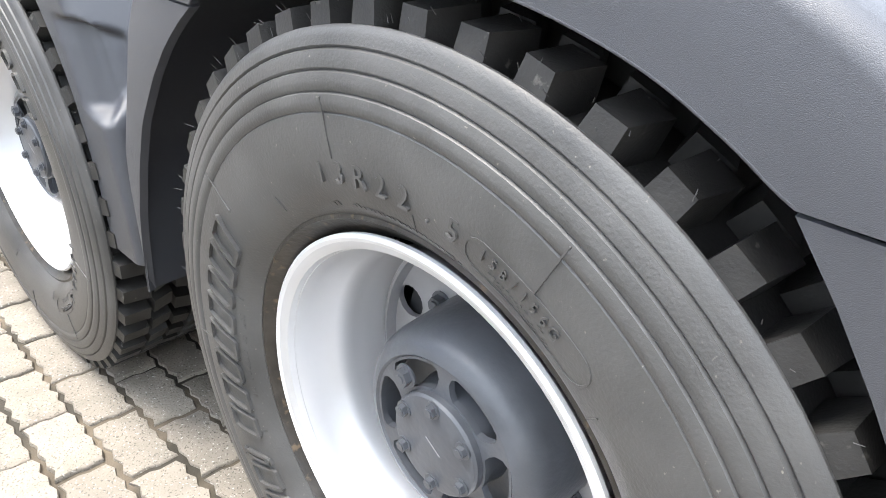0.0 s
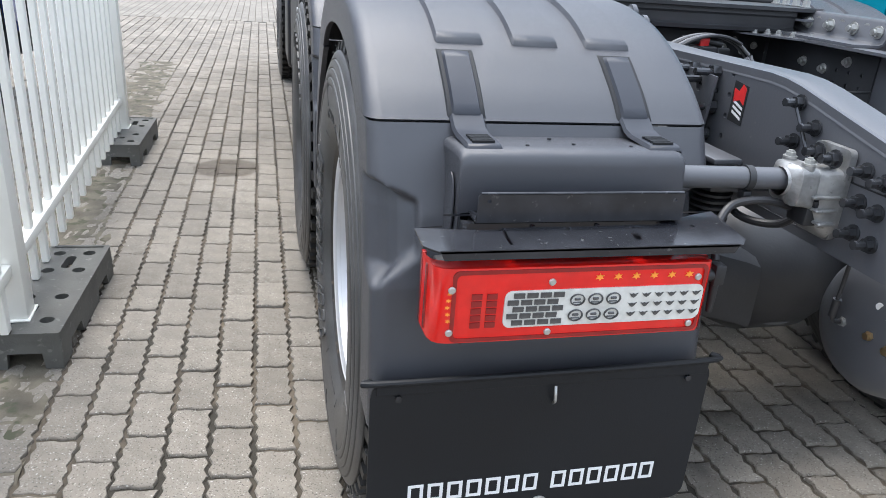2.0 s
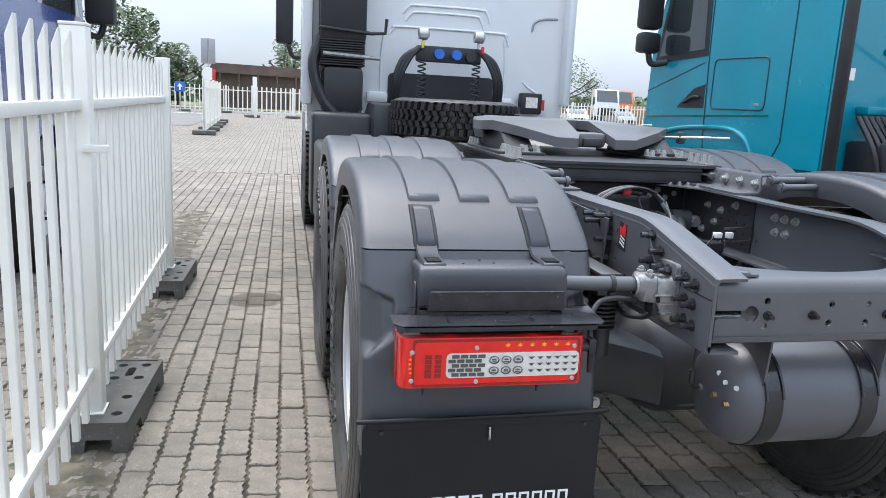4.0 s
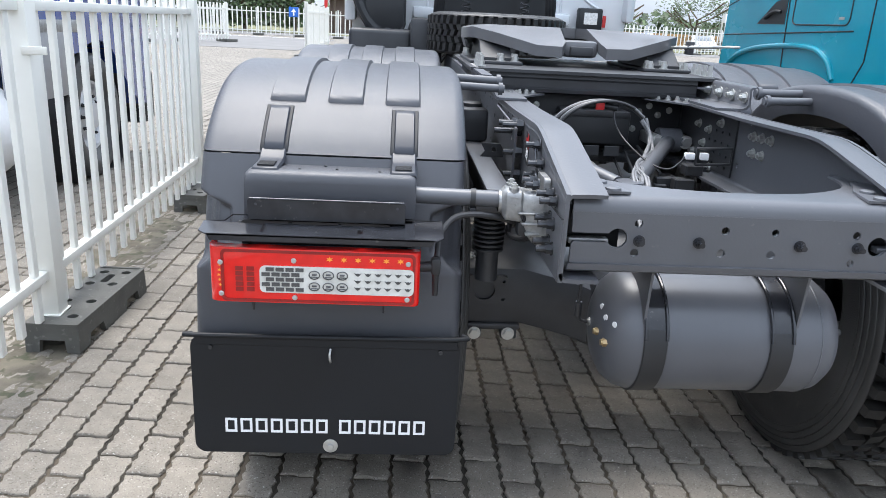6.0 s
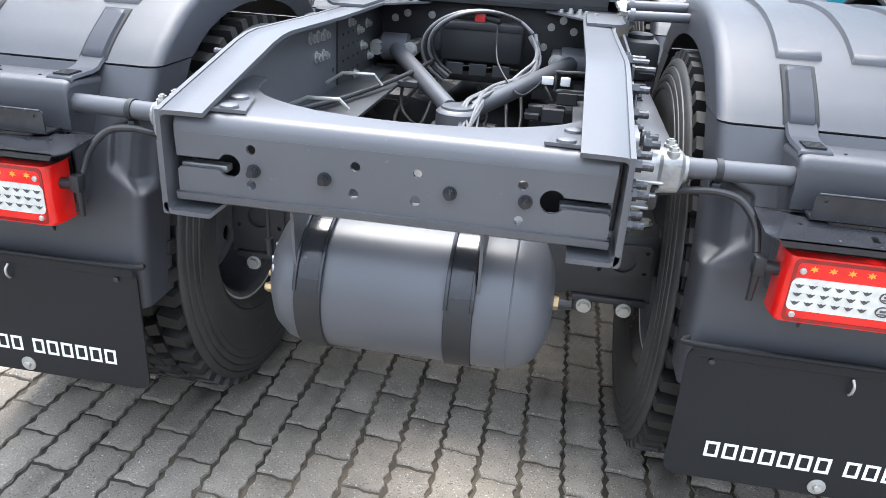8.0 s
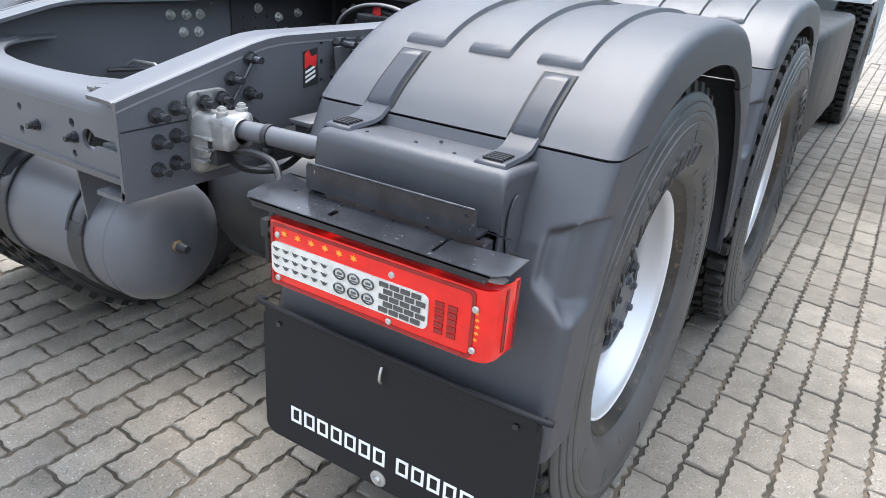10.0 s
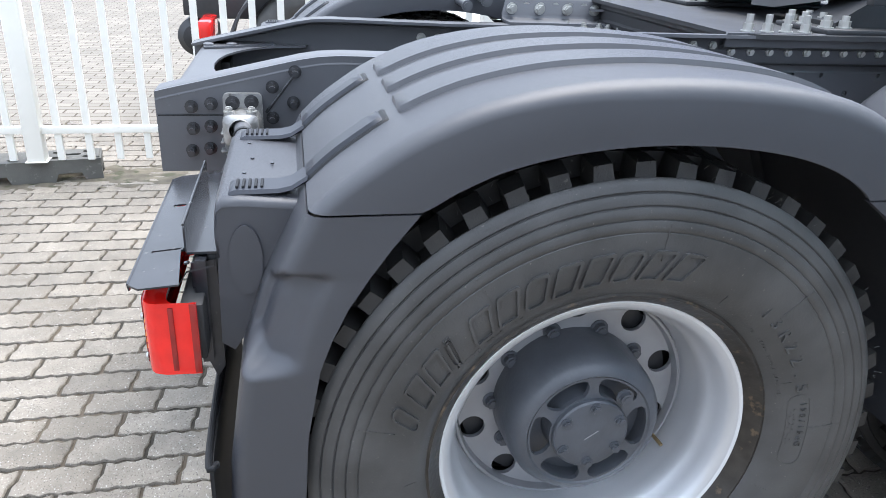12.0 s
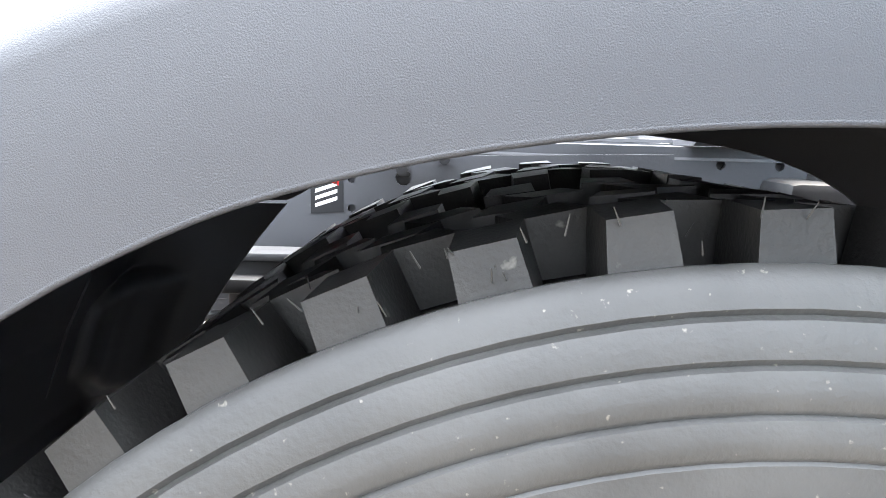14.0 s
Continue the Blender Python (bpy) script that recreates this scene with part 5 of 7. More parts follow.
    part("lamp_cable", bm, M_HOSE, truck)
    part("yellow_tag", B(s * 0.45, s * 0.462, 0.665, 0.680, 0.905, 0.92, 0.003), M_YELLOW, t)
    return r


for s in (1, -1):
    rail(s)

# rear cross member
YF = 0.487
hole_rows = [disc(x, z, r, 12) for x, z, r in ((-0.245, 0.985, 0.009), (-0.247, 0.920, 0.009), (-0.055, 0.975, 0.009), (-0.058, 0.925, 0.0095), (0.055, 0.975, 0.008), (0.053, 0.925, 0.0095), (0.236, 0.975, 0.009), (0.234, 0.912, 0.008))]


def slot_end(s):
    """Open keyhole slot in one end of the cross member, read upwards for s = 1."""
    ring = [(0.2875 + 0.0215 * math.cos(a), 0.951 + 0.0215 * math.sin(a)) for a in [radians(-28 - 304 * i / 18) for i in range(19)]]
    pts = [(0.382, 0.886), (0.386, 0.892), (0.386, 0.935), (0.381, 0.941), (0.322, 0.941), *ring, (0.322, 0.961), (0.386, 0.961), (0.388, 1.006)]
    return pts if s > 0 else [(-x, z) for x, z in pts[::-1]]


cross = part("rear_cross_member", plate(bmesh.new(), slot_end(1) + slot_end(-1), hole_rows, lambda u, v, d: (u, YF + d, v), 0.008), M_FRAME, truck, "grey pressed steel rear cross member with bolts and holes")
rows = []
bend = [(0.388, 0.84), (0.352, 0.83), (0.346, 0.79), (0.335, 0.745), (0.315, 0.70), (0.29, 0.668), (0.26, 0.643), (0.22, 0.617), (0.16, 0.590), (0.08, 0.573), (0.0, 0.568)]
for x, back in [(-x, b) for x, b in bend] + bend[::-1][1:]:
    rows.append([(x, YF + 0.0005, 1.006), (x, YF + 0.002, 1.018), (x, YF + 0.007, 1.029), (x, YF + 0.016, 1.0365), (x, YF + 0.028, 1.040), (x, back, 1.0415)])
part("top_flange", strip(bmesh.new(), rows), M_FRAME, cross, "top flange cut back in a wide curve", sharp=50, thick=0.006)
part("bottom_flange", strip(bmesh.new(), [[(x, YF + 0.001, 0.895), (x, YF + 0.003, 0.884), (x, YF + 0.014, 0.879), (x, 0.60, 0.879)] for x in (-0.39, 0.39)]), M_FRAME, cross, sharp=50, thick=0.008)
for s in (1, -1):
    part("corner_plate", plate(bmesh.new(), [(s * 0.262, 0.512), (s * 0.398, 0.505), (s * 0.398, 0.72), (s * 0.352, 0.73), (s * 0.322, 0.672), (s * 0.288, 0.615)], [], lambda u, v, d: (u, v, 1.0475 - d), 0.006), M_FRAME, cross)
    for y in (0.525, 0.596):
        bm = lathe(bmesh.new(), [(0.0, 0.0175), (0.005, 0.0165), (0.007, 0.012), (0.008, 0.0)], (0, 0, 0), 20)
        for v in bm.verts:
            v.co = Vector((v.co.y, v.co.z, v.co.x))
        o = part("rivet", bm, M_FRAME, cross)
        o.location = (s * (0.298 + (0.012 if y > 0.55 else 0)), y, 1.0475)
    part("latch", B(s * 0.300, s * 0.388, 0.505, 0.53, 0.930, 0.944, 0.003), M_FRAME if s > 0 else M_CAST, cross)
    part("latch_housing", B(s * 0.262, s * 0.386, 0.560, 0.590, 0.905, 1.000, 0.004), M_TRIM, cross)
for x in (-0.2405, -0.110, 0.113, 0.2425):
    bm = hexnut(bmesh.new(), (x, YF, 0.947), (0, -1, 0), 0.0094, 0.010, 0.010, 0.006)
    part("bolt", bm, M_BLACKSHEET, cross, "black flange bolt")

# air tank under the cross member
TY, TZ, TR = 0.665, 0.672, 0.148
prof = [(-0.268, 0.0), (-0.266, 0.04), (-0.258, 0.085), (-0.240, 0.120), (-0.215, 0.140), (-0.185, TR), (0.235, TR), (0.265, 0.140), (0.290, 0.120), (0.308, 0.085), (0.316, 0.04), (0.318, 0.0)]
tank = part("air_tank", lathe(bmesh.new(), prof, (0, TY, TZ), 64), M_TANK, truck, "grey painted cylindrical air tank slung under the frame", sharp=40)
for x in (-0.185, 0.235):
    part("weld", lathe(bmesh.new(), [(x - 0.003, TR - 0.001), (x, TR + 0.0015), (x + 0.003, TR - 0.001)], (0, TY, TZ), 64), M_TANK, tank)

def tank_arc(bm, x0, x1, r, a0, a1, n=40):
    """Curved sheet round the tank between two angles, from the rear face upwards."""
    rows = []
    for i in range(n + 1):
        a = radians(a0 + (a1 - a0) * i / n)
        rows.append([(x, TY - q * math.cos(a), TZ + q * math.sin(a)) for x, q in ((x0, r - 0.004), (x0 + 0.002, r), (x1 - 0.002, r), (x1, r - 0.004))])
    return strip(bm, rows)


for x, side in ((-0.158, -1), (0.139, 1)):
    band = part("band", tank_arc(bmesh.new(), x - 0.028, x + 0.028, TR + 0.005, -190, 21), M_TRIM, tank, "matt black tank band", sharp=40)
    part("strap", tank_arc(bmesh.new(), x - 0.023, x + 0.023, TR + 0.004, 20, 165), M_BLACKSHEET, band, "glossy upper strap of the tank band", sharp=40)
    for dx in (-0.025, 0.025):
        edge = [(x + dx, TY - (TR + 0.006) * math.cos(a), TZ + (TR + 0.006) * math.sin(a)) for a in [radians(12 + 10 * i) for i in range(15)]]
        part("wire_edge", tube(bmesh.new(), edge, 0.0042, n=2, seg=8), M_BLACKSHEET, band)
    hang = [(0.520, 0.882), (0.720, 0.882), (0.720, 0.80), (0.620, 0.79), (0.548, 0.735), (0.531, 0.738)]
    part("hanger", plate(bmesh.new(), hang, [], lambda u, v, d: (x + side * 0.031 + d, u, v), 0.006), M_FRAME, tank, "upright plate that hangs the tank from the frame")
for x, y, z, r, m in ((-0.262, 0.690, 0.673, 0.011, M_CAST), (-0.264, 0.622, 0.678, 0.0095, M_BRASS), (-0.256, 0.580, 0.668, 0.0105, M_BRASS)):
    bm = bmesh.new()
    cyl(bm, (x + 0.02, y, z), (x - 0.007, y, z), r, seg=6)
    cyl(bm, (x - 0.007, y, z), (x - 0.012, y, z), r * 0.75, seg=14)
    part("fitting", bm, m, tank, "dull brass plug" if m is M_BRASS else "bright hose fitting")
bm = bmesh.new()
cyl(bm, (0.31, TY - 0.02, TZ + 0.01), (0.326, TY - 0.02, TZ + 0.01), 0.014, seg=6)
part("fitting", bm, M_BRASS, tank)
bm = cyl(bmesh.new(), (0.326, TY - 0.02, TZ + 0.01), (0.352, TY - 0.02, TZ + 0.01), 0.012, 0.009, seg=12)
part("plug", bm, M_TRIM, tank)
for x, y, z in ((-0.256, 0.597, 0.724), (-0.243, 0.565, 0.720), (-0.258, 0.627, 0.740)):
    part("label_dot", C((x + 0.012, y + 0.004, z), (x - 0.002, y - 0.002, z), 0.0075, seg=14), M_WHITE, tank)
part("drain", C((0.03, TY, TZ - TR), (0.03, TY, TZ - TR - 0.018), 0.007, seg=10), M_BRASS, tank)
bm = tube(bmesh.new(), [(-0.270, 0.690, 0.673), (-0.292, 0.690, 0.678), (-0.300, 0.688, 0.70), (-0.301, 0.684, 0.76), (-0.300, 0.680, 0.89)], 0.0042)
cyl(bm, (-0.300, 0.688, 0.69), (-0.301, 0.686, 0.728), 0.0085, seg=12)
part("air_hose", bm, M_HOSE, truck, "thin black air hose from tank to frame")

# axles, suspension, brake parts
for cy in (AXLE_1, AXLE_2):
    bm = bmesh.new()
    lathe(bm, [(-0.62, 0.075), (-0.42, 0.085), (-0.26, 0.10), (-0.17, 0.175), (-0.08, 0.215), (0.08, 0.215), (0.17, 0.175), (0.26, 0.10), (0.42, 0.085), (0.62, 0.075)], (0, cy, AXLE_Z), 40)
    ax = part("axle", bm, M_DARK, truck, "dark grey drive axle housing")
    part("cover", lathe(bmesh.new(), [(0, 0.16), (0.03, 0.15), (0.05, 0.10), (0.055, 0)], (0, 0, 0), 32), M_FRAME, ax).matrix_basis = Matrix.Translation((0.0, cy - 0.13, AXLE_Z)) @ Matrix.Rotation(-math.pi / 2, 4, "Z")
    for s in (1, -1):
        body = bmesh.new()
        sec = [(cy - 0.24, 0.500), (cy - 0.245, 0.520), (cy - 0.245, 0.640), (cy - 0.235, 0.672), (cy - 0.205, 0.690), (cy + 0.16, 0.700), (cy + 0.20, 0.67), (cy + 0.20, 0.500)]
        strip(body, [[(s * x, y, z - dz) for y, z in sec + sec[:1]] for x, dz in ((0.160, 0.060), (0.200, 0.045), (0.300, 0.018), (0.372, 0.0), (0.46, 0.0), (0.560, 0.0), (0.572, 0.010))])
        part("axle_carrier", body, M_DARK, ax, "grey cast axle beam", sharp=40, thick=0.006)
        part("spring_seat", B(s * 0.372, s * 0.566, cy - 0.25, cy + 0.13, 0.478, 0.498, 0.006), M_DARK, ax)
        part("mount_plate", plate(bmesh.new(), rounded(min(s * 0.418, s * 0.560), max(s * 0.418, s * 0.560), 0.566, 0.655, 0.014), [disc(s * 0.490, 0.610, 0.032, 18)] + [disc(s * x, z, 0.006, 8) for x in (0.432, 0.546) for z in (0.582, 0.640)], lambda u, v, d: (u, cy - 0.258 + d, v), 0.012), M_DARK, ax)
        part("seat_lug", B(s * 0.380, s * 0.430, cy - 0.25, cy - 0.20, 0.448, 0.482, 0.006), M_DARK, ax)
        part("seat_lug", B(s * 0.490, s * 0.540, cy - 0.25, cy - 0.20, 0.448, 0.482, 0.006), M_DARK, ax)
        bolts("seat_bolt", [(s * 0.408, cy - 0.25, 0.467), (s * 0.512, cy - 0.25, 0.467)], (0, -1, 0), M_STEEL, ax, "bright bolt head", r=0.0150, h=0.012, stud=0)
        bolts("carrier_bolt", [(s * 0.535, cy - 0.19, 0.692)], (0, 0, 1), M_STEEL, ax, r=0.014, h=0.011, stud=0)
for s in (1, -1):
    if s < 0:
        folds = [(0.013 * k + dz, q) for k in range(9) for dz, q in ((0.0, 0.030), (0.004, 0.042), (0.009, 0.042))]
        o = part("bellows", lathe(bmesh.new(), [(0.0, 0.0), *folds, (0.117, 0.030), (0.117, 0.0)], (0, 0, 0), 20), M_TRIM, truck, "black rubber bellows", sharp=60)
        o.matrix_basis = Matrix.Translation((s * 0.515, 0.86, 0.80)) @ Matrix.Rotation(-math.pi / 2, 4, "Y")
    hb = part("hanger_bracket", B(s * 0.425, s * 0.56, 0.80, 0.92, 0.915, 0.935, 0.003), M_DARK, truck)
    part("beam_top", B(s * 0.464, s * 0.530, 0.85, 2.2, 0.955, 0.967, 0.004), M_FRAME, hb, "long flat bar beside the rail, wet with drops")
    part("beam_web", B(s * 0.474, s * 0.520, 0.86, 2.2, 0.88, 0.955, 0.004), M_DARK, hb)
    if s < 0:
        part("hanger_pin", C((s * 0.515, 0.86, 0.80), (s * 0.515, 0.86, 0.72), 0.03, seg=14), M_DARK, hb)
    for y, z, l in ((1.075, 1.105, 0.05), (1.10, 1.085, 0.07), (1.065, 1.03, 0.045), (1.075, 0.965, 0.04), (1.16, 1.10, 0.05)):
        bm = C((s * 0.412, y, z), (s * (0.42 + l), y, z), 0.0085, seg=10)
        cyl(bm, (s * 0.412, y, z), (s * 0.432, y, z), 0.016, seg=6)
        part("stud", bm, M_BOLT, truck, "long steel stud")
    # short tubes that carry the mudguard, and a valve beside the rail
    for y, z, q in ((1.47, 1.195, 0.014), (1.40, 1.176, 0.013)):
        bm = C((s * 0.430, y, z), (s * 0.66, y, z + 0.006), q, seg=18)
        cyl(bm, (s * 0.436, y, z), (s * 0.448, y, z), q * 1.5, seg=18)
        part("guard_arm", bm, M_FRAME, truck, "short grey tube that carries the mudguard")
    vb = part("valve_body", B(s * 0.448, s * 0.556, 1.62, 1.80, 0.968, 1.085, 0.014), M_DARK, truck, "dark valve on the bar beside the rail")
    part("valve_cap", lathe(bmesh.new(), [(0.0, 0.040), (0.012, 0.038), (0.016, 0.030), (0.016, 0.0)], (0, 0, 0), 24), M_TRIM, vb).matrix_basis = Matrix.Translation((s * 0.502, 1.71, 1.085)) @ Matrix.Rotation(-math.pi / 2, 4, "Y")
    part("bar_clip", plate(bmesh.new(), [(0.428, 1.010), (0.500, 1.010), (0.486, 0.985), (0.500, 0.967), (0.428, 0.967)], [disc(0.458, 0.990, 0.008, 10)], lambda u, v, d: (s * u, 1.33 + d, v), 0.012), M_DARK, truck)
    # inner mounting sheets by the rail
    part("rail_bracket", plate(bmesh.new(), [(1.04, 1.10), (1.50, 1.115), (1.50, 1.02), (1.20, 1.0), (1.06, 0.93)], [disc(1.10, 1.07, 0.012, 10), disc(1.3, 1.09, 0.012, 10)], lambda u, v, d: (s * (0.432 + d), u, v), 0.006), M_FRAME, truck)

# V-shaped rods to the ball joint over the axle
for s in (1, -1):
    bm = C((s * 0.308, 1.88, 0.962), (s * 0.03, 1.38, 0.885), 0.0285, 0.026, 20)
    lathe(bm, [(-0.05, 0.03), (-0.045, 0.048), (0.045, 0.048), (0.05, 0.03)], (s * 0.313, 1.90, 0.965), 20)
    v = part("v_rod", bm, M_FRAME, truck, "dark grey torque rod")
    bolts("rod_bolt", [(s * (0.313 + dx), 1.858, 0.965) for dx in (-0.060, 0.058)], (0, -1, 0), M_STEEL, v, "large bright bolt", r=0.02, h=0.016, stud=0)
    for dx in (-0.060, 0.058):
        part("rod_ear", B(s * (0.313 + dx) - 0.020, s * (0.313 + dx) + 0.020, 1.858, 2.02, 0.943, 0.988, 0.006), M_STEEL, v)
bm = bmesh.new()
lathe(bm, [(0.0, 0.062), (0.05, 0.062), (0.056, 0.056), (0.060, 0.048), (0.066, 0.046), (0.068, 0.0)], (0, 0, 0), 32)
o = part("ball_joint", bm, M_FRAME, truck, "round ball joint cap")
o.matrix_basis = Matrix.Translation((0, 1.340, 0.838)) @ Matrix.Rotation(-math.pi / 2, 4, "Y")
part("joint_base", B(-0.085, 0.085, 1.26, 1.42, 0.70, 0.845, 0.02), M_DARK, truck)

# dark members and boxes inside the frame
part("cross_member", B(-0.40, 0.40, 2.02, 2.10, 0.90, 1.12, 0.01), M_DARK, truck, "black cross member")
part("cross_member", B(-0.40, 0.40, 1.93, 2.02, 0.86, 0.90, 0.01), M_DARK, truck)
part("cross_member", B(-0.40, 0.40, 3.2, 3.3, 0.90, 1.12, 0.01), M_DARK, truck)
part("valve_box", B(-0.145, 0.135, 1.84, 1.95, 0.945, 1.072, 0.012), M_TRIM, truck, "black control box between the rails")
part("box_lid", B(-0.14, 0.13, 1.836, 1.95, 1.048, 1.075, 0.006), M_DARK, truck)
part("valve_block", B(-0.17, -0.145, 1.86, 1.93, 0.97, 1.05, 0.005), M_DARK, truck)
for k in range(3):
    part("port", B(-0.12 + 0.08 * k, -0.06 + 0.08 * k, 1.835, 1.842, 0.90, 0.94, 0.002, seg=1), M_DARK, truck)
for s in (1, -1):
    part("gusset", plate(bmesh.new(), [(s * 0.40, 1.62), (s * 0.40, 1.95), (s * 0.20, 1.95), (s * 0.20, 1.90)], [], lambda u, v, d: (u, v, 1.125 - d), 0.006), M_FRAME, truck)
    bolts("gusset_bolt", [(s * x, y, 1.125) for x, y in ((0.36, 1.75), (0.33, 1.80), (0.31, 1.85), (0.28, 1.87), (0.25, 1.9))], (0, 0, 1), M_STEEL, truck, r=0.010, h=0.008, stud=0.006, rs=0.006)

# harness: loops, bundle and red plug
rh = random.Random(3)
for k in range(4):
    cx, cz, rx, rz = 0.0 + 0.006 * k, 0.985 + 0.006 * k, 0.198 - 0.007 * k, 0.135 - 0.006 * k
    pts = [(cx + rx * math.cos(a), 1.795 - 0.010 * k + 0.015 * math.sin(2 * a), cz + rz * math.sin(a)) for a in [radians(232 - 20 * i) for i in range(13 - k)]]
    part("harness_loop", tube(bmesh.new(), pts, 0.0056, n=5, seg=8), M_HOSE if k % 2 else M_WIRE, truck, "looped corrugated cable")
for k in range(9):
    j = lambda a: rh.uniform(-a, a)
    pts = [(0.165 + j(.014), 1.79, 1.05 + j(.01)), (0.195 + j(.012), 1.76 + j(.01), 0.99 + j(.012)), (0.165 + j(.014), 1.68 + j(.02), 0.950 + j(.012)), (0.105 + j(.014), 1.56, 0.925 + j(.012)),
           (0.06 + j(.014), 1.45 + j(.02), 0.918 + j(.01)), (0.04 + j(.03), 1.33, 0.895 + j(.012)), (0.04 + j(.05), 1.17, 0.78)]
    part("harness", tube(bmesh.new(), pts, rh.choice((0.0038, 0.005, 0.006)), n=5, seg=7), rh.choice((M_WIRE, M_WIRE, M_HOSE)), truck, "grey corrugated conduit of the cable bundle")
pl = part("red_plug", B(-0.026, 0.010, 1.780, 1.812, 1.084, 1.118, 0.004), M_REDPLUG, truck, "red cable plug")
part("socket", C((-0.085, 1.795, 1.10), (-0.026, 1.795, 1.10), 0.013, seg=12), M_TRIM, pl)
part("socket", C((0.010, 1.795, 1.10), (0.06, 1.79, 1.092), 0.012, seg=12), M_TRIM, pl)
part("thin_cable", tube(bmesh.new(), [(0.05, 1.80, 1.09), (0.055, 1.76, 1.03), (0.075, 1.65, 0.98), (0.13, 1.55, 0.93), (0.17, 1.47, 0.925), (0.205, 1.465, 0.950), (0.222, 1.47, 0.970)], 0.003), M_HOSE, truck)
part("white_connector", B(0.222, 0.256, 1.462, 1.482, 0.962, 0.984, 0.003), M_WHITE, truck, "white cable connector")
part("white_connector", B(0.276, 0.304, 1.460, 1.480, 0.962, 0.986, 0.003), M_WHITE, truck)
part("connector_frame", tube(bmesh.new(), [(0.262, 1.47, 0.945), (0.385, 1.47, 0.950), (0.385, 1.47, 1.005), (0.262, 1.47, 1.000), (0.262, 1.47, 0.945)], 0.005, straight=True), M_DARK, truck)
# bent rods along the left rail and the dark tray
part("bent_rod", tube(bmesh.new(), [(-0.39, 1.05, 0.93), (-0.34, 1.05, 0.955), (-0.26, 1.06, 0.955), (-0.24, 1.07, 0.93)], 0.005, straight=True), M_STEEL, truck, "bent bright wire bracket")
part("bent_rod", tube(bmesh.new(), [(-0.39, 1.35, 0.93), (-0.34, 1.35, 0.965), (-0.25, 1.36, 0.965), (-0.23, 1.37, 0.935)], 0.005, straight=True), M_STEEL, truck)
part("brake_hose", tube(bmesh.new(), [(-0.37, 0.98, 0.93), (-0.30, 1.2, 0.925), (-0.22, 1.5, 0.93), (-0.15, 1.8, 0.95)], 0.007), M_HOSE, truck)
part("tray", B(-0.38, -0.22, 1.08, 1.55, 0.90, 0.91, 0.002), M_DARK, truck)
for k in range(14):
    x, y, z = rh.uniform(-0.3, 0.34), rh.uniform(1.5, 1.95), rh.uniform(0.72, 0.90)
    part("valve", B(x, x + rh.uniform(0.03, 0.10), y, y + rh.uniform(0.03, 0.08), z, z + rh.uniform(0.02, 0.07), 0.004, seg=1), M_DARK, truck, "dark valve deep in the frame" if k == 0 else "")
for k in range(7):
    x = rh.uniform(-0.3, 0.3)
    part("air_line", tube(bmesh.new(), [(x, 1.9, 0.9 + rh.uniform(-.05, .05)), (x + rh.uniform(-.15, .15), 1.6, 0.80 + rh.uniform(-.05, .05)), (rh.uniform(-.3, .3), 1.3, 0.74)], 0.006), M_HOSE, truck)
bolts("small_bolt", [(0.22, 2.02, 1.06), (0.26, 2.02, 1.085), (0.20, 2.02, 0.99), (-0.20, 2.02, 1.00), (-0.21, 2.02, 1.07), (0.30, 2.02, 1.05), (0.345, 2.02, 1.07), (-0.30, 2.02, 1.07), (-0.345, 2.02, 1.05)],
      (0, -1, 0), M_STEEL, truck, r=0.010, h=0.008, stud=0.006, rs=0.006)

# ---- fifth wheel ----
part("mounting_plate", plate(bmesh.new(), [(-0.50, 1.87), (0.45, 1.87), (0.50, 1.95), (0.50, 2.95), (-0.50, 2.95)], [], lambda u, v, d: (u, v, 1.214 - d), 0.012), M_DARK, truck, "black fifth wheel mounting plate")
bm = bmesh.new()
box(bm, -0.42, 0.40, 1.90, 1.94, 1.135, 1.20, 0.006)
rows = [[(x, 1.895, 1.20), (x, 1.893, 1.185), (x, 1.899, 1.178), (x, 1.899, 1.150), (x, 1.890, 1.143), (x, 1.893, 1.130)] for x in (-0.42, 0.40)]
strip(bm, rows)
part("sub_beam", bm, M_DARK, truck)
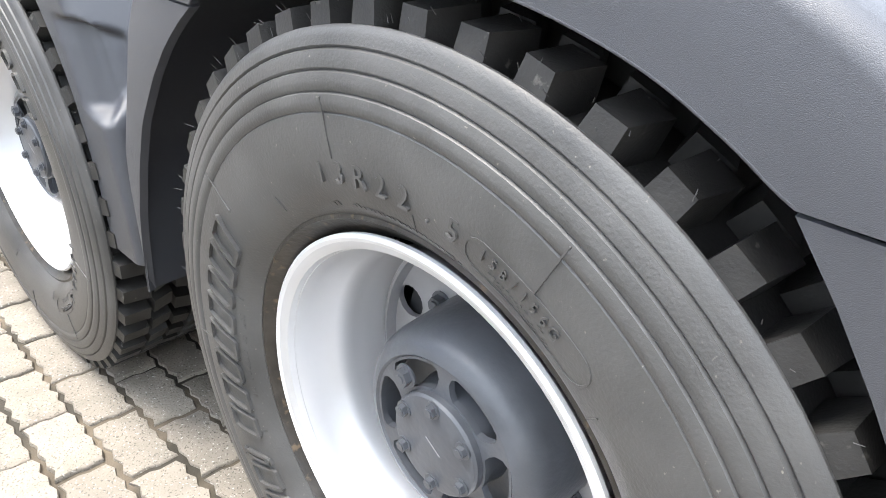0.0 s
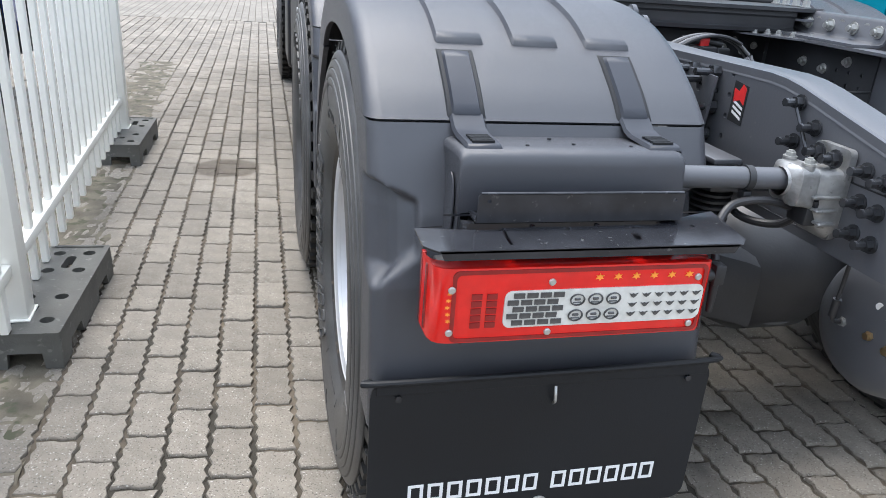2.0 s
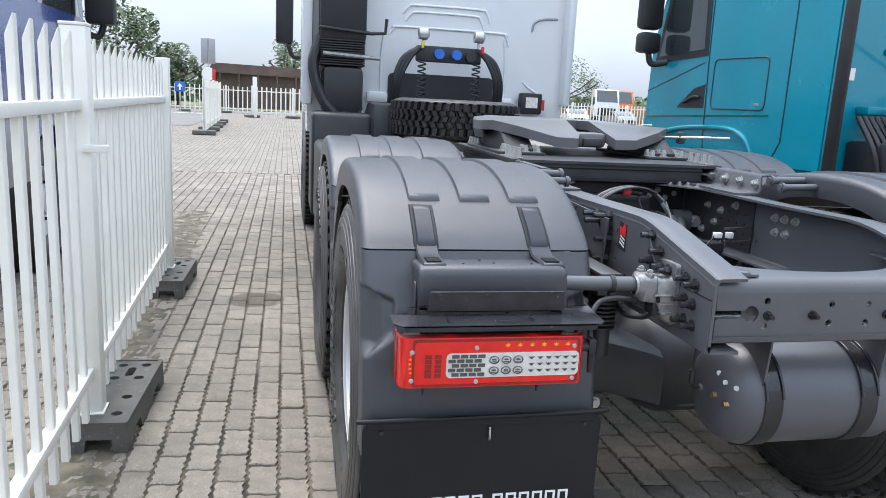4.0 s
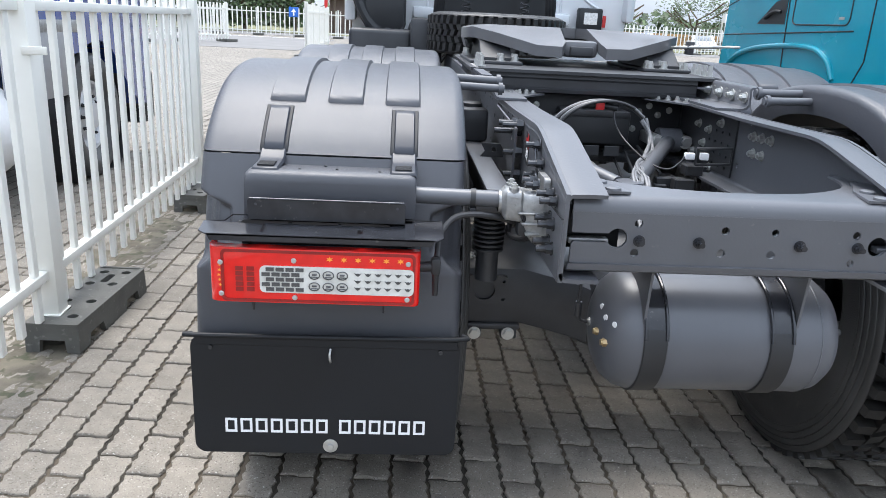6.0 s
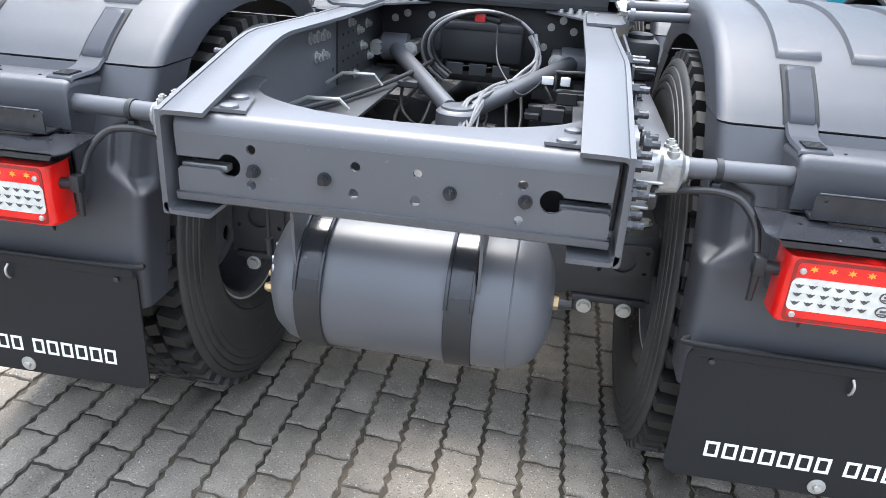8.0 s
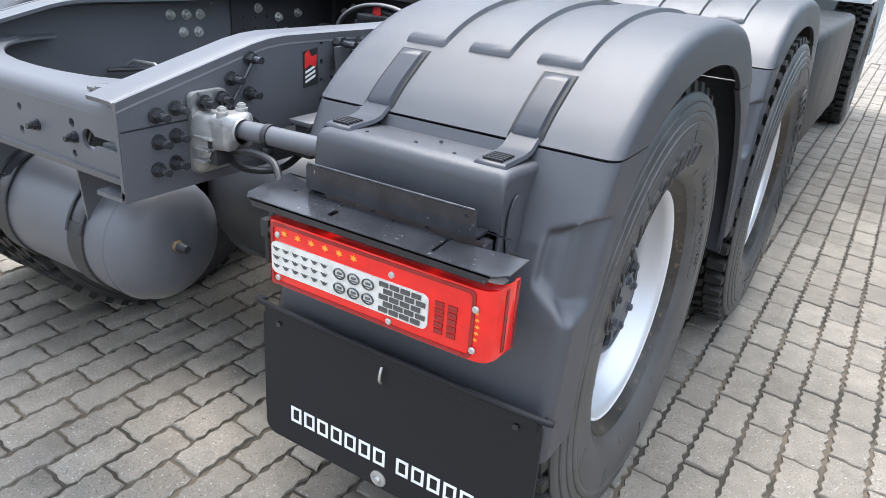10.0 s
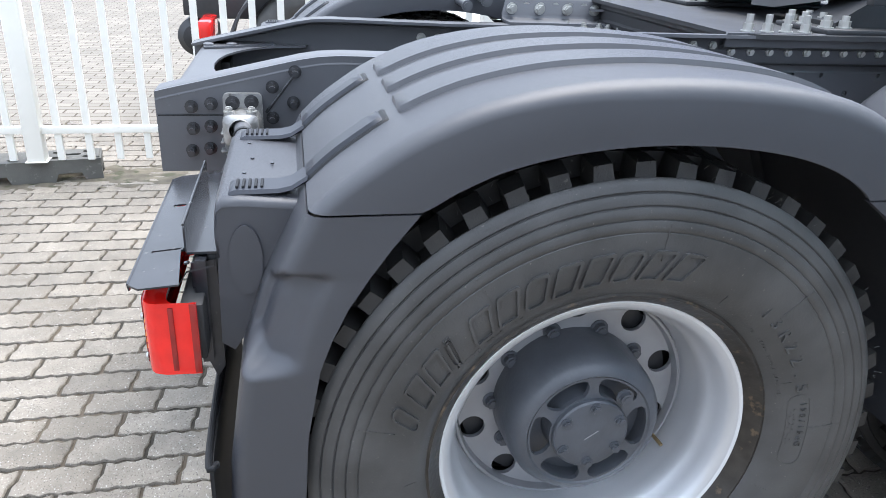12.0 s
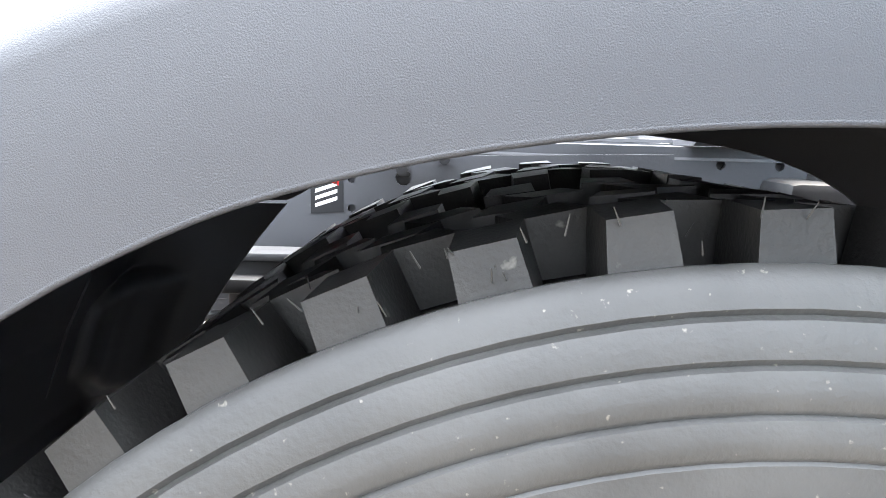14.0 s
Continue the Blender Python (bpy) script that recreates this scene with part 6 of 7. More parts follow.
for s in (1, -1):
    bm = bmesh.new()
    strip(bm, [[(s * 0.330, y, 1.136), (s * 0.425, y, 1.136), (s * 0.438, y, 1.141), (s * 0.444, y, 1.152), (s * 0.446, y + 0.01, 1.200), (s * 0.452, y + 0.01, 1.208), (s * 0.490, y + 0.01, 1.210)] for y in (1.53, 2.95)])
    strip(bm, [[(s * 0.40, y, 1.172), (s * 0.46, y, 1.172), (s * 0.475, y, 1.18), (s * 0.48, y, 1.215)] for y in (1.86, 2.95)])
    a = part("angle_bracket", bm, M_FRAME, truck, "grey angle bracket along the rail", thick=0.008)
    n1 = None
    for k in range(14):
        m = Matrix.Translation((s * 0.4455, 1.62 + 0.055 * k, 1.180 if k < 5 else 1.165)) @ Matrix.Rotation(0 if s > 0 else math.pi, 4, "Z")
        if n1 is None:
            n1 = part("bolt", hexnut(bmesh.new(), (0, 0, 0), (1, 0, 0), 0.011, 0.010, 0.006, 0.007), M_STEEL, a, "bright bolt")
            n1.matrix_basis = m
        else:
            again(n1, a, m)
    for k in range(4):
        again(n1, a, Matrix.Translation((s * 0.4445, 1.565 + 0.105 * k, 1.172)) @ Matrix.Rotation(math.pi if s > 0 else 0, 4, "Z") @ Matrix.Scale(1.35, 4))
    n2 = None
    for k in range(4):
        for y in (1.93, 2.62):
            m = Matrix.Translation((s * (0.455 + 0.0 * k), y + 0.055 * k, 1.216))
            if n2 is None:
                n2 = part("stud", hexnut(bmesh.new(), (0, 0, 0), (0, 0, 1), 0.013, 0.018, 0.022, 0.009), M_STEEL, a)
                n2.matrix_basis = m
            else:
                again(n2, a, m)
    # bearing block
    bm = bmesh.new()
    prof = [(2.20, 1.215), (2.20, 1.24), (2.30, 1.30), (2.38, 1.325), (2.52, 1.325), (2.60, 1.30), (2.70, 1.24), (2.70, 1.215)]
    plate(bm, prof, [], lambda u, v, d: (s * (0.30 + d), u, v), 0.13)
    box(bm, s * 0.26, s * 0.48, 2.14, 2.76, 1.214, 1.228, 0.004)
    part("bearing_block", bm, M_DARK, truck, "black cast bearing block")
    bolts("bearing_bolt", [(s * x, y, 1.228) for y in (2.165, 2.22) for x in (0.29, 0.35, 0.44)], (0, 0, 1), M_STEEL, truck, r=0.015, h=0.016, stud=0.012, rs=0.010)

# coupling plate with two ramps and a throat
OUT = [(-0.49, 2.46), (-0.46, 2.36), (-0.36, 2.25), (-0.20, 2.165), (-0.095, 2.16), (-0.075, 2.20), (-0.06, 2.42), (-0.03, 2.50), (0.03, 2.50), (0.06, 2.42), (0.075, 2.20), (0.095, 2.16), (0.20, 2.165), (0.36, 2.25), (0.46, 2.36), (0.49, 2.46),
       (0.49, 2.62), (0.44, 2.80), (0.33, 2.93), (0.15, 2.99), (-0.15, 2.99), (-0.33, 2.93), (-0.44, 2.80), (-0.49, 2.62)]


def ramp_z(u, v):
    return 1.375 - 0.55 * max(0.0, 2.34 - v) ** 1.15 - 0.02 * max(0.0, abs(u) - 0.40) / 0.09


bm = bmesh.new()
plate(bm, OUT, [], lambda u, v, d: (u, v, ramp_z(u, v) - d), 0.045)
fw = part("fifth_wheel", bm, M_PLATE, truck, "grey greased fifth wheel coupling plate", sharp=40)
rows = []
for (u, v) in OUT[15:] + OUT[:1]:
    rows.append([(u, v, ramp_z(u, v) - 0.04), (u * 0.97, v, ramp_z(u, v) - 0.085)])
part("skirt", strip(bmesh.new(), rows), M_PLATE, fw, thick=0.012)
part("jaw", B(-0.075, 0.075, 2.22, 2.36, 1.255, 1.325, 0.02), M_PLATE, fw)
part("jaw_lock", B(-0.05, 0.05, 2.205, 2.24, 1.262, 1.30, 0.006), M_DARK, fw)
part("grease_tag", B(0.29, 0.345, 2.30, 2.315, 1.372, 1.377, 0.001), M_WHITE, fw)
bm = tube(bmesh.new(), [(0.30, 2.45, 1.30), (0.45, 2.30, 1.318), (0.55, 2.10, 1.330)], 0.007, straight=True)
tube(bm, [(0.55, 2.10, 1.330), (0.545, 2.04, 1.332), (0.575, 2.00, 1.334), (0.605, 2.04, 1.334), (0.59, 2.10, 1.332), (0.55, 2.10, 1.330)], 0.005)
part("release_handle", bm, M_STEEL, fw, "bright release handle with a loop")
part("handle_guide", B(0.47, 0.50, 2.24, 2.28, 1.29, 1.345, 0.005), M_DARK, fw)


# ---- cab, tanks and spare wheel of the tractor unit ----
CY = 5.9
for s in (1, -1):
    make_wheel(7.35, s, True, 60)
bm = bmesh.new()
prof = [(CY, 1.46), (CY, 3.45), (CY + 0.12, 3.60), (CY + 1.7, 3.62), (CY + 2.15, 3.2), (CY + 2.45, 2.2), (CY + 2.5, 1.3), (CY + 2.5, 0.55), (CY + 2.1, 0.55), (CY + 2.05, 1.25), (CY + 0.85, 1.25), (CY + 0.8, 1.1), (CY + 0.05, 1.1)]
plate(bm, prof, [], lambda u, v, d: (-1.24 + d, u, v), 2.48)
cab = part("cab", bm, M_CAB, truck, "white sleeper cab with embossed rear wall")


def emboss(parent, pts, r=0.012, material=M_CAB):
    part("pressed_line", tube(bmesh.new(), pts, r, n=6, seg=8), material, parent)


for z, x0, x1 in ((2.30, -0.33, 0.42), (2.24, -0.30, 0.36), (2.10, -0.46, 0.62)):
    emboss(cab, [(x0 - 0.05, CY, z - 0.08), (x0, CY - 0.004, z - 0.02), (x0 + 0.08, CY - 0.004, z), (x1 - 0.08, CY - 0.004, z), (x1, CY - 0.004, z - 0.03), (x1 + 0.04, CY, z - 0.12)])
for s in (1, -1):
    emboss(cab, [(0.03 + s * 0.58, CY - 0.003, 2.04), (0.03 + s * 0.60, CY - 0.004, 1.8), (0.03 + s * 0.60, CY - 0.003, 1.46)])
emboss(cab, [(0.88, CY, 2.14), (0.90, CY - 0.004, 2.22), (0.98, CY - 0.004, 2.26), (1.13, CY - 0.004, 2.27)], 0.012, M_DISC)
emboss(cab, [(0.82, CY, 1.66), (0.90, CY - 0.003, 1.60), (1.0, CY - 0.003, 1.55)])
part("side_deflector", B(-1.30, -1.20, CY - 0.14, CY + 0.3, 1.35, 3.4, 0.03), M_CAB, cab)
part("side_deflector", B(1.20, 1.28, CY - 0.14, CY + 0.3, 1.45, 3.4, 0.03), M_CAB, cab)
bm = bmesh.new()
plate(bm, rounded(-0.50, 0.52, 1.28, 1.68, 0.05), [], lambda u, v, d: (u, CY - 0.03 + d, v), 0.03)
part("dark_recess", bm, M_TRIM, cab)
for x in (-0.60, 0.62):
    part("white_foot", B(x - 0.10, x + 0.10, CY - 0.05, CY + 0.02, 1.40, 1.50, 0.02), M_CAB, cab)
# air intake tower
bm = bmesh.new()
box(bm, -1.15, -0.74, CY - 0.30, CY - 0.01, 1.92, 3.3, 0.03)
it = part("air_intake", bm, M_TRIM, cab, "black ribbed air intake tower")
part("cover", B(-1.12, -0.76, CY - 0.32, CY - 0.02, 1.28, 1.70, 0.05), M_TRIM, it)
for k in range(11):
    part("louvre", B(-1.14, -0.75, CY - 0.31, CY - 0.03, 1.705 + 0.021 * k, 1.719 + 0.021 * k, 0.003, 1), M_TRIM, it)
part("stay", tube(bmesh.new(), [(-1.16, CY - 0.33, 2.02), (-0.70, CY - 0.33, 1.99), (-0.58, CY - 0.33, 2.00), (-0.57, CY - 0.33, 2.12)], 0.016, straight=True), M_TRIM, it)
part("stay", tube(bmesh.new(), [(-1.12, CY - 0.33, 1.80), (-0.62, CY - 0.33, 1.78)], 0.018, straight=True), M_CAST, it)
part("duct", tube(bmesh.new(), [(-1.13, CY - 0.2, 1.95), (-1.20, CY - 0.25, 1.7), (-1.12, CY - 0.28, 1.42), (-0.95, CY - 0.3, 1.22)], 0.05), M_TRIM, it)
# hose bar with couplings and coils
hb = part("hose_bar", B(-0.30, 0.30, CY - 0.36, CY - 0.30, 1.78, 1.92, 0.015), M_TRIM, cab, "black hose carrier with blue and red couplings")
for x in (-0.24, 0.27):
    part("lamp_cap", lathe(bmesh.new(), [(-0.05, 0.02), (-0.045, 0.05), (0.03, 0.055), (0.05, 0.03), (0.05, 0.0)], (x, CY - 0.36, 2.02), 20), M_STEEL, hb)
    part("cap_stem", C((x, CY - 0.34, 1.9), (x, CY - 0.34, 2.02), 0.012, seg=8), M_STEEL, hb)
for x in (-0.10, 0.06):
    part("coupling", C((x, CY - 0.36, 1.85), (x, CY - 0.42, 1.85), 0.045, seg=16), M_SIGNBLUE, hb, "blue coupling cap")
part("coupling", C((0.19, CY - 0.36, 1.84), (0.19, CY - 0.42, 1.84), 0.045, seg=16), M_TRIM, hb)
part("red_handle", B(0.285, 0.31, CY - 0.42, CY - 0.38, 1.87, 1.94, 0.008), M_REDPLUG, hb)
part("yellow_handle", B(-0.265, -0.24, CY - 0.42, CY - 0.38, 1.89, 1.95, 0.008), M_YELLOW, hb)
for s in (1, -1):
    for k in range(3):
        part("hose", tube(bmesh.new(), [(s * 0.27, CY - 0.36, 1.90), (s * (0.36 + 0.03 * k), CY - 0.38, 1.80), (s * (0.44 + 0.025 * k), CY - 0.38, 1.62), (s * (0.46 + 0.025 * k), CY - 0.3, 1.38)], 0.022), M_HOSE, hb)
    pts = [(s * 0.25 + 0.035 * math.cos(a * 0.9), CY - 0.38 + 0.035 * math.sin(a * 0.9), 1.80 - 0.0052 * a * 1.2) for a in range(0, 64)]
    part("coil", tube(bmesh.new(), pts, 0.007, n=2, seg=6), M_HOSE, hb)
part("work_lamp", B(0.78, 1.0, CY - 0.12, CY - 0.02, 1.36, 1.56, 0.02), M_TRIM, cab)
part("lamp_glass", B(0.83, 0.95, CY - 0.125, CY - 0.12, 1.42, 1.52), M_CHROME, cab)
part("mirror", B(-1.55, -1.36, CY + 1.55, CY + 1.68, 1.98, 2.55, 0.03), M_TRIM, cab, "black door mirror")
part("mirror_arm", tube(bmesh.new(), [(-1.42, CY + 1.6, 2.0), (-1.36, CY + 1.6, 1.85), (-1.22, CY + 1.6, 1.86)], 0.025), M_TRIM, cab)
part("tail_light", B(1.02, 1.05, CY - 0.04, CY - 0.03, 1.40, 1.50), M_REDPLUG, cab)

# dark equipment between cab and rear axles
part("side_box", B(-1.20, -0.66, 3.55, 5.2, 0.42, 1.08, 0.05, 3), M_TRIM, truck, "black side box below the cab rear")
part("side_box", B(0.66, 1.20, 3.6, 5.6, 0.42, 1.05, 0.05, 3), M_TRIM, truck)
part("step_plate", B(-1.22, -0.70, 5.22, 5.85, 0.42, 1.30, 0.04, 3), M_DARK, truck)
rk = random.Random(5)
bolts("cap_bolt", [(-1.20, 3.62 + rk.uniform(0, .1), 0.55 + 0.06 * k) for k in range(8)], (-1, 0, 0), M_STEEL, truck, r=0.016, h=0.02, stud=0)
part("exhaust_box", B(-0.72, -0.46, 5.1, 5.7, 0.9, 1.40, 0.04), M_DARK, truck)
for k in range(10):
    x = -0.95 + 0.06 * k
    part("pipe", tube(bmesh.new(), [(x, 5.62, 1.35), (x + rk.uniform(-.06, .06), 5.55, 1.2), (x + rk.uniform(-.1, .1), 5.4, 1.05)], 0.015), rk.choice((M_HOSE, M_HOSE, M_STEEL)), truck)
for x in (-0.35, 0.0, 0.35):
    part("spare_carrier", B(x - 0.04, x + 0.04, 4.35, 5.55, 1.10, 1.16, 0.005), M_DARK, truck)
sp = new("spare_wheel")
sp.parent = truck
sp.matrix_basis = Matrix.Translation((-0.05, 4.97, 1.30)) @ Matrix.Rotation(-math.pi / 2, 4, "Y") @ Matrix.Scale(0.96, 4)
part("tyre", tyre_shell(1, 72), M_RUBBER, sp, sharp=28)
part("tread_floor", tread_base(72), M_TREAD, sp)
part("tread", tread_blocks(bmesh.new(), 4), M_TREAD, sp)
part("rim", lathe(bmesh.new(), [(0.09, 0.297), (0.07, 0.28), (0.05, 0.20), (0.05, 0.10)], (0, 0, 0), 48), M_RIM, sp)


# ---- neighbouring trucks ----
def simple_wheel(parent, x, y, r, face, rim_mat=M_RIM, nuts=False):
    prof = [(0.05, r * 0.56), (0.10, r * 0.60), (0.145, r * 0.72), (0.15, r * 0.82), (0.14, r * 0.93), (0.12, r * 0.985), (0.09, r), (-0.09, r), (-0.12, r * 0.985), (-0.15, r * 0.8), (-0.10, r * 0.58)]
    wh = part("wheel", lathe(bmesh.new(), prof, (x, y, r), 48, s=face), M_RUBBER, parent, "black tyre", sharp=40)
    part("rim", lathe(bmesh.new(), [(0.06, r * 0.57), (0.09, r * 0.56), (0.085, r * 0.52), (0.04, r * 0.49), (0.03, r * 0.42), (0.06, r * 0.34), (0.075, r * 0.30), (0.09, r * 0.22), (0.12, r * 0.20), (0.125, 0.0)], (x, y, r), 40, s=face), rim_mat, wh)
    if nuts:
        bolts("wheel_nut", [(x + face * 0.07, y + r * 0.31 * math.cos(a), r + r * 0.31 * math.sin(a)) for a in [2 * math.pi * i / 10 for i in range(10)]], (face, 0, 0), M_BOLT, wh, r=0.014, h=0.022, stud=0.01)
    return wh


# teal tractor, its left flank towards the yard; local x to its right, y ahead
teal = thing("tractor_truck", "teal tractor unit with black trim parked beside the chassis", "truck")
teal.matrix_world = pose(2.58, 3.80, 0, 0, 0, 7)
arch = [(1.50 + 0.60 * math.cos(a), 0.50 + 0.60 * math.sin(a)) for a in [radians(180 - 12 * i) for i in range(16)]]
prof = [(0.0, 1.02), (0.0, 3.3), (0.3, 3.55), (1.5, 3.6), (2.05, 3.2), (2.38, 2.1), (2.42, 1.2), (2.42, 0.45), (2.12, 0.45)] + arch[::-1][1:] + [(0.86, 1.02)]
win = [(1.52, 2.04), (1.56, 2.62), (1.62, 2.72), (2.02, 2.72), (2.14, 2.3), (2.22, 2.0)]
bm = bmesh.new()
plate(bm, prof, [], lambda u, v, d: (d, u, v), 2.36)
bmesh.ops.bevel(bm, geom=[e for e in bm.edges if len(e.link_faces) == 2 and e.calc_face_angle(0) > 1.2], offset=0.03, segments=3, affect="EDGES")
body = part("cab", bm, M_TEAL, teal, "glossy teal cab body")
part("window_frame", plate(bmesh.new(), [(1.47, 1.98), (1.50, 2.66), (1.60, 2.78), (2.06, 2.78), (2.20, 2.3), (2.29, 1.93)], [], lambda u, v, d: (-0.006 + d, u, v), 0.010), M_TRIM, body)
part("window", plate(bmesh.new(), win, [], lambda u, v, d: (-0.010 + d, u, v), 0.008), M_GLASS, body, "dark side window")
part("wind_deflector", plate(bmesh.new(), [(0.20, 2.42), (0.28, 2.75), (0.40, 2.75), (0.30, 2.35)], [], lambda u, v, d: (-0.008 + d, u, v), 0.010), M_TRIM, body)


def groove(pts, r=0.006, m=M_TRIM):
    part("panel_gap", tube(bmesh.new(), [(-0.001, y, z) for y, z in pts], r, straight=True, seg=6), m, body)


groove([(1.47, 2.9), (1.45, 1.95), (1.42, 1.30), (1.40, 1.10)])
groove([(0.62, 1.46), (2.36, 1.40)])
groove(rounded(0.68, 1.36, 1.50, 1.94, 0.05) + rounded(0.68, 1.36, 1.50, 1.94, 0.05)[:1])
groove([(0.45, 2.9), (0.45, 1.25), (0.55, 1.06), (0.88, 1.04)])
groove([(2.37, 1.66), (1.50, 1.92)], 0.004)
part("crease", tube(bmesh.new(), [(0.0, 2.35, 1.05), (-0.012, 2.1, 1.22), (-0.016, 1.7, 1.31), (-0.016, 1.1, 1.33), (-0.014, 0.85, 1.25), (0.0, 0.75, 1.10)], 0.022), M_TEAL, body)
part("handle_recess", plate(bmesh.new(), [(1.46, 1.50), (1.46, 1.72), (1.62, 1.68), (1.86, 1.50)], [], lambda u, v, d: (-0.004 + d, u, v), 0.010), M_TRIM, body)
part("door_handle", tube(bmesh.new(), [(-0.012, 1.52, 1.60), (-0.03, 1.60, 1.60), (-0.012, 1.74, 1.55)], 0.014), M_TRIM, body)
part("small_badge", B(-0.004, 0.0, 0.74, 0.80, 1.54, 1.56), M_STEEL, body)
mi = part("mirror", B(-0.30, -0.06, 2.12, 2.28, 2.25, 2.95, 0.05), M_TRIM, body, "black mirror housing")
part("lower_mirror", B(-0.30, -0.08, 2.10, 2.26, 2.02, 2.22, 0.04), M_TRIM, mi)
part("mirror_arm", tube(bmesh.new(), [(-0.18, 2.18, 2.04), (-0.14, 2.16, 1.92), (0.0, 2.1, 1.94)], 0.03), M_TRIM, mi)
part("rear_flap", B(0.0, 0.03, -0.11, 0.002, 1.0, 3.2, 0.01), M_TRIM, body, "black side flap behind the cab")
part("rear_flap", B(2.32, 2.35, -0.11, 0.002, 1.0, 3.2, 0.01), M_TRIM, body)
for k in range(5):
    part("rear_rib", B(0.45, 1.9, -0.02, 0.003, 1.95 + 0.13 * k, 2.0 + 0.13 * k, 0.012), M_TEAL, body)
part("sticker", B(0.14, 0.19, -0.004, -0.001, 1.75, 1.84), M_WHITE, body)
part("rear_shelf", B(0.25, 2.1, -0.12, 0.003, 1.50, 1.56, 0.01), M_TEAL, body)
ch = part("chassis", B(0.55, 1.8, -3.0, 2.0, 0.75, 1.0, 0.02), M_DARK, teal)
part("fairing", B(0.0, 0.06, 0.05, 0.88, 0.25, 1.015, 0.02), M_TRIM, teal, "black side fairing behind the front wheel")
part("fairing", B(0.03, 0.10, -1.2, 0.04, 0.30, 0.95, 0.02), M_TRIM, teal)
part("fuel_tank", lathe(bmesh.new(), [(0, 0.0), (0.0, 0.28), (0.02, 0.31), (1.0, 0.31), (1.02, 0.28), (1.02, 0.0)], (0, 0, 0), 40), M_CAST, teal, "bright metal fuel tank").matrix_basis = Matrix.Translation((0.42, -1.1, 0.62)) @ Matrix.Rotation(math.pi / 2, 4, "Z")
part("side_marker", B(-0.006, 0.0, 0.56, 0.62, 0.55, 0.66, 0.004), M_AMBER, teal, "amber side marker")
for k in range(4):
    part("print_bar", B(-0.003, 0.0, 0.12 + 0.062 * k, 0.155 + 0.062 * k, 0.335, 0.385), M_WHITE, teal)
simple_wheel(teal, 0.14, 1.50, 0.50, -1, M_FRAME, True)
simple_wheel(teal, 2.2, 1.50, 0.50, 1, M_DISC)
part("arch_lip", tube(bmesh.new(), [(0.0, y, z) for y, z in arch], 0.025, n=2), M_TRIM, body)
part("arch_inner", lathe(bmesh.new(), [(0.03, 0.58), (0.45, 0.58), (0.45, 0.2)], (0.0, 1.5, 0.5), 40), M_TRIM, teal)
part("exhaust_pole", C((0.36, -0.25, 0.9), (0.30, -0.2, 3.1), 0.016, seg=10), M_STEEL, teal)
part("stay", tube(bmesh.new(), [(0.34, -0.2, 2.05), (0.9, -0.1, 1.75)], 0.014, straight=True), M_TRIM, teal)
for x in (0.42, 0.58):
    pts = [(x + 0.07 * math.cos(a * 0.9), -0.28 + 0.07 * math.sin(a * 0.9), 1.60 - 0.0062 * a) for a in range(0, 74)]
    part("coil", tube(bmesh.new(), pts, 0.009, n=2, seg=6), M_HOSE, teal)
part("yellow_coupling", C((0.78, -0.2, 1.62), (0.78, -0.26, 1.62), 0.05, seg=16), M_YELLOW, teal)
part("battery_box", B(0.2, 1.9, -0.45, 0.0, 0.85, 1.30, 0.03), M_TRIM, teal)
for k in range(6):
    part("hose", tube(bmesh.new(), [(0.16 + 0.06 * k, -0.12, 1.48), (0.15 + 0.07 * k, -0.3, 1.25), (0.2 + 0.09 * k, -0.35, 1.0)], 0.02), M_HOSE, teal)

# blue tractor behind the fence, seen between the pickets
blue = thing("tractor_truck", "blue tractor unit with white tank parked behind the fence", "truck")
blue.matrix_world = pose(-3.22, 0, 0)
arch = [(5.2 + 0.60 * math.cos(a), 0.50 + 0.60 * math.sin(a)) for a in [radians(12 * i) for i in range(16)]]
prof = [(6.1, 0.5), (6.35, 0.5), (6.35, 1.5), (6.25, 2.3), (5.9, 3.2), (4.1, 3.3), (4.1, 1.24), (4.55, 1.24)] + [(4.62, 1.0)] + [p for p in arch[::-1] if p[1] > 0.9][1:-1] + [(5.82, 0.7)]
bm = bmesh.new()
plate(bm, prof, [], lambda u, v, d: (-d, u, v), 2.3)
body = part("cab", bm, M_BLUE, blue, "dark blue cab body")
part("window", plate(bmesh.new(), [(5.0, 2.0), (5.0, 2.7), (5.8, 2.7), (6.15, 2.0)], [], lambda u, v, d: (0.004 - d, u, v), 0.006), M_GLASS, body)
part("mirror", B(0.05, 0.30, 6.1, 6.25, 1.95, 2.5, 0.04), M_TRIM, body)
part("mirror_arm", tube(bmesh.new(), [(0.2, 6.2, 2.0), (0.14, 6.2, 1.85), (0.0, 6.15, 1.9)], 0.03), M_TRIM, body)
part("lower_panel", B(-0.10, 0.004, 3.9, 4.75, 0.72, 1.22, 0.02), M_DISC, blue, "grey lower cab panel")
part("lower_band", B(-0.10, 0.008, 3.9, 5.0, 1.16, 1.26, 0.02), M_CAST, blue)
part("front_bumper", B(-2.3, 0.0, 6.2, 6.5, 0.3, 0.8, 0.05), M_TRIM, blue)
bm = lathe(bmesh.new(), [(0, 0.0), (0.0, 0.30), (0.04, 0.34), (0.92, 0.34), (0.96, 0.30), (0.96, 0.0)], (0, 0, 0), 40)
o = part("fuel_tank", bm, M_WHITE, blue, "white cylindrical fuel tank")
o.matrix_basis = Matrix.Translation((-0.36, 3.05, 0.56)) @ Matrix.Rotation(math.pi / 2, 4, "Z")
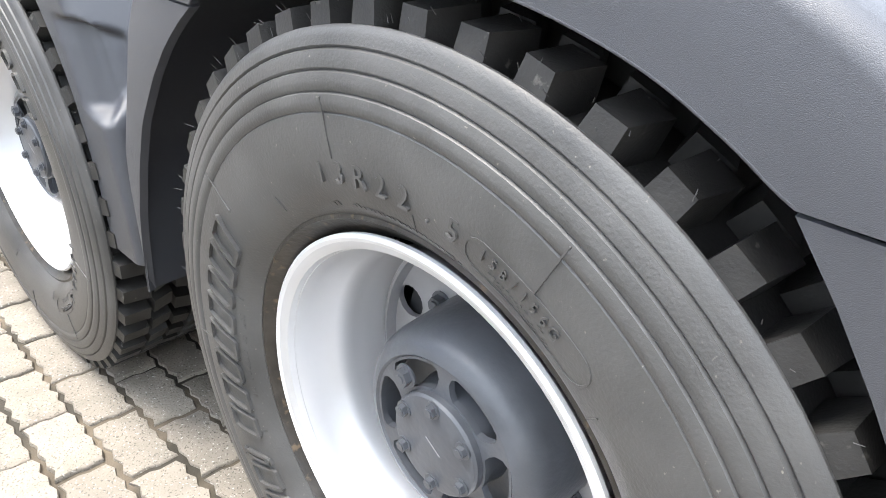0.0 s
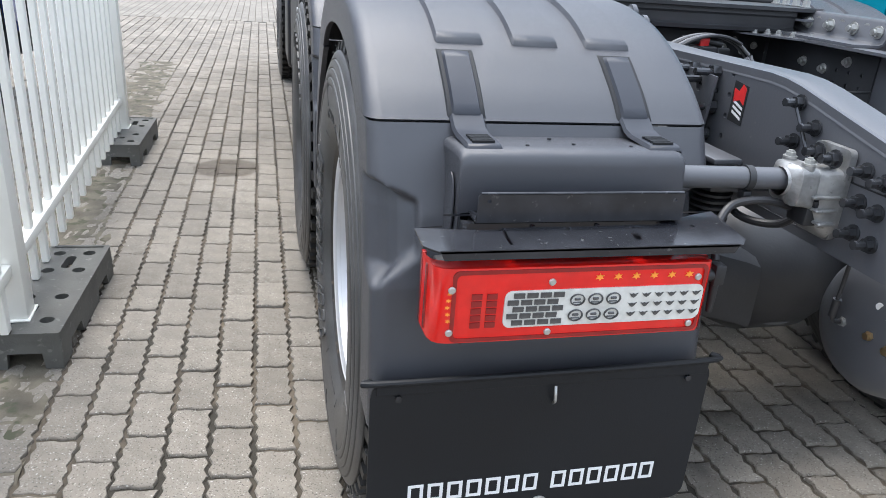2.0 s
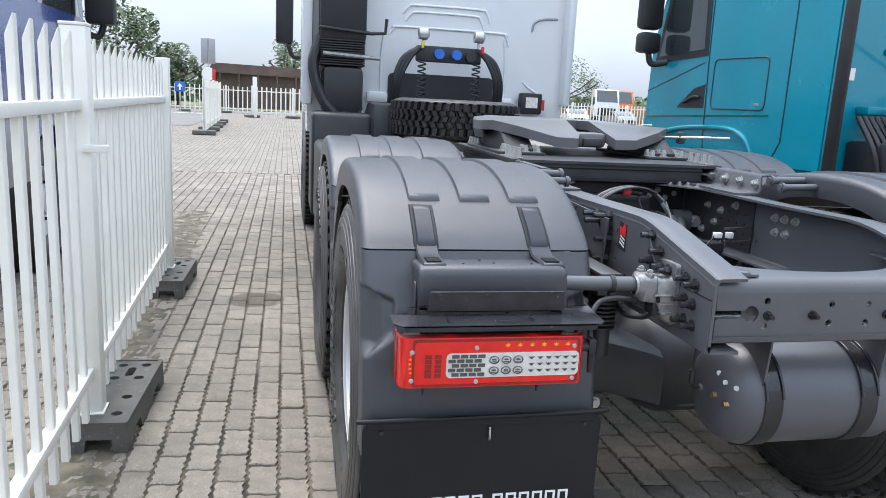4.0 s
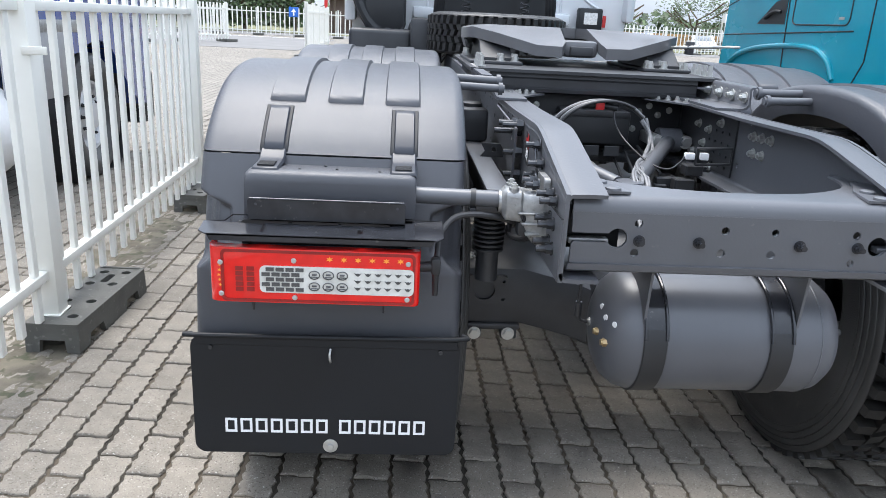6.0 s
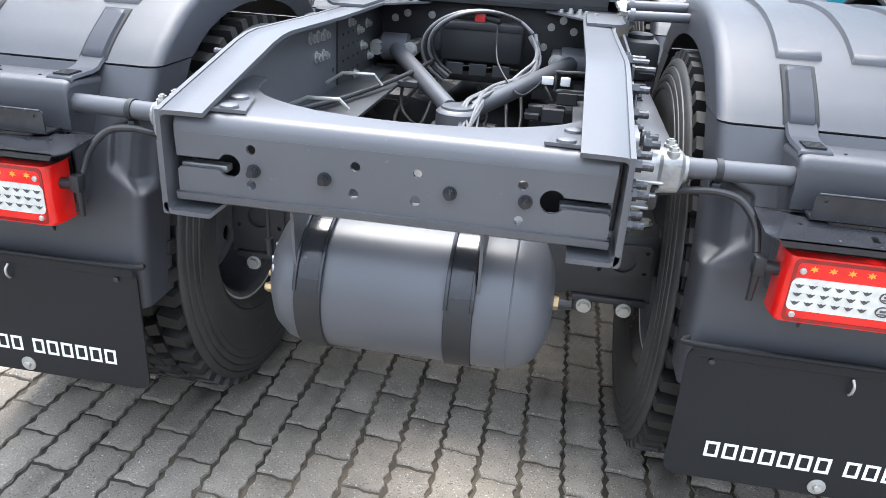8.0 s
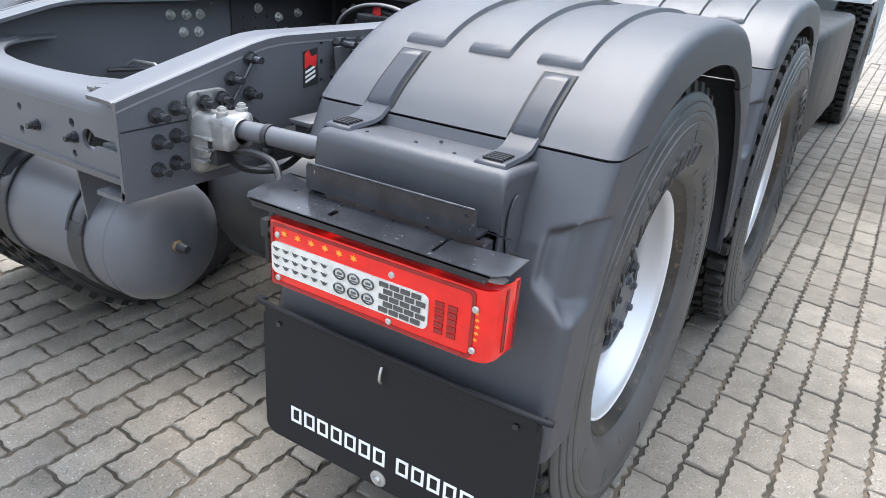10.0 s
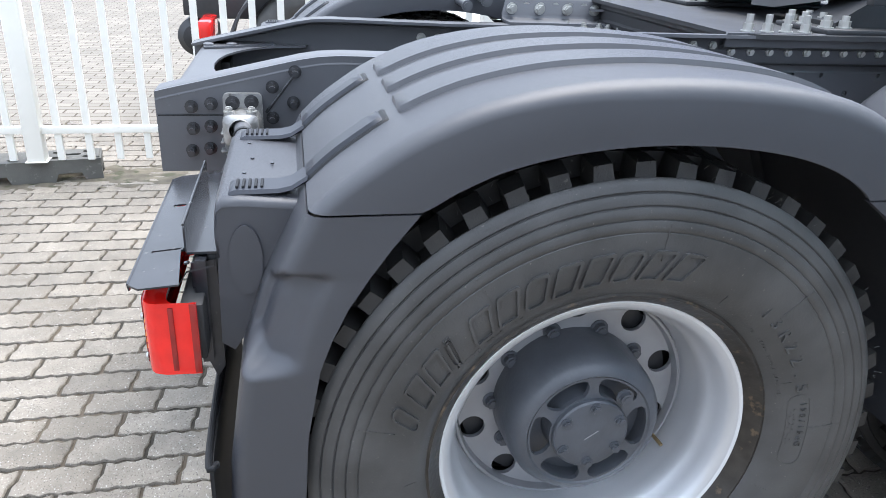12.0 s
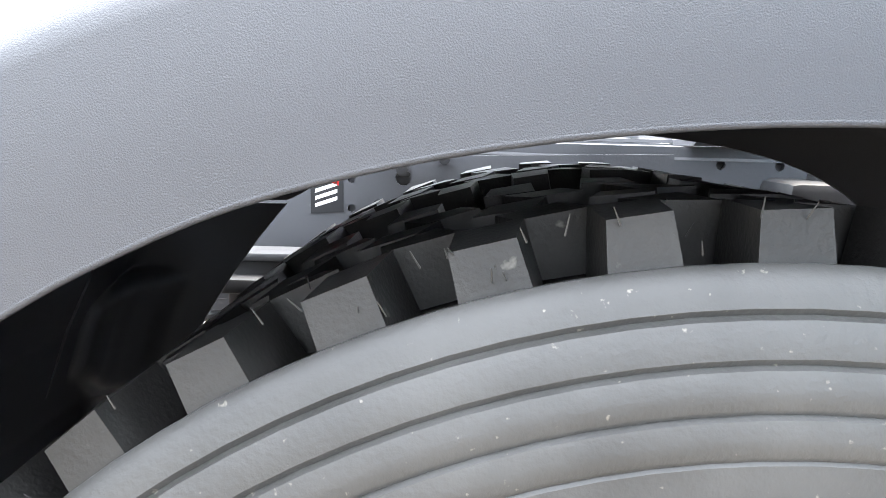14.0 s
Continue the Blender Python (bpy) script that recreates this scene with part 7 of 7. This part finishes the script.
o = again(o, blue, Matrix.Translation((-0.36, 1.95, 0.56)) @ Matrix.Rotation(math.pi / 2, 4, "Z"))
part("chassis", B(-1.6, -0.75, 0.05, 5.0, 0.70, 0.98, 0.02), M_DARK, blue)
simple_wheel(blue, -0.18, 5.2, 0.50, 1, M_RIM, True)
simple_wheel(blue, -2.1, 5.2, 0.50, -1)
simple_wheel(blue, -0.20, 0.95, 0.50, 1, M_RIM, True)
simple_wheel(blue, -2.1, 0.95, 0.50, -1)
part("arch_inner", lathe(bmesh.new(), [(-0.03, 0.60), (-0.5, 0.60), (-0.5, 0.2)], (0, 5.2, 0.5), 40), M_TRIM, blue)
rows = [[(-0.02, 0.95 + 0.62 * math.cos(a), 0.50 + 0.60 * math.sin(a)), (-0.62, 0.95 + 0.62 * math.cos(a), 0.50 + 0.60 * math.sin(a))] for a in [radians(10 + 8.4 * i) for i in range(21)]]
part("mudguard", strip(bmesh.new(), rows), M_GUARD, blue, thick=0.02)
part("mud_flap", B(-0.62, -0.02, 0.28, 0.30, 0.15, 0.60, 0.004), M_FLAP_GAP, blue)
part("tail_lamp", B(-0.55, -0.06, 0.14, 0.24, 0.62, 0.76, 0.02), M_RED, blue, "red tail lamp")
o = part("air_tank", lathe(bmesh.new(), [(-0.3, 0), (-0.28, 0.1), (-0.22, 0.15), (0.22, 0.15), (0.28, 0.1), (0.3, 0)], (0, 0, 0), 32), M_TRIM, blue)
o.location = (-1.05, 0.05, 0.55)
part("rear_cross_member", B(-1.6, -0.75, -0.03, 0.05, 0.72, 0.96, 0.01), M_DARK, blue)


def yard_truck(x, y, turn, paint, label, seat=0.0):
    t = thing("tractor_truck", label, "truck", "trucks across the yard")
    t.matrix_world = pose(x, y, 0, 0, 0, turn)
    bm = bmesh.new()
    plate(bm, [(0, 1.0), (0, 3.3), (0.2, 3.5), (1.5, 3.5), (2.1, 2.3), (2.15, 0.35), (1.95, 0.35), (1.85, 0.95), (0.9, 1.0)], [], lambda u, v, d: (d, u, v), 2.4)
    c = part("cab", bm, paint, t)
    part("windscreen", plate(bmesh.new(), [(0.15, 0), (2.25, 0), (2.2, 1.15), (0.2, 1.15)], [], lambda u, v, d: (u, 2.115 - 0.50 * v + d, 2.26 + 0.98 * v), 0.02), M_GLASS, c)
    for xx in (-0.006, 2.402):
        part("window", plate(bmesh.new(), [(0.9, 1.9), (0.9, 2.7), (1.6, 2.7), (1.95, 1.9)], [], lambda u, v, d, xx=xx: (xx + d, u, v), 0.006), M_GLASS, c)
    part("grille", B(0.3, 2.1, 2.14, 2.18, 0.9, 1.7, 0.02), M_TRIM, c)
    part("bumper", B(0.0, 2.4, 2.05, 2.3, 0.3, 0.85, 0.05), M_TRIM, c)
    part("chassis", B(0.75, 1.65, -3.6, 0.2, 0.7, 1.0, 0.02), M_DARK, t)
    for xx, f in ((0.18, -1), (2.22, 1)):
        simple_wheel(t, xx, 1.35, 0.5, f)
        simple_wheel(t, xx, -2.6, 0.5, f)
        o = part("fuel_tank", lathe(bmesh.new(), [(0, 0.0), (0.0, 0.28), (0.03, 0.32), (1.5, 0.32), (1.53, 0.28), (1.53, 0.0)], (0, 0, 0), 24), M_CAST, t)
        o.matrix_basis = Matrix.Translation((0.36 if f < 0 else 2.04, -1.1, 0.6)) @ Matrix.Rotation(math.pi / 2, 4, "Z")
    return t


yard_truck(31.6, 70.0, 168, M_CAB, "white tractor unit parked across the yard")
yard_truck(34.4, 72.5, 168, M_ORANGE, "orange tractor unit parked across the yard")
yard_truck(-17.0, -8.05, 180, M_REDCAB, "red tractor unit parked beyond the fence")
yard_truck(-26.0, -3.5, 180, M_CAB, "white tractor unit parked in the row beyond the fence")
yard_truck(-29.0, 2.0, 180, M_YELLOW, "yellow tractor unit parked in the row beyond the fence")
yard_truck(-29.0, 7.0, 180, M_BLUE, "blue tractor unit parked in the row beyond the fence")


# ---- far side of the yard ----
def far_fence(x0, y0, x1, y1, h=1.65, gap=0.30, label="white picket fence at the far edge of the yard"):
    f = thing("picket_fence", label, "fence", "far fences")
    a, b = Vector((x0, y0, 0)), Vector((x1, y1, 0))
    d = b - a
    n = max(2, int(d.length / gap))
    ang = math.atan2(d.y, d.x)
    f.matrix_world = Matrix.Translation(a) @ Matrix.Rotation(ang, 4, "Z")
    L = d.length
    for z in (0.28, h - 0.28):
        part("rail", B(0, L, -0.03, 0.03, z, z + 0.06), M_FENCE, f)
    bm = bmesh.new()
    for i in range(n):
        box(bm, L * i / n, L * i / n + 0.07, -0.02, 0.02, 0.10, h)
    tagged(part("picket_row", bm, M_FENCE, f), kind="stuff")
    for i in range(int(L / 2.6) + 1):
        part("post", B(2.6 * i, 2.6 * i + 0.10, -0.05, 0.05, 0.0, h + 0.06), M_FENCE, f)
        part("foot_block", B(2.6 * i - 0.3, 2.6 * i + 0.4, -0.36, 0.36, 0.0, 0.13, 0.02), M_BLOCK, f)
    return f


far_fence(-4.05, 24.2, -4.45, 35.5, 1.75, 0.16, "white picket fence row seen end on")
far_fence(-3.4, 43.5, 2.6, 46.5, 1.75)
far_fence(-26.0, 47.5, -3.4, 50.5, 1.75)
far_fence(3.0, 52.0, 40.0, 58.0, 1.9)
far_fence(-22.0, 13.0, -9.2, 36.0, 1.75, 0.22, "white picket fence across the neighbouring lane")
far_fence(-16.0, -24.0, -30.0, 24.0, 1.75, 0.3)
part_post = thing("gate_post", "tall white gate post", "gate post")
part_post.matrix_world = Matrix.Translation((-3.2, 43.3, 0))
part("post", B(-0.12, 0.12, -0.12, 0.12, 0.0, 2.3, 0.01), M_FENCE, part_post)

# asphalt lane with a white line beyond the paving
lane = mat("worn_asphalt", (0.17, 0.165, 0.16), 0.9, vary=0.15, scale=0.7, grain=0.4, grain_scale=60)
bm = B(-60, -5.2, 30, 46.5, -0.012, -0.004)
tagged(link("road", bm, lane), "pale worn asphalt lane", "road", kind="structure")
bm = B(-60, 60, 51, 58, -0.012, -0.002)
tagged(link("road", bm, lane), "asphalt road behind the far fence", "road", kind="structure")
tagged(link("road_line", B(-60, -5.4, 46.3, 46.6, -0.003, 0.002), M_WHITE), "white painted line", "road line", kind="structure")
tagged(link("verge", B(-90, 120, 58, 130, -0.012, 0.05), M_GRASS), "dry grass verge", "grass", kind="structure")

sg = thing("road_sign", "small blue sign with a white arrow on the fence", "sign")
sg.matrix_world = Matrix.Translation((-7.83, 47.2, 0))
part("panel", B(-0.30, 0.30, -0.02, 0.0, 1.25, 1.85, 0.01), M_SIGNBLUE, sg)
part("arrow", plate(bmesh.new(), [(-0.05, 1.34), (0.05, 1.34), (0.05, 1.55), (0.17, 1.55), (0.0, 1.76), (-0.17, 1.55), (-0.05, 1.55)], [], lambda u, v, d: (u, -0.026 + d, v), 0.005), M_WHITE, sg)
part("post", B(-0.03, 0.03, 0.0, 0.05, 0.0, 1.85), M_STEEL, sg)
sg = thing("road_sign", "grey back of a double traffic sign on a pole", "sign")
sg.matrix_world = Matrix.Translation((-6.1, 46.8, 0))
for x in (-0.42, 0.04):
    part("panel", B(x, x + 0.38, -0.02, 0.02, 3.0, 4.5, 0.01), M_DISC, sg)
part("pole", C((0, 0.05, 0), (0, 0.05, 4.5), 0.05), M_STEEL, sg)
part("round_sign", C((0.0, -0.02, 2.4), (0.0, -0.05, 2.4), 0.40, seg=28), M_WHITE, sg)
part("red_side", B(0.22, 0.42, -0.06, -0.03, 1.9, 2.7, 0.03), M_REDPLUG, sg)


def tree(x, y, h, w, seed, leaves=2600, size=0.34):
    r = random.Random(seed)
    t = thing("tree", "leafy green tree beyond the yard", "tree", "trees behind the yard")
    t.matrix_world = Matrix.Translation((x, y, 0))
    bm = bmesh.new()
    cyl(bm, (0, 0, 0), (0.1, 0, h * 0.45), 0.06 * h * 0.5, 0.03 * h * 0.5, 10)
    for k in range(9):
        a, z = r.uniform(0, 6.28), h * r.uniform(0.2, 0.5)
        tube(bm, [(0, 0, z), (w * 0.22 * math.cos(a), w * 0.22 * math.sin(a), z + h * 0.12), (w * 0.42 * math.cos(a), w * 0.42 * math.sin(a), z + h * 0.28)], 0.012 * h, n=3, seg=6)
    part("trunk", bm, M_BARK, t)
    clumps = []
    for k in range(34):
        a, q = r.uniform(0, 6.28), r.uniform(0.05, 1.0) ** 0.6
        z = r.uniform(0.16, 0.96)
        env = math.sin(math.pi * min(1.0, (z * 0.86 + 0.12))) ** 0.6
        clumps.append((w * 0.5 * q * env * math.cos(a), w * 0.5 * q * env * math.sin(a), h * z, r.uniform(0.08, 0.17) * w))
    verts, faces = [], []
    for k in range(leaves):
        cx, cy, cz, cr = r.choice(clumps)
        while True:
            d = Vector((r.uniform(-1, 1), r.uniform(-1, 1), r.uniform(-1, 1)))
            if 0.15 < d.length < 1:
                break
        p = Vector((cx, cy, cz)) + d.normalized() * cr * d.length ** 0.4
        u = Vector((r.uniform(-1, 1), r.uniform(-1, 1), r.uniform(-0.5, 0.5))).normalized()
        v = u.orthogonal().normalized()
        s = size * r.uniform(0.5, 1.2)
        i = len(verts)
        verts += [tuple(p - u * s * 0.5), tuple(p + v * s * 0.28), tuple(p + u * s * 0.5), tuple(p - v * s * 0.28)]
        faces.append((i, i + 1, i + 2, i + 3))
    me = bpy.data.meshes.new("crown")
    me.from_pydata(verts, [], faces)
    me.materials.append(M_LEAF)
    c = new("crown", me)
    c.parent = t
    tagged(c, kind="stuff")
    return t


tree(-14.0, 62, 7.6, 8.5, 1, 5200, 0.38)
tree(-19.5, 60, 5.8, 7.0, 2)
tree(-10.2, 64, 4.9, 5.0, 3)
tree(-24.5, 62, 6.5, 8.0, 4)
tree(-1.2, 72, 6.2, 6.0, 5)
tree(2.6, 74, 5.6, 6.0, 6)
tree(8.5, 78, 6.0, 7.0, 7)
tree(14.5, 80, 6.6, 8.0, 8)
tree(22.0, 84, 7.0, 9.0, 9)
tree(32.0, 84, 6.8, 9.0, 10)
bm = bmesh.new()
rb = random.Random(11)
verts, faces = [], []
for k in range(5200):
    p = Vector((rb.uniform(-60, 90), rb.uniform(86, 92), 0))
    p.z = rb.uniform(0, 1) * (3.0 + 1.4 * noise.noise(Vector((p.x * 0.12, 0, 0))))
    u = Vector((rb.uniform(-1, 1), rb.uniform(-1, 1), rb.uniform(-.5, .5))).normalized() * rb.uniform(0.3, 0.7)
    v = u.orthogonal() * 0.6
    i = len(verts)
    verts += [tuple(p - u), tuple(p + v), tuple(p + u), tuple(p - v)]
    faces.append((i, i + 1, i + 2, i + 3))
me = bpy.data.meshes.new("hedge")
me.from_pydata(verts, [], faces)
me.materials.append(M_LEAF)
tagged(new("hedge", me), "far row of green bushes", "hedge", kind="stuff")
bm.free()

shed = thing("storage_shed", "long low brown storage shed beyond the road", "shed")
shed.matrix_world = Matrix.Translation((0, 66, 0))
part("wall", B(-7.5, 1.5, 0, 5, 0, 3.1), M_ROOF, shed)
part("roof", plate(bmesh.new(), [(-8.0, 2.95), (-7.6, 3.75), (1.6, 3.60), (2.0, 2.8)], [], lambda u, v, d: (u, -0.6 + d, v), 6.0), M_ROOF, shed)
for k in range(6):
    part("pole", C((-7 + 1.6 * k, -0.65, 0), (-7 + 1.6 * k, -0.65, 3.0), 0.08), M_BARK, shed)
wood = mat("fresh_timber", (0.42, 0.25, 0.11), 0.8, vary=0.3, scale=1.5)
rt = random.Random(21)
for k in range(8):
    s1 = thing("timber_stack", "stack of fresh orange timber", "timber", "timber stacks")
    s1.matrix_world = Matrix.Translation((9 + 4.2 * k, 70 + rt.uniform(-1, 1), 0))
    hh = rt.uniform(1.4, 2.5)
    for j in range(int(hh / 0.3)):
        part("layer", B(0, 3.7 - rt.uniform(0, .4), 0, 2.0, 0.3 * j, 0.3 * j + 0.26), wood, s1)


def car(x, y, turn, paint, label):
    c = thing("car", label, "car", "parked cars")
    c.matrix_world = pose(x, y, 0, 0, 0, turn)
    prof = [(-2.1, 0.35), (-2.15, 0.75), (-1.9, 0.92), (-1.5, 0.98), (-0.9, 1.40), (0.5, 1.42), (1.2, 1.0), (1.95, 0.86), (2.15, 0.62), (2.1, 0.32)]
    bm = bmesh.new()
    plate(bm, prof, [], lambda u, v, d: (-0.88 + d, u, v), 1.76)
    bmesh.ops.bevel(bm, geom=[e for e in bm.edges if len(e.link_faces) == 2 and e.calc_face_angle(0) > 1.2], offset=0.08, segments=2, affect="EDGES")
    b = part("body", bm, paint, c)
    for xx in (-0.885, 0.879):
        part("window", plate(bmesh.new(), [(-1.35, 0.98), (-0.85, 1.33), (0.45, 1.35), (1.0, 1.0)], [], lambda u, v, d, xx=xx: (xx + d, u, v), 0.006), M_GLASS, b)
    part("windscreen", plate(bmesh.new(), [(-0.75, 0), (0.75, 0), (0.62, 1), (-0.62, 1)], [], lambda u, v, d: (u, 1.20 - 0.70 * v + 0.02 + d, 1.01 + 0.40 * v), 0.01), M_GLASS, b)
    part("grille", B(-0.5, 0.5, 2.12, 2.16, 0.42, 0.66), M_TRIM, b)
    for xx, f in ((-0.78, -1), (0.78, 1)):
        for yy in (-1.35, 1.35):
            simple_wheel(c, xx, yy, 0.32, f, M_RIM)
    return c


car(19.0, 62.0, 165, M_CAB, "white saloon car parked by the far fence")
car(24.5, 63.0, 170, M_CAB, "white estate car parked by the far fence")
car(29.5, 64.0, 175, M_DISC, "grey car parked by the far fence")
for x, y in ((8.5, 40.5), (10.7, 40.0), (6.6, 43.6), (9.3, 45.4)):
    k = thing("traffic_cone", "orange and white traffic cone standing on the paving", "traffic cone", "traffic cones")
    k.matrix_world = Matrix.Translation((x, y, 0))
    part("foot", B(-0.18, 0.18, -0.18, 0.18, 0.0, 0.04, 0.01), M_ORANGE, k)
    part("cone", C((0, 0, 0.04), (0, 0, 0.72), 0.14, 0.025, 20), M_ORANGE, k)
    part("white_band", C((0, 0, 0.30), (0, 0, 0.48), 0.100, 0.071, 20), M_WHITE, k)
